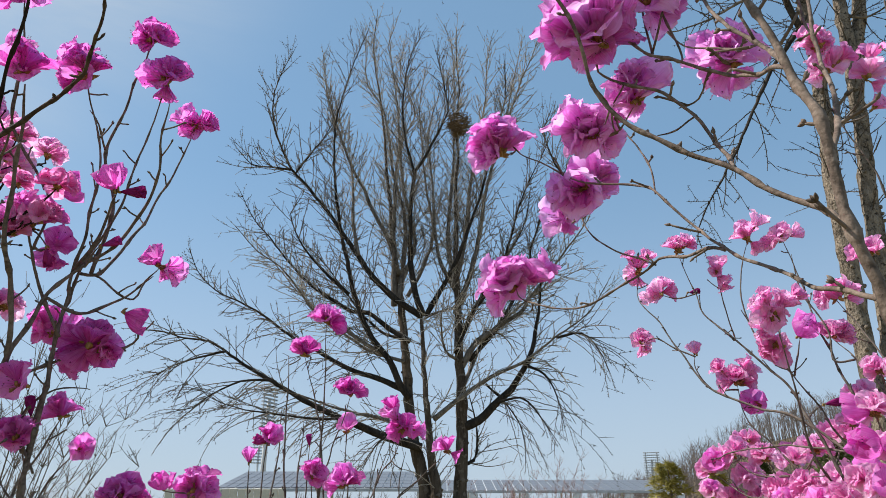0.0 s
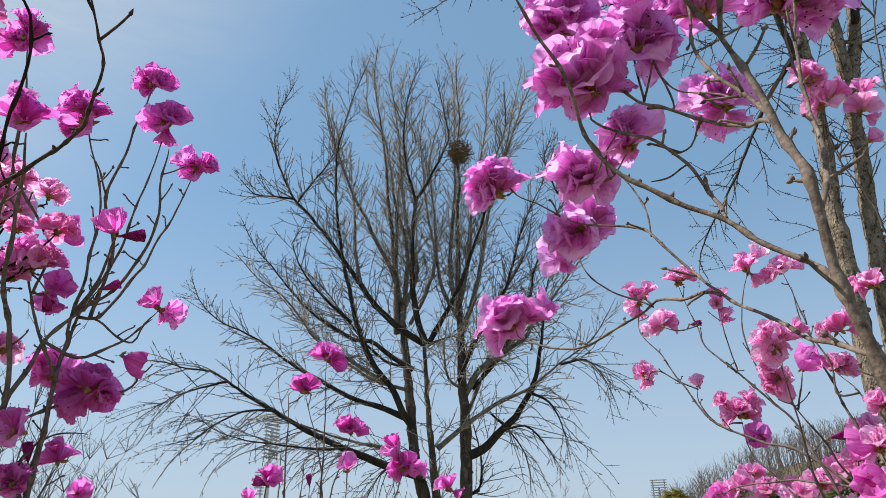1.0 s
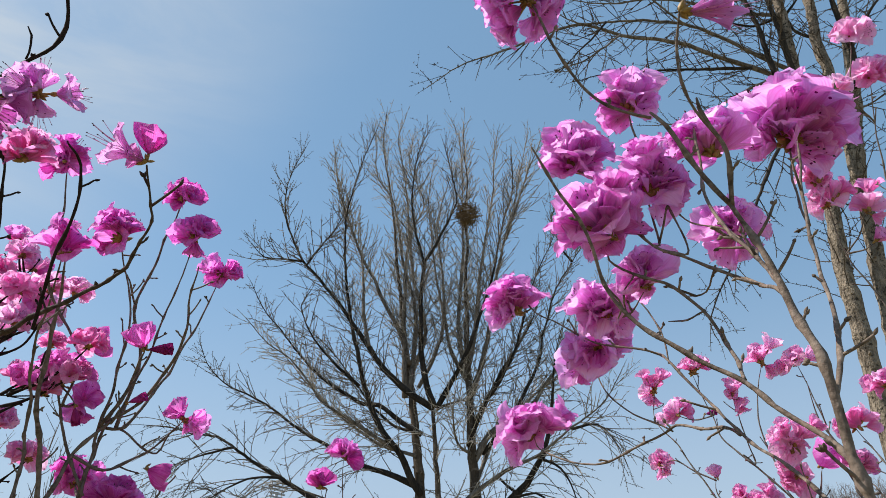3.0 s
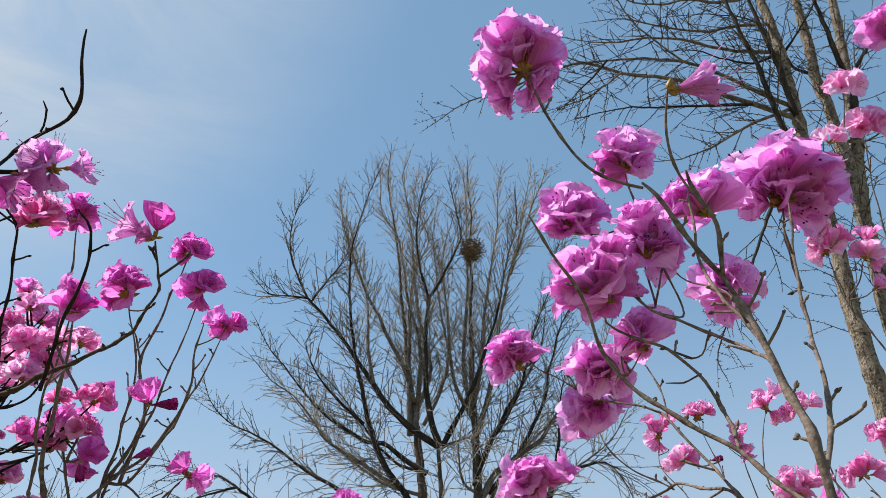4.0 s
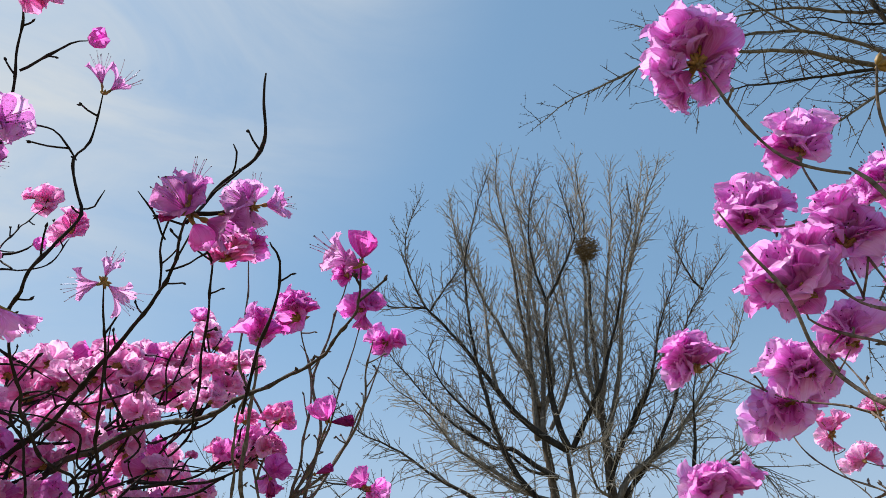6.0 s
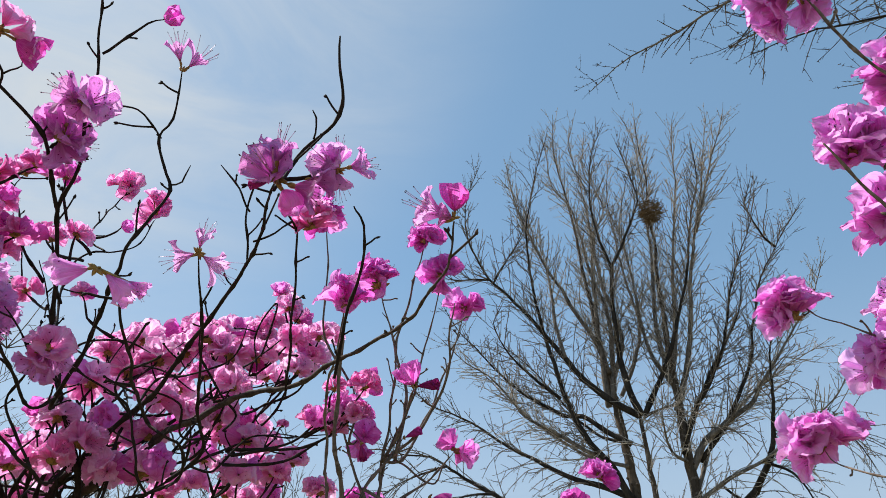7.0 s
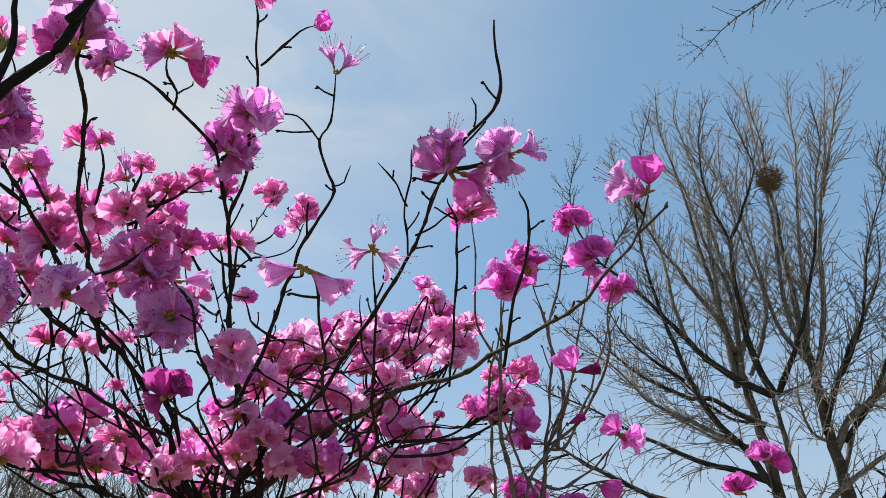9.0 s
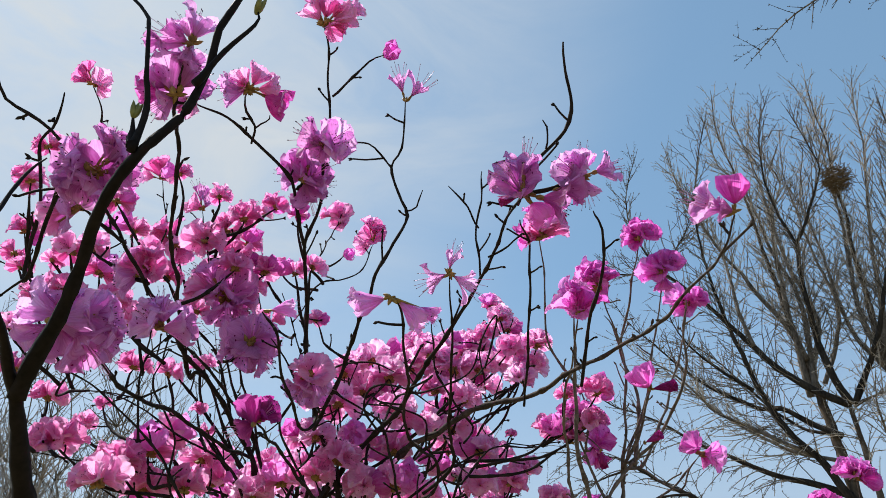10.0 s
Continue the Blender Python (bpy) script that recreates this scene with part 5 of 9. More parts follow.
# ---- left shrubs begin ----
bloom(LF, (-0.411, 0.564, 1.954), [((-0.415, 0.564, 1.959), (-0.47, -0.7, 0.54), 0.060, 's'), ((-0.408, 0.559, 1.954), (0.6, -0.04, 0.8), 0.057, 's'), ((-0.408, 0.557, 1.968), (0.24, -0.63, 0.74), 0.037, 's'), ((-0.411, 0.557, 1.95), (-0.26, 0.58, 0.77), 0.037, 's'), ((-0.411, 0.57, 1.959), (0.42, -0.9, -0.13), 0.041, 's')])
bloom(LF, (-0.427, 0.697, 2.043), [((-0.433, 0.69, 2.057), (-0.36, -0.64, 0.68), 0.071, 's'), ((-0.424, 0.694, 2.048), (0.4, -0.43, 0.81), 0.073, 's'), ((-0.43, 0.707, 2.05), (-0.2, -0.91, -0.37), 0.059, 's'), ((-0.428, 0.694, 2.052), (-0.12, -0.73, 0.68), 0.053, 's'), ((-0.439, 0.698, 2.04), (-0.93, 0.01, -0.36), 0.036, 's')])
bloom(LF, (-0.355, 0.748, 2.074), [((-0.358, 0.742, 2.072), (-0.83, 0.19, 0.53), 0.056, 's'), ((-0.354, 0.756, 2.083), (0.56, -0.81, 0.16), 0.073, 's'), ((-0.356, 0.752, 2.072), (-0.12, 0.39, -0.91), 0.043, 's'), ((-0.357, 0.755, 2.079), (-0.25, -0.87, -0.42), 0.037, 's'), ((-0.357, 0.757, 2.082), (-0.11, -0.98, -0.15), 0.055, 's')])
bloom(LF, (-0.379, 0.742, 2.132), [((-0.378, 0.733, 2.13), (-0.04, 0.23, 0.97), 0.061, 's'), ((-0.382, 0.744, 2.135), (-0.84, -0.53, 0.16), 0.047, 's'), ((-0.377, 0.747, 2.137), (0.8, -0.6, -0.01), 0.047, 's'), ((-0.381, 0.75, 2.137), (-0.26, -0.8, -0.53), 0.042, 's')])
bloom(LF, (-0.35, 0.848, 2.066), [((-0.353, 0.852, 2.072), (-0.42, -0.86, 0.3), 0.057, 's'), ((-0.348, 0.852, 2.07), (0.87, -0.47, 0.14), 0.050, 's'), ((-0.352, 0.857, 2.072), (-0.07, -0.9, -0.43), 0.047, 's'), ((-0.337, 0.847, 2.07), (0.94, -0.04, 0.35), 0.037, 's')])
bloom(LF, (-0.494, 0.769, 1.938), [((-0.49, 0.77, 1.94), (0.94, -0.29, 0.18), 0.035, 'b'), ((-0.483, 0.768, 1.936), (0.93, 0.35, 0.12), 0.048, 'h')])
bloom(LF, (-0.496, 0.763, 1.877), [((-0.499, 0.766, 1.883), (-0.48, -0.78, 0.4), 0.057, 's'), ((-0.492, 0.762, 1.881), (0.69, -0.33, 0.65), 0.059, 's'), ((-0.495, 0.757, 1.884), (0.09, -0.39, 0.92), 0.057, 's'), ((-0.505, 0.754, 1.888), (-0.54, -0.38, 0.75), 0.044, 's'), ((-0.476, 0.761, 1.887), (0.91, -0.19, 0.37), 0.040, 's'), ((-0.498, 0.753, 1.897), (-0.03, -0.73, 0.68), 0.041, 's')])
bloom(LF, (-0.39, 0.745, 1.915), [((-0.391, 0.74, 1.915), (-0.37, -0.09, 0.93), 0.046, 'h'), ((-0.386, 0.745, 1.915), (0.99, 0.13, 0.06), 0.033, 'b')])
bloom(LF, (-0.415, 0.775, 1.856), [((-0.411, 0.774, 1.857), (0.91, 0.1, 0.39), 0.026, 'b')])
bloom(LF, (-0.465, 0.753, 1.849), [((-0.465, 0.754, 1.846), (-0.08, 0.63, -0.77), 0.026, 'b')])
bloom(LF, (-0.358, 0.822, 1.847), [((-0.36, 0.825, 1.852), (-0.19, -0.89, 0.41), 0.048, 's'), ((-0.355, 0.827, 1.849), (0.94, -0.2, -0.28), 0.050, 's'), ((-0.357, 0.825, 1.846), (0.58, 0.24, -0.78), 0.031, 's')])
bloom(LF, (-0.491, 0.648, 2.13), [((-0.494, 0.654, 2.137), (-0.37, -0.93, 0.08), 0.061, 's'), ((-0.488, 0.642, 2.131), (0.45, -0.19, 0.87), 0.066, 's'), ((-0.489, 0.638, 2.124), (0.11, 0.84, 0.52), 0.051, 's'), ((-0.498, 0.648, 2.129), (-0.98, -0.11, -0.15), 0.051, 's'), ((-0.493, 0.654, 2.134), (-0.24, -0.76, -0.61), 0.039, 's'), ((-0.491, 0.638, 2.144), (-0.04, -0.47, 0.88), 0.042, 's')])
limb(LF, [(-0.533, 0.768, 0), (-0.501, 0.79, 0.466), (-0.467, 0.81, 1.048), (-0.453, 0.798, 1.83), (-0.438, 0.782, 1.884), (-0.422, 0.75, 1.973), (-0.428, 0.715, 2.024), (-0.427, 0.697, 2.043)], 0.0034, 0.0012)
limb(LF, [(-0.515, 0.779, 0), (-0.493, 0.799, 0.467), (-0.473, 0.82, 1.048), (-0.457, 0.817, 1.834), (-0.419, 0.809, 1.907), (-0.398, 0.793, 1.964), (-0.371, 0.768, 2.035), (-0.355, 0.749, 2.073)], 0.003, 0.0011)
limb(LF, [(-0.455, 0.817, 1.837), (-0.438, 0.826, 1.837), (-0.407, 0.844, 1.901), (-0.371, 0.85, 1.992), (-0.351, 0.849, 2.064)], 0.0022, 0.0009)
limb(LF, [(-0.499, 0.766, 0), (-0.492, 0.774, 0.463), (-0.491, 0.775, 1.039), (-0.495, 0.722, 1.814), (-0.476, 0.665, 1.873), (-0.446, 0.617, 1.909), (-0.411, 0.564, 1.953)], 0.003, 0.0011)
limb(LF, [(-0.454, 0.799, 1.751), (-0.488, 0.781, 1.828), (-0.492, 0.772, 1.854), (-0.496, 0.764, 1.877), (-0.465, 0.753, 1.849)], 0.0022, 0.00098)
limb(LF, [(-0.492, 0.773, 1.852), (-0.487, 0.776, 1.892), (-0.494, 0.769, 1.937)], 0.0018, 0.0009)
limb(LF, [(-0.452, 0.797, 1.832), (-0.413, 0.774, 1.881), (-0.39, 0.745, 1.915)], 0.0025, 0.00098)
limb(LF, [(-0.444, 0.823, 1.837), (-0.428, 0.817, 1.925), (-0.437, 0.786, 1.996), (-0.416, 0.772, 2.049), (-0.394, 0.754, 2.102), (-0.379, 0.742, 2.132)], 0.0025, 0.001)
limb(LF, [(-0.446, 0.794, 1.84), (-0.432, 0.784, 1.833), (-0.424, 0.779, 1.847), (-0.415, 0.775, 1.856)], 0.0014, 0.0009)
limb(LF, [(-0.439, 0.825, 1.837), (-0.388, 0.83, 1.808), (-0.374, 0.826, 1.828), (-0.358, 0.822, 1.846)], 0.0015, 0.0009)
limb(LF, [(-0.493, 0.77, 1.93), (-0.513, 0.711, 1.994), (-0.503, 0.689, 2.049), (-0.495, 0.663, 2.103), (-0.491, 0.648, 2.129)], 0.0017, 0.0009)
limb(LF, [(-0.437, 0.786, 1.996), (-0.436, 0.754, 2.016), (-0.439, 0.737, 2.024)], 0.0014, 0.00075)
bloom(LF, (-0.32, 0.947, 1.581), [((-0.32, 0.959, 1.589), (0, -0.98, 0.22), 0.079, 's'), ((-0.324, 0.945, 1.584), (-0.68, -0.21, 0.71), 0.051, 's'), ((-0.317, 0.948, 1.583), (0.84, -0.39, 0.39), 0.046, 's'), ((-0.318, 0.937, 1.577), (0.51, 0.77, 0.4), 0.055, 's'), ((-0.322, 0.942, 1.594), (-0.12, -0.37, 0.92), 0.032, 's')])
bloom(LF, (-0.357, 0.933, 1.584), [((-0.357, 0.936, 1.587), (0, -0.8, 0.61), 0.034, 'h')])
bloom(LF, (-0.401, 0.916, 1.573), [((-0.401, 0.931, 1.581), (-0.1, -0.99, -0.02), 0.081, 's'), ((-0.405, 0.919, 1.575), (-0.92, -0.33, 0.18), 0.061, 's'), ((-0.397, 0.921, 1.577), (0.81, -0.55, 0.22), 0.061, 's'), ((-0.398, 0.924, 1.576), (0.7, -0.61, -0.37), 0.054, 's'), ((-0.404, 0.923, 1.575), (-0.77, -0.47, -0.43), 0.051, 's'), ((-0.385, 0.916, 1.57), (0.97, 0.21, -0.09), 0.037, 's')])
bloom(LF, (-0.537, 0.93, 1.789), [((-0.541, 0.934, 1.793), (-0.86, -0.45, 0.24), 0.069, 's'), ((-0.536, 0.942, 1.796), (0.27, -0.96, -0.03), 0.067, 's'), ((-0.538, 0.926, 1.793), (-0.31, -0.18, 0.93), 0.056, 's'), ((-0.546, 0.926, 1.803), (-0.56, -0.43, 0.71), 0.046, 's'), ((-0.525, 0.929, 1.794), (0.95, -0.15, 0.29), 0.054, 's'), ((-0.541, 0.921, 1.806), (-0.21, -0.1, 0.97), 0.040, 's')])
bloom(LF, (-0.423, 0.827, 1.749), [((-0.424, 0.813, 1.747), (-0.1, 0.51, 0.85), 0.077, 's'), ((-0.42, 0.839, 1.752), (0.6, -0.56, -0.57), 0.072, 's'), ((-0.427, 0.819, 1.743), (-0.71, 0.68, -0.21), 0.077, 's'), ((-0.441, 0.834, 1.739), (-0.81, -0.03, -0.59), 0.058, 's'), ((-0.423, 0.817, 1.745), (0.03, 0.95, 0.31), 0.050, 's'), ((-0.423, 0.815, 1.746), (-0.08, 0.71, 0.7), 0.059, 's'), ((-0.441, 0.824, 1.752), (-0.96, 0.05, 0.26), 0.048, 's'), ((-0.43, 0.827, 1.744), (-0.82, 0.33, -0.47), 0.045, 's')])
bloom(LF, (-0.39, 0.81, 1.786), [((-0.386, 0.809, 1.783), (0.85, 0.43, -0.31), 0.041, 'h')])
bloom(LF, (-0.471, 0.874, 1.669), [((-0.47, 0.867, 1.669), (0.28, 0.25, 0.93), 0.047, 's'), ((-0.474, 0.875, 1.671), (-0.85, -0.37, 0.39), 0.045, 's'), ((-0.474, 0.873, 1.678), (-0.27, -0.59, 0.76), 0.035, 's')])
bloom(LF, (-0.463, 0.76, 1.682), [((-0.464, 0.771, 1.689), (-0.17, -0.98, 0.09), 0.060, 's'), ((-0.465, 0.754, 1.69), (-0.24, -0.08, 0.97), 0.047, 's')])
bloom(LF, (-0.487, 0.812, 1.631), [((-0.486, 0.821, 1.637), (0.17, -0.96, 0.23), 0.064, 's'), ((-0.49, 0.815, 1.634), (-0.65, -0.62, 0.45), 0.048, 's'), ((-0.481, 0.806, 1.64), (0.48, -0.09, 0.87), 0.041, 's'), ((-0.493, 0.806, 1.641), (-0.39, -0.15, 0.91), 0.036, 's')])
bloom(LF, (-0.499, 0.976, 1.636), [((-0.497, 0.984, 1.64), (0.5, -0.86, 0.07), 0.047, 's')])
bloom(LF, (-0.476, 0.815, 1.656), [((-0.476, 0.814, 1.661), (-0.04, -0.35, 0.94), 0.027, 'b')])
bloom(LF, (-0.494, 0.81, 1.868), [((-0.491, 0.815, 1.872), (0.65, -0.73, 0.23), 0.051, 's'), ((-0.494, 0.819, 1.869), (-0, -0.6, -0.8), 0.047, 's'), ((-0.493, 0.803, 1.867), (0.11, 0.68, 0.73), 0.030, 's'), ((-0.491, 0.811, 1.859), (0.27, 0.55, -0.79), 0.037, 's')])
limb(LF, [(-0.533, 0.783, 0), (-0.508, 0.788, 0.428), (-0.484, 0.78, 0.943), (-0.487, 0.751, 1.639), (-0.491, 0.764, 1.699), (-0.477, 0.77, 1.748), (-0.463, 0.774, 1.797), (-0.434, 0.786, 1.837), (-0.429, 0.793, 1.85)], 0.0045, 0.0022)
limb(LF, [(-0.44, 0.789, 1.837), (-0.403, 0.786, 1.859), (-0.372, 0.771, 1.893), (-0.352, 0.752, 1.918), (-0.336, 0.722, 1.956), (-0.318, 0.687, 2)], 0.0022, 0.0011)
limb(LF, [(-0.474, 0.788, 1.797), (-0.442, 0.81, 1.785), (-0.422, 0.821, 1.794), (-0.394, 0.831, 1.815), (-0.371, 0.837, 1.84)], 0.0022, 0.0009)
limb(LF, [(-0.49, 0.76, 1.681), (-0.514, 0.788, 1.681), (-0.488, 0.799, 1.709), (-0.454, 0.816, 1.726), (-0.423, 0.827, 1.748)], 0.0026, 0.001)
limb(LF, [(-0.464, 0.818, 1.48), (-0.507, 0.862, 1.575), (-0.489, 0.869, 1.626), (-0.474, 0.873, 1.664), (-0.471, 0.874, 1.669)], 0.0022, 0.0009)
limb(LF, [(-0.503, 0.857, 1.565), (-0.534, 0.961, 1.571), (-0.517, 0.969, 1.613), (-0.499, 0.977, 1.634)], 0.0019, 0.0009)
limb(LF, [(-0.481, 0.836, 1.518), (-0.431, 0.902, 1.525), (-0.407, 0.913, 1.556), (-0.401, 0.916, 1.572)], 0.0019, 0.0009)
limb(LF, [(-0.41, 0.912, 1.553), (-0.342, 0.939, 1.524), (-0.328, 0.945, 1.557), (-0.32, 0.947, 1.58), (-0.357, 0.933, 1.584)], 0.0019, 0.0009)
limb(LF, [(-0.449, 0.819, 1.726), (-0.422, 0.83, 1.739), (-0.398, 0.84, 1.746), (-0.381, 0.844, 1.762), (-0.39, 0.81, 1.786)], 0.0019, 0.0009)
limb(LF, [(-0.462, 0.818, 1.598), (-0.488, 0.808, 1.659), (-0.457, 0.821, 1.693), (-0.43, 0.834, 1.697), (-0.425, 0.837, 1.696)], 0.0017, 0.00083)
limb(LF, [(-0.489, 0.765, 1.706), (-0.477, 0.746, 1.711), (-0.472, 0.716, 1.778), (-0.468, 0.679, 1.843), (-0.442, 0.624, 1.948), (-0.431, 0.602, 1.968)], 0.003, 0.0015)
limb(LF, [(-0.459, 0.818, 1.762), (-0.498, 0.874, 1.762), (-0.537, 0.93, 1.789)], 0.0017, 0.0011)
limb(LF, [(-0.49, 0.76, 1.681), (-0.476, 0.76, 1.679), (-0.463, 0.76, 1.682)], 0.0017, 0.0011)
limb(LF, [(-0.472, 0.814, 1.62), (-0.479, 0.813, 1.623), (-0.487, 0.812, 1.631)], 0.0017, 0.0011)
limb(LF, [(-0.481, 0.811, 1.642), (-0.478, 0.813, 1.648), (-0.476, 0.815, 1.656)], 0.0017, 0.0011)
limb(LF, [(-0.491, 0.773, 1.855), (-0.492, 0.791, 1.858), (-0.494, 0.81, 1.868)], 0.0017, 0.0011)
limb(LB, [(-0.866, 0.606, 0.000), (-0.853, 0.610, 0.900), (-0.850, 0.620, 1.550), (-0.841, 0.640, 1.748), (-0.801, 0.650, 1.777), (-0.752, 0.660, 1.817), (-0.682, 0.660, 1.861), (-0.610, 0.660, 1.888), (-0.559, 0.650, 1.890), (-0.504, 0.630, 1.886), (-0.457, 0.600, 1.891), (-0.379, 0.545, 1.891), (-0.314, 0.490, 1.890), (-0.261, 0.430, 1.888), (-0.220, 0.350, 1.875), (-0.203, 0.300, 1.873)], 0.0105, 0.0011, BARK_M)
bloom(LB, (-0.202, 0.297, 1.874), [((-0.209, 0.292, 1.875), (-0.82, -0.54, 0.16), 0.036, 'p'), ((-0.201, 0.295, 1.878), (0.18, -0.35, 0.92), 0.025, 'h'), ((-0.203, 0.295, 1.873), (-0.91, -0.24, 0.33), 0.022, 'p')])
limb(LB, [(-0.511, 0.627, 1.877), (-0.462, 0.542, 1.924), (-0.418, 0.456, 1.985), (-0.406, 0.408, 1.989)], 0.0013, 0.001)
limb(LB, [(-0.405, 0.542, 1.861), (-0.383, 0.51, 1.898), (-0.351, 0.475, 1.935), (-0.333, 0.429, 1.972), (-0.329, 0.4, 1.971)], 0.0016, 0.001)
bloom(LB, (-0.353, 0.308, 1.943), [((-0.359, 0.314, 1.95), (0.16, -0.98, 0.06), 0.058, 'p'), ((-0.36, 0.306, 1.941), (-0.76, -0.52, -0.38), 0.017, 'b'), ((-0.342, 0.317, 1.941), (0.82, 0.55, -0.16), 0.049, 'p'), ((-0.351, 0.315, 1.938), (0.47, 0.47, -0.75), 0.033, 'h'), ((-0.351, 0.301, 1.956), (0.22, -0.49, 0.85), 0.039, 'p'), ((-0.329, 0.319, 1.947), (0.83, 0.51, 0.24), 0.041, 'p')])
bloom(LB, (-0.311, 0.327, 1.958), [((-0.316, 0.33, 1.962), (-0.06, -1, -0), 0.040, 'p'), ((-0.301, 0.332, 1.962), (0.94, 0.25, 0.23), 0.037, 'p'), ((-0.31, 0.327, 1.954), (-0.1, 0.75, -0.66), 0.030, 'p'), ((-0.31, 0.325, 1.96), (0.16, -0.32, 0.93), 0.031, 'p')])
bloom(LB, (-0.403, 0.457, 1.994), [((-0.406, 0.461, 2), (0.43, -0.8, 0.42), 0.051, 's'), ((-0.399, 0.454, 1.994), (0.47, 0.35, 0.81), 0.045, 's'), ((-0.403, 0.453, 1.994), (-0.62, -0.33, 0.71), 0.038, 's'), ((-0.397, 0.455, 2.005), (0.55, -0.27, 0.79), 0.039, 's'), ((-0.397, 0.452, 2.008), (0.38, -0.32, 0.87), 0.031, 's'), ((-0.409, 0.454, 1.995), (-0.71, -0.7, -0.1), 0.026, 's')])
limb(LB, [(-0.835, 0.61, 0), (-0.807, 0.618, 0.926), (-0.792, 0.626, 1.709), (-0.818, 0.622, 1.781), (-0.656, 0.587, 1.896), (-0.562, 0.527, 1.944), (-0.488, 0.476, 1.978), (-0.41, 0.379, 1.971), (-0.353, 0.308, 1.943)], 0.0066, 0.0013)
limb(LB, [(-0.488, 0.476, 1.978), (-0.473, 0.444, 2.021), (-0.45, 0.41, 2.064)], 0.0011, 0.00075)
limb(LB, [(-0.473, 0.445, 2.019), (-0.479, 0.422, 2.036), (-0.485, 0.4, 2.051)], 0.00096, 0.00068)
limb(LB, [(-0.457, 0.437, 1.975), (-0.438, 0.447, 1.985), (-0.422, 0.448, 1.995), (-0.403, 0.457, 1.994)], 0.001, 0.00075)
limb(LB, [(-0.373, 0.335, 1.955), (-0.363, 0.356, 2.014), (-0.352, 0.356, 2.022), (-0.333, 0.355, 2.035), (-0.323, 0.349, 2.05), (-0.317, 0.327, 2.078), (-0.314, 0.313, 2.096)], 0.0014, 0.0012)
limb(LB, [(-0.353, 0.355, 2.02), (-0.35, 0.348, 2.03), (-0.348, 0.339, 2.04)], 0.00084, 0.00075)
limb(LB, [(-0.836, 0.605, 0), (-0.809, 0.611, 0.926), (-0.794, 0.619, 1.709), (-0.783, 0.627, 1.779), (-0.764, 0.525, 1.897), (-0.708, 0.443, 1.963), (-0.667, 0.384, 2.016), (-0.634, 0.362, 2.044), (-0.601, 0.33, 2.077), (-0.581, 0.311, 2.114), (-0.57, 0.286, 2.144), (-0.555, 0.266, 2.169), (-0.549, 0.247, 2.187)], 0.0066, 0.0013)
limb(LB, [(-0.571, 0.297, 2.134), (-0.545, 0.298, 2.153), (-0.522, 0.302, 2.167), (-0.511, 0.305, 2.172)], 0.0012, 0.00083)
bloom(LB, (-0.512, 0.304, 2.172), [((-0.513, 0.308, 2.174), (0.94, -0.28, -0.18), 0.027, 'h')])
bloom(LB, (-0.549, 0.249, 2.185), [((-0.552, 0.245, 2.191), (-0.31, -0.77, 0.57), 0.045, 's'), ((-0.54, 0.252, 2.188), (0.84, 0.39, 0.39), 0.049, 's'), ((-0.55, 0.254, 2.187), (0.71, 0.04, -0.7), 0.035, 's'), ((-0.546, 0.246, 2.192), (0.3, -0.32, 0.9), 0.041, 's'), ((-0.552, 0.239, 2.201), (0.02, -0.76, 0.65), 0.029, 's'), ((-0.525, 0.257, 2.197), (0.88, 0.26, 0.4), 0.033, 's'), ((-0.541, 0.253, 2.185), (0.68, 0.71, 0.17), 0.027, 's'), ((-0.539, 0.249, 2.192), (0.63, 0.25, 0.74), 0.029, 's')])
bloom(LB, (-0.573, 0.296, 2.07), [((-0.578, 0.297, 2.074), (-0.39, -0.92, 0.06), 0.054, 'p'), ((-0.575, 0.303, 2.075), (0.93, -0.32, -0.16), 0.054, 'p'), ((-0.577, 0.302, 2.073), (0.37, -0.67, -0.65), 0.039, 'p'), ((-0.577, 0.301, 2.072), (0.04, -0.59, -0.81), 0.035, 'p'), ((-0.567, 0.301, 2.067), (0.72, 0.64, -0.27), 0.035, 'p')])
bloom(LB, (-0.622, 0.326, 2.06), [((-0.62, 0.318, 2.059), (-0.47, -0.13, 0.87), 0.057, 'p'), ((-0.625, 0.333, 2.066), (0.85, -0.53, 0.01), 0.057, 'p'), ((-0.62, 0.323, 2.054), (-0.35, 0.83, -0.44), 0.049, 'p'), ((-0.616, 0.33, 2.058), (0.73, 0.67, -0.11), 0.041, 'p'), ((-0.627, 0.321, 2.06), (-0.82, -0.53, 0.2), 0.038, 'p'), ((-0.614, 0.319, 2.072), (0.3, -0.08, 0.95), 0.037, 'p')])
limb(LB, [(-0.667, 0.384, 2.016), (-0.644, 0.341, 2.046), (-0.624, 0.315, 2.051), (-0.635, 0.277, 2.066), (-0.641, 0.249, 2.074), (-0.646, 0.22, 2.084), (-0.656, 0.192, 2.084)], 0.0018, 0.00098)
limb(LB, [(-0.639, 0.259, 2.071), (-0.622, 0.247, 2.075), (-0.619, 0.233, 2.083), (-0.609, 0.219, 2.099)], 0.0011, 0.00083)
limb(LB, [(-0.624, 0.248, 2.077), (-0.616, 0.251, 2.083), (-0.609, 0.251, 2.09)], 0.00078, 0.00068)
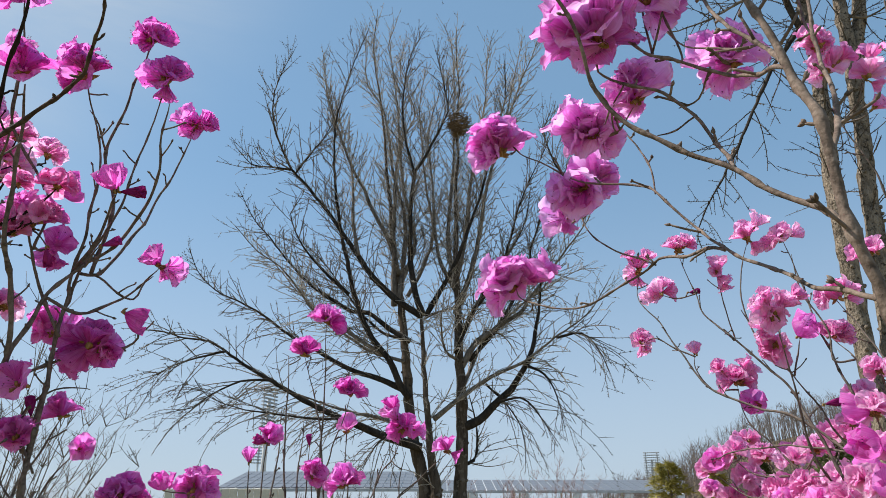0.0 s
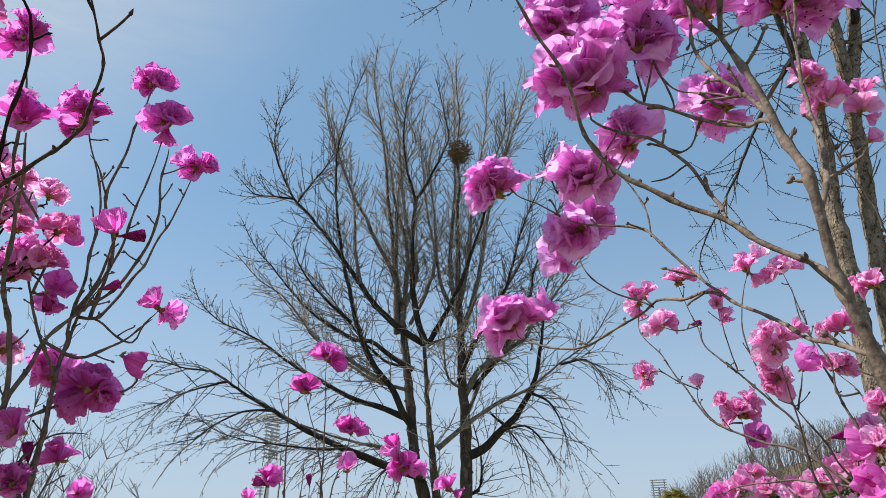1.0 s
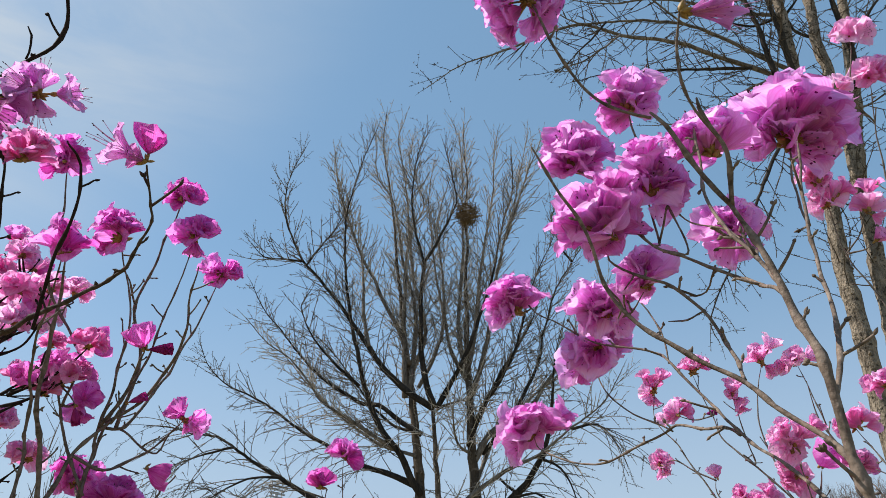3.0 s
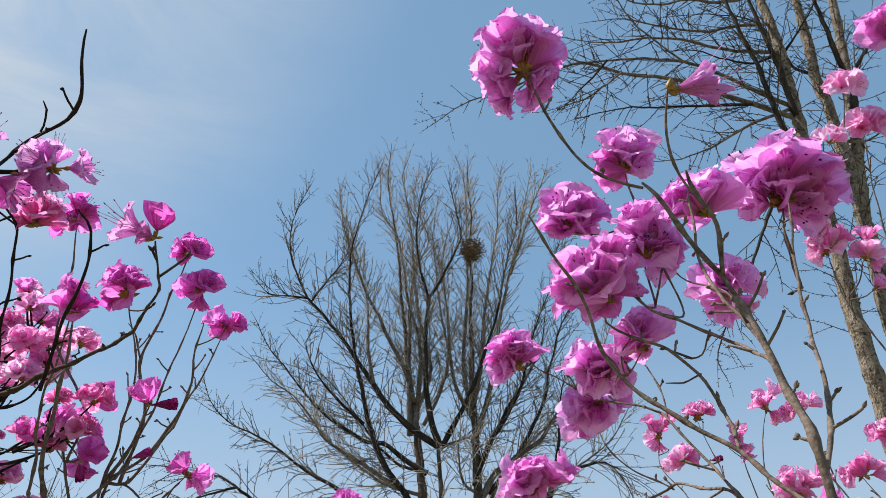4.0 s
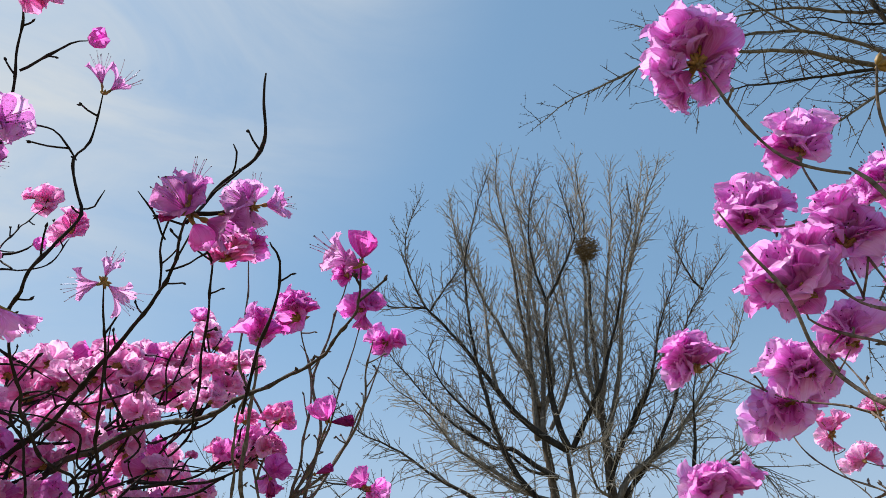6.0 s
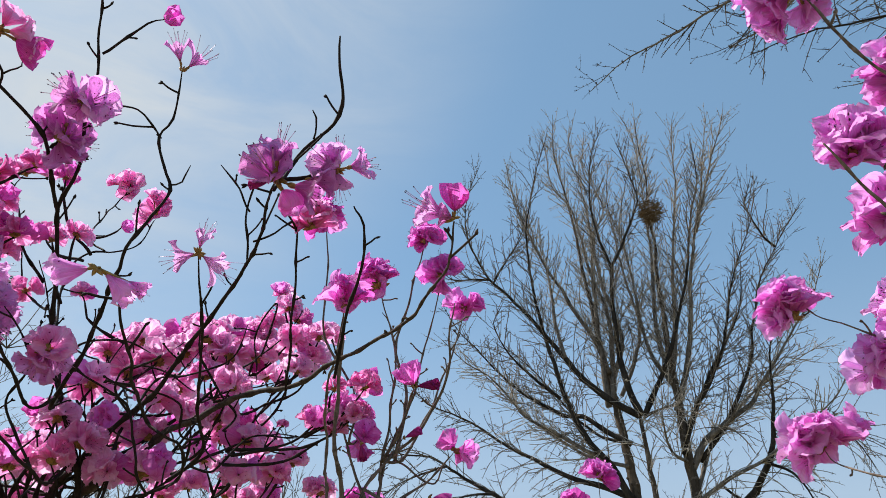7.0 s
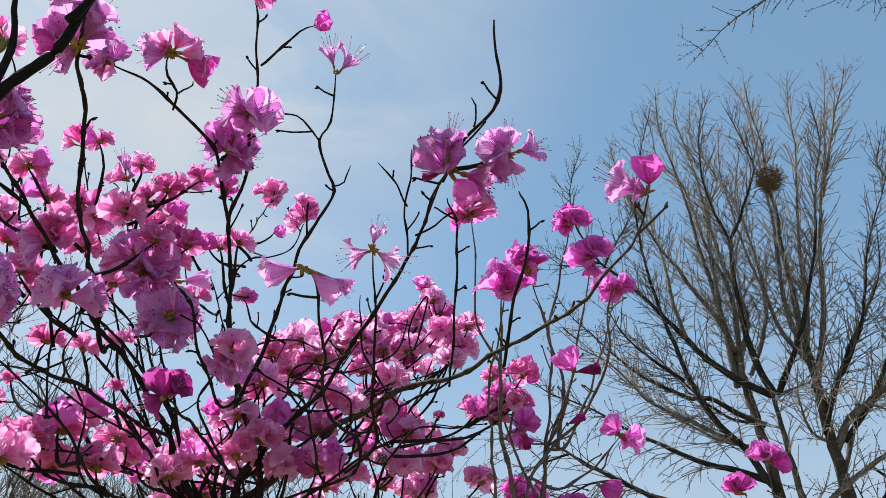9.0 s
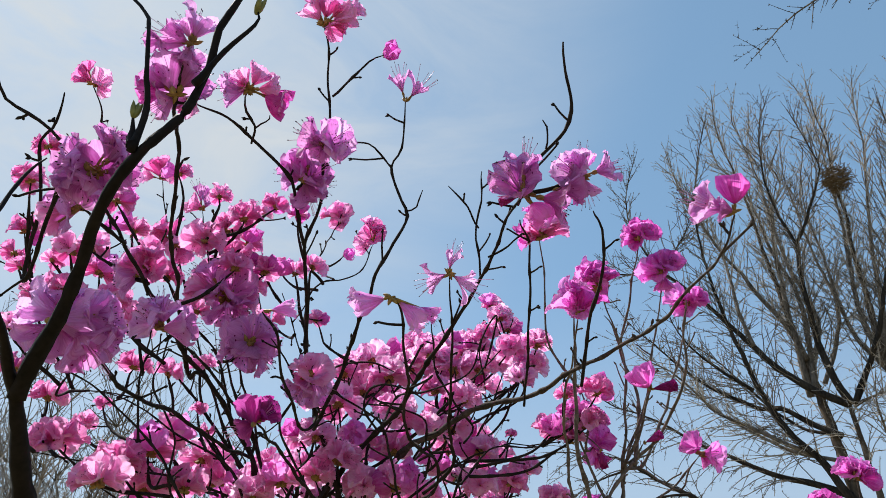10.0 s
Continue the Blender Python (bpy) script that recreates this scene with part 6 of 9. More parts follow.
bloom(LB, (-0.608, 0.218, 2.099), [((-0.614, 0.218, 2.1), (-0.7, -0.67, -0.25), 0.045, 'p'), ((-0.609, 0.216, 2.102), (-0.2, -0.67, 0.72), 0.034, 's'), ((-0.605, 0.22, 2.105), (0.79, -0.2, 0.57), 0.040, 's'), ((-0.598, 0.223, 2.098), (0.72, 0.69, 0.11), 0.043, 's'), ((-0.596, 0.23, 2.093), (0.64, 0.7, -0.31), 0.034, 'h'), ((-0.611, 0.22, 2.102), (-0.02, -0.99, -0.17), 0.022, 's'), ((-0.592, 0.234, 2.093), (0.72, 0.63, -0.3), 0.036, 's')])
bloom(LB, (-0.656, 0.192, 2.084), [((-0.66, 0.196, 2.089), (-0.01, -1, -0.08), 0.041, 'p'), ((-0.657, 0.196, 2.089), (0.79, -0.56, 0.24), 0.038, 'p'), ((-0.659, 0.197, 2.086), (0.16, -0.59, -0.8), 0.030, 's'), ((-0.66, 0.192, 2.082), (-0.74, -0.3, -0.6), 0.025, 's')])
limb(LB, [(-0.768, 0.545, 1.873), (-0.716, 0.493, 1.84), (-0.631, 0.439, 1.911), (-0.548, 0.371, 1.952), (-0.53, 0.374, 1.98), (-0.518, 0.373, 2.008), (-0.523, 0.366, 2.024), (-0.526, 0.346, 2.056), (-0.512, 0.348, 2.077), (-0.496, 0.328, 2.118)], 0.0021, 0.0009)
limb(LB, [(-0.524, 0.346, 2.058), (-0.537, 0.362, 2.069), (-0.542, 0.347, 2.081), (-0.548, 0.335, 2.088), (-0.573, 0.296, 2.07)], 0.00084, 0.00068)
limb(LB, [(-0.519, 0.371, 2.013), (-0.509, 0.379, 2.021), (-0.5, 0.374, 2.035)], 0.00084, 0.00068)
bloom(LB, (-0.496, 0.328, 2.118), [((-0.497, 0.324, 2.127), (0.11, -0.76, 0.65), 0.031, 'w'), ((-0.491, 0.33, 2.124), (0.85, -0.12, 0.51), 0.034, 'w')])
bloom(LB, (-0.405, 0.21, 1.822), [((-0.409, 0.208, 1.821), (-0.88, -0.41, -0.24), 0.030, 'c'), ((-0.402, 0.215, 1.82), (0.57, 0.56, -0.6), 0.031, 'c'), ((-0.392, 0.223, 1.817), (0.77, 0.46, -0.43), 0.019, 'c')])
limb(LB, [(-0.839, 0.607, 0), (-0.812, 0.614, 0.926), (-0.797, 0.622, 1.709), (-0.61, 0.589, 1.785), (-0.56, 0.456, 1.811), (-0.459, 0.31, 1.81), (-0.442, 0.275, 1.817), (-0.421, 0.239, 1.83), (-0.405, 0.21, 1.822)], 0.002, 0.00098)
bloom(LB, (-0.451, 0.353, 1.916), [((-0.453, 0.352, 1.915), (-0.85, -0.41, -0.34), 0.035, 'w'), ((-0.448, 0.356, 1.914), (0.64, 0.59, -0.49), 0.033, 'w'), ((-0.45, 0.352, 1.92), (0.46, -0.52, 0.72), 0.027, 'w')])
limb(LB, [(-0.629, 0.593, 1.778), (-0.592, 0.596, 1.804), (-0.55, 0.519, 1.84), (-0.499, 0.44, 1.882), (-0.451, 0.353, 1.915)], 0.0017, 0.00083)
puff(LB, (-0.89, 0.175, 2.067), 0.042, 5, (-1.008, 0.27, 1.991))
puff(LB, (-0.948, 0.202, 2.155), 0.040, 5, (-0.937, 0.292, 2.095))
puff(LB, (-0.851, 0.221, 1.992), 0.046, 5, (-0.89, 0.315, 1.929))
puff(LB, (-0.882, 0.276, 1.997), 0.042, 5, (-0.887, 0.316, 1.937))
puff(LB, (-0.888, 0.306, 2.07), 0.045, 5, (-0.874, 0.319, 1.963))
puff(LB, (-0.85, 0.253, 2.073), 0.042, 5, (-0.805, 0.316, 1.975))
puff(LB, (-0.871, 0.335, 2.169), 0.040, 5, (-0.903, 0.375, 2.084))
puff(LB, (-0.818, 0.41, 2.07), 0.045, 5, (-0.83, 0.395, 2.008))
puff(LB, (-0.831, 0.474, 2.078), 0.047, 5, (-0.816, 0.517, 2.018))
puff(LB, (-0.847, 0.473, 2.055), 0.040, 5, (-0.84, 0.411, 1.993))
puff(LB, (-0.881, 0.551, 2.127), 0.037, 5, (-0.797, 0.548, 2.063))
puff(LB, (-0.938, 0.225, 1.925), 0.048, 5, (-0.925, 0.295, 1.864))
puff(LB, (-0.916, 0.386, 2.05), 0.047, 5, (-0.909, 0.443, 1.983))
puff(LB, (-0.878, 0.426, 2.067), 0.044, 5, (-0.91, 0.432, 2))
puff(LB, (-0.865, 0.404, 1.996), 0.045, 5, (-0.857, 0.365, 1.931))
puff(LB, (-0.842, 0.276, 1.952), 0.046, 5, (-0.822, 0.348, 1.89))
puff(LB, (-0.873, 0.329, 1.952), 0.048, 5, (-0.877, 0.36, 1.891))
puff(LB, (-0.799, 0.218, 1.976), 0.038, 5, (-0.71, 0.229, 1.915))
puff(LB, (-0.821, 0.215, 1.934), 0.043, 5, (-0.799, 0.212, 1.845))
puff(LB, (-0.943, 0.249, 1.881), 0.042, 5, (-0.898, 0.275, 1.784))
puff(LB, (-0.973, 0.311, 1.871), 0.045, 5, (-0.895, 0.298, 1.784))
puff(LB, (-0.858, 0.616, 2.062), 0.037, 5, (-0.81, 0.669, 1.993))
puff(LB, (-0.908, 0.57, 2.054), 0.044, 5, (-0.808, 0.527, 1.989))
limb(LB, [(-0.575, 0.077, 1.897), (-0.579, 0.073, 1.901), (-0.585, 0.071, 1.905), (-0.589, 0.065, 1.921), (-0.591, 0.049, 1.928), (-0.594, 0.028, 1.934), (-0.592, 0.016, 1.942), (-0.591, 0.007, 1.947)], 0.0011, 0.00075)
limb(LB, [(-0.584, 0.071, 1.905), (-0.687, 0.115, 1.858), (-0.667, 0.098, 1.903), (-0.643, 0.072, 1.95), (-0.632, 0.073, 1.957), (-0.614, 0.065, 1.976)], 0.0014, 0.0009)
bloom(LB, (-0.479, 0.072, 1.919), [((-0.476, 0.067, 1.919), (-0.29, -0.02, 0.96), 0.040, 'p'), ((-0.482, 0.073, 1.92), (-0.6, -0.52, -0.61), 0.031, 'p'), ((-0.474, 0.071, 1.923), (0.57, 0.08, 0.82), 0.035, 'p'), ((-0.487, 0.067, 1.92), (-0.7, -0.71, -0.11), 0.021, 'h'), ((-0.484, 0.067, 1.924), (-0.43, -0.82, 0.37), 0.030, 'p'), ((-0.466, 0.069, 1.932), (0.49, 0.1, 0.87), 0.025, 'p')])
bloom(LB, (-0.46, 0.062, 1.944), [((-0.458, 0.061, 1.948), (0.58, -0.17, 0.8), 0.035, 'p'), ((-0.463, 0.06, 1.945), (-0.7, -0.66, 0.27), 0.030, 'p'), ((-0.475, 0.051, 1.945), (-0.88, -0.45, 0.13), 0.020, 'p'), ((-0.461, 0.062, 1.942), (-0.52, 0.32, -0.79), 0.025, 'p'), ((-0.46, 0.059, 1.947), (0, -0.41, 0.91), 0.021, 'p')])
limb(LB, [(-0.767, 0.358, 1.871), (-0.768, 0.351, 1.873), (-0.793, 0.364, 1.874), (-0.768, 0.332, 1.892), (-0.604, 0.17, 1.914), (-0.536, 0.116, 1.931), (-0.479, 0.072, 1.919), (-0.461, 0.062, 1.944), (-0.479, 0.072, 1.919)], 0.0018, 0.00098)
bloom(LB, (-0.859, 0.187, 2.196), [((-0.863, 0.185, 2.2), (-0.38, -0.84, 0.39), 0.039, 's'), ((-0.86, 0.192, 2.2), (0.96, -0.26, 0.07), 0.039, 's'), ((-0.859, 0.178, 2.208), (-0.06, -0.52, 0.85), 0.025, 's'), ((-0.857, 0.192, 2.195), (0.68, 0.48, -0.55), 0.028, 's')])
limb(LB, [(-0.94, 0.311, 2.046), (-0.943, 0.31, 2.051), (-0.951, 0.314, 2.05), (-0.95, 0.308, 2.072), (-0.922, 0.273, 2.122), (-0.902, 0.238, 2.153), (-0.876, 0.215, 2.18), (-0.86, 0.188, 2.195)], 0.0012, 0.00083)
bloom(LB, (-0.562, 0.079, 1.894), [((-0.568, 0.083, 1.899), (-0.12, -0.99, -0.02), 0.051, 'p'), ((-0.566, 0.087, 1.9), (0.82, -0.45, -0.35), 0.051, 'p'), ((-0.55, 0.08, 1.9), (0.69, 0.37, 0.62), 0.039, 'p'), ((-0.567, 0.085, 1.897), (0, -0.48, -0.88), 0.046, 'p'), ((-0.553, 0.078, 1.906), (0.65, -0.12, 0.75), 0.032, 'p'), ((-0.566, 0.077, 1.89), (-0.88, 0.13, -0.46), 0.034, 'p'), ((-0.555, 0.085, 1.896), (0.92, 0.38, -0.03), 0.034, 'p'), ((-0.55, 0.078, 1.911), (0.74, -0.27, 0.61), 0.026, 'p'), ((-0.573, 0.078, 1.889), (-0.72, -0.35, -0.6), 0.029, 'p')])
limb(LB, [(-0.849, 0.636, 0), (-0.826, 0.653, 0.926), (-0.811, 0.661, 1.709), (-0.866, 0.578, 1.773), (-0.844, 0.512, 1.83), (-0.768, 0.332, 1.892), (-0.667, 0.169, 1.92), (-0.578, 0.087, 1.905), (-0.562, 0.079, 1.894)], 0.0066, 0.0013)
bloom(LB, (-0.638, 0.114, 1.909), [((-0.644, 0.118, 1.913), (-0.29, -0.85, -0.44), 0.049, 'p'), ((-0.65, 0.108, 1.907), (-0.85, -0.48, -0.2), 0.032, 's'), ((-0.635, 0.111, 1.91), (0.28, 0.08, 0.96), 0.032, 's'), ((-0.639, 0.114, 1.913), (0.01, -0.79, 0.61), 0.040, 'p'), ((-0.653, 0.11, 1.899), (-0.91, -0.03, -0.41), 0.023, 's'), ((-0.631, 0.116, 1.914), (0.87, 0.1, 0.48), 0.023, 's')])
limb(LB, [(-0.672, 0.177, 1.919), (-0.657, 0.145, 1.915), (-0.638, 0.114, 1.909)], 0.0014, 0.0009)
bloom(LB, (-1.036, 0.412, 2.257), [((-1.035, 0.407, 2.26), (-0.25, -0.43, 0.87), 0.055, 's'), ((-1.037, 0.419, 2.262), (0.93, -0.37, -0.05), 0.047, 's'), ((-1.033, 0.406, 2.271), (0.21, -0.52, 0.83), 0.042, 's'), ((-1.047, 0.404, 2.26), (-0.73, -0.67, 0.16), 0.036, 's')])
limb(LB, [(-0.977, 0.453, 2.044), (-0.979, 0.457, 2.047), (-0.977, 0.468, 2.038), (-0.984, 0.468, 2.066), (-1.018, 0.439, 2.158), (-1.036, 0.413, 2.256)], 0.0012, 0.00083)
bloom(LB, (-0.997, 0.47, 2.22), [((-1.002, 0.472, 2.224), (-0.29, -0.95, 0.12), 0.052, 's'), ((-0.996, 0.472, 2.223), (0.82, -0.18, 0.55), 0.044, 'w'), ((-0.995, 0.463, 2.23), (0.09, -0.36, 0.93), 0.038, 'w')])
limb(LB, [(-0.983, 0.468, 2.063), (-0.953, 0.503, 2.074), (-0.98, 0.488, 2.142), (-0.998, 0.471, 2.218)], 0.0012, 0.00083)
bloom(LB, (-1.087, 0.635, 2.324), [((-1.093, 0.64, 2.331), (-0, -0.98, 0.21), 0.071, 's'), ((-1.081, 0.631, 2.326), (0.48, 0.1, 0.87), 0.071, 's'), ((-1.069, 0.642, 2.33), (0.87, 0.34, 0.35), 0.054, 's')])
limb(LB, [(-0.954, 0.502, 2.074), (-0.989, 0.62, 2.09), (-1.02, 0.614, 2.192), (-1.06, 0.607, 2.27), (-1.087, 0.636, 2.322)], 0.0012, 0.00083)
bloom(LB, (-0.755, 0.611, 2.163), [((-0.759, 0.618, 2.17), (0.52, -0.85, 0.1), 0.055, 's'), ((-0.751, 0.609, 2.175), (0.51, -0.5, 0.7), 0.044, 's'), ((-0.756, 0.608, 2.161), (-0.98, -0.17, -0.08), 0.046, 's'), ((-0.753, 0.599, 2.183), (0.06, -0.46, 0.88), 0.036, 's')])
bloom(LB, (-0.808, 0.606, 2.15), [((-0.808, 0.61, 2.152), (0.96, -0.29, -0.02), 0.027, 'h')])
limb(LB, [(-0.744, 0.496, 1.92), (-0.803, 0.534, 2.036), (-0.793, 0.557, 2.079), (-0.764, 0.601, 2.111), (-0.754, 0.613, 2.162)], 0.0014, 0.00083)
bloom(LB, (-0.906, 0.7, 2.296), [((-0.91, 0.706, 2.303), (0.51, -0.84, 0.18), 0.059, 's'), ((-0.91, 0.692, 2.301), (-0.49, -0.61, 0.62), 0.055, 's'), ((-0.912, 0.707, 2.301), (0.32, -0.81, -0.49), 0.049, 's'), ((-0.922, 0.684, 2.303), (-0.7, -0.63, 0.33), 0.036, 's')])
limb(LB, [(-0.786, 0.568, 2.087), (-0.844, 0.589, 2.126), (-0.878, 0.641, 2.213), (-0.907, 0.701, 2.294)], 0.0012, 0.00075)
bloom(LB, (-0.805, 0.352, 2.047), [((-0.804, 0.345, 2.045), (-0.84, -0.05, 0.54), 0.051, 's'), ((-0.8, 0.35, 2.045), (0.48, 0.85, 0.22), 0.046, 's'), ((-0.804, 0.351, 2.05), (0.22, -0.41, 0.88), 0.040, 's'), ((-0.809, 0.356, 2.048), (-0.32, -0.53, -0.79), 0.033, 's'), ((-0.808, 0.358, 2.051), (0.65, -0.6, -0.47), 0.033, 's')])
bloom(LB, (-0.903, 0.375, 2.084), [((-0.903, 0.372, 2.089), (-0.06, -0.58, 0.81), 0.055, 's'), ((-0.907, 0.384, 2.088), (0.63, -0.27, -0.73), 0.053, 's'), ((-0.907, 0.371, 2.084), (-0.9, -0.44, 0.02), 0.053, 's'), ((-0.911, 0.364, 2.098), (-0.25, -0.83, 0.5), 0.038, 's'), ((-0.901, 0.381, 2.079), (0.24, 0.58, -0.78), 0.043, 's'), ((-0.911, 0.366, 2.091), (-0.56, -0.71, 0.44), 0.035, 's')])
bloom(LB, (-0.718, 0.229, 1.927), [((-0.723, 0.231, 1.928), (-0.6, -0.67, -0.42), 0.053, 'p'), ((-0.72, 0.236, 1.932), (0.84, -0.52, -0.13), 0.046, 's'), ((-0.719, 0.227, 1.928), (-0.49, -0.67, 0.56), 0.041, 's'), ((-0.716, 0.224, 1.933), (0.01, -0.29, 0.96), 0.032, 's'), ((-0.72, 0.226, 1.933), (-0.1, -0.8, 0.6), 0.034, 'p'), ((-0.713, 0.229, 1.937), (0.64, -0.42, 0.65), 0.039, 's'), ((-0.72, 0.234, 1.931), (0.68, -0.69, -0.25), 0.034, 's'), ((-0.721, 0.222, 1.934), (-0.34, -0.63, 0.69), 0.025, 's')])
bloom(LB, (-0.792, 0.385, 1.983), [((-0.798, 0.388, 1.989), (-0.14, -0.97, 0.21), 0.065, 'p'), ((-0.793, 0.393, 1.99), (0.95, -0.31, 0.07), 0.072, 'p'), ((-0.796, 0.392, 1.983), (0.17, 0.04, -0.98), 0.062, 'p'), ((-0.784, 0.39, 1.979), (0.66, 0.72, -0.19), 0.048, 's'), ((-0.807, 0.374, 1.992), (-0.5, -0.83, 0.23), 0.056, 's'), ((-0.797, 0.369, 2.001), (-0.19, -0.63, 0.75), 0.050, 'p'), ((-0.789, 0.377, 1.978), (-0.79, 0.38, 0.48), 0.044, 'p'), ((-0.787, 0.392, 1.979), (0.63, 0.57, -0.54), 0.041, 'p'), ((-0.772, 0.398, 1.978), (0.64, 0.77, -0.02), 0.041, 's'), ((-0.815, 0.371, 1.981), (-0.86, -0.51, -0.07), 0.037, 's')])
limb(LB, [(-0.843, 0.628, 0), (-0.818, 0.642, 0.926), (-0.802, 0.649, 1.709), (-0.896, 0.618, 1.781), (-0.874, 0.542, 1.87), (-0.844, 0.467, 1.937), (-0.792, 0.385, 1.983)], 0.006, 0.0011)
bloom(LB, (-0.557, 0.241, 1.857), [((-0.551, 0.244, 1.857), (0.81, 0.55, 0.18), 0.027, 'c')])
limb(LB, [(-0.703, 0.485, 1.85), (-0.69, 0.451, 1.827), (-0.622, 0.335, 1.844), (-0.587, 0.287, 1.86), (-0.558, 0.241, 1.856)], 0.0014, 0.0009)
bloom(LB, (-0.672, 0.231, 1.86), [((-0.677, 0.234, 1.865), (-0.09, -0.99, 0.09), 0.049, 'p'), ((-0.667, 0.23, 1.859), (0.66, 0.73, 0.19), 0.047, 'p'), ((-0.671, 0.23, 1.865), (0.39, -0.47, 0.79), 0.042, 'p'), ((-0.672, 0.225, 1.873), (0.16, -0.69, 0.71), 0.036, 'p'), ((-0.658, 0.238, 1.862), (0.84, 0.53, 0.14), 0.037, 'p')])
limb(LB, [(-0.846, 0.519, 1.824), (-0.839, 0.514, 1.844), (-0.742, 0.346, 1.867), (-0.71, 0.282, 1.87), (-0.672, 0.231, 1.859)], 0.0018, 0.0009)
bloom(LB, (-0.762, 0.408, 1.924), [((-0.767, 0.408, 1.927), (-0.59, -0.81, 0.01), 0.065, 'p'), ((-0.766, 0.417, 1.932), (0.75, -0.66, -0.06), 0.068, 'p'), ((-0.758, 0.412, 1.922), (0.67, 0.64, -0.38), 0.065, 'p'), ((-0.768, 0.415, 1.926), (-0.11, -0.34, -0.94), 0.060, 'p'), ((-0.75, 0.407, 1.93), (0.62, 0.3, 0.72), 0.050, 'p'), ((-0.759, 0.414, 1.918), (0.35, 0.58, -0.73), 0.042, 'p')])
bloom(LB, (-0.578, 0.098, 1.798), [((-0.582, 0.098, 1.801), (-0.52, -0.82, 0.23), 0.046, 'p'), ((-0.571, 0.091, 1.793), (-0.08, 0.9, 0.42), 0.058, 'p'), ((-0.575, 0.107, 1.794), (0.57, 0.47, -0.67), 0.049, 'p'), ((-0.585, 0.098, 1.795), (-0.72, -0.28, -0.64), 0.041, 'p'), ((-0.569, 0.105, 1.801), (0.94, 0.34, 0.04), 0.041, 'p'), ((-0.577, 0.095, 1.803), (0.18, -0.31, 0.93), 0.028, 'p'), ((-0.578, 0.097, 1.794), (-0.6, 0.54, -0.58), 0.040, 'p'), ((-0.564, 0.113, 1.79), (0.6, 0.72, -0.34), 0.034, 'p'), ((-0.558, 0.108, 1.801), (0.77, 0.59, 0.24), 0.028, 'p')])
limb(LB, [(-0.846, 0.519, 1.824), (-0.747, 0.315, 1.811), (-0.638, 0.163, 1.802), (-0.579, 0.098, 1.798)], 0.002, 0.0011)
bloom(LB, (-0.593, 0.286, 1.782), [((-0.59, 0.28, 1.779), (-0.39, 0.33, 0.86), 0.038, 'm'), ((-0.596, 0.287, 1.781), (-0.71, -0.42, -0.56), 0.029, 'm'), ((-0.591, 0.288, 1.785), (0.87, -0.12, 0.47), 0.029, 'm')])
limb(LB, [(-0.778, 0.601, 1.808), (-0.752, 0.547, 1.774), (-0.677, 0.405, 1.786), (-0.593, 0.286, 1.781)], 0.0018, 0.0009)
bloom(LB, (-0.683, 0.436, 1.881), [((-0.688, 0.442, 1.881), (-0.16, -0.24, -0.96), 0.058, 'p'), ((-0.686, 0.444, 1.887), (0.77, -0.63, -0.04), 0.057, 's'), ((-0.684, 0.434, 1.884), (-0.2, -0.73, 0.65), 0.042, 's'), ((-0.685, 0.443, 1.883), (0.63, -0.04, -0.78), 0.046, 'p'), ((-0.686, 0.436, 1.881), (-0.74, -0.55, -0.4), 0.032, 's')])
puff(LB, (-1.008, 0.27, 1.991), 0.034, 4, (-1.003, 0.354, 1.888))
puff(LB, (-1.006, 0.246, 2.019), 0.034, 4, (-0.879, 0.318, 1.952))
puff(LB, (-0.988, 0.269, 2.036), 0.038, 4, (-0.971, 0.354, 1.975))
puff(LB, (-0.993, 0.23, 2.06), 0.041, 4, (-1.008, 0.27, 1.991))
puff(LB, (-1.09, 0.268, 2.073), 0.036, 4, (-1.008, 0.27, 1.991))
puff(LB, (-0.929, 0.311, 1.818), 0.060, 6, (-0.827, 0.396, 1.755))
puff(LB, (-0.866, 0.334, 1.775), 0.063, 6, (-0.819, 0.588, 1.715))
puff(LB, (-0.896, 0.371, 1.805), 0.060, 6, (-0.805, 0.415, 1.743))
puff(LB, (-0.917, 0.422, 1.83), 0.064, 6, (-0.826, 0.393, 1.766))
puff(LB, (-0.943, 0.461, 1.859), 0.060, 6, (-0.894, 0.466, 1.791))
puff(LB, (-0.894, 0.466, 1.791), 0.057, 6, (-0.796, 0.473, 1.728))
puff(LB, (-0.943, 0.557, 1.824), 0.070, 6, (-0.87, 0.574, 1.76))
puff(LB, (-0.957, 0.533, 1.845), 0.056, 6, (-0.89, 0.515, 1.78))
puff(LB, (-1, 0.378, 1.855), 0.040, 6, (-0.887, 0.396, 1.794))
puff(LB, (-0.921, 0.43, 1.786), 0.057, 6, (-0.8, 0.496, 1.725))
puff(LB, (-0.986, 0.388, 1.881), 0.025, 4, (-0.884, 0.383, 1.818))
puff(LB, (-0.919, 0.481, 1.889), 0.026, 4, (-0.878, 0.473, 1.826))
puff(LB, (-0.913, 0.499, 1.866), 0.024, 4, (-0.893, 0.539, 1.805))
puff(LB, (-0.96, 0.4, 1.934), 0.044, 4, (-0.936, 0.374, 1.873))
puff(LB, (-0.937, 0.435, 1.933), 0.044, 4, (-0.939, 0.46, 1.873))
puff(LB, (-0.909, 0.465, 1.947), 0.041, 4, (-0.913, 0.489, 1.882))
puff(LB, (-0.634, 0.838, 1.909), 0.022, 5, (-0.659, 0.74, 1.846))
puff(LB, (-0.458, 0.737, 1.927), 0.045, 5, (-0.535, 0.729, 1.854))
puff(LB, (-0.497, 0.724, 1.922), 0.038, 5, (-0.535, 0.729, 1.854))
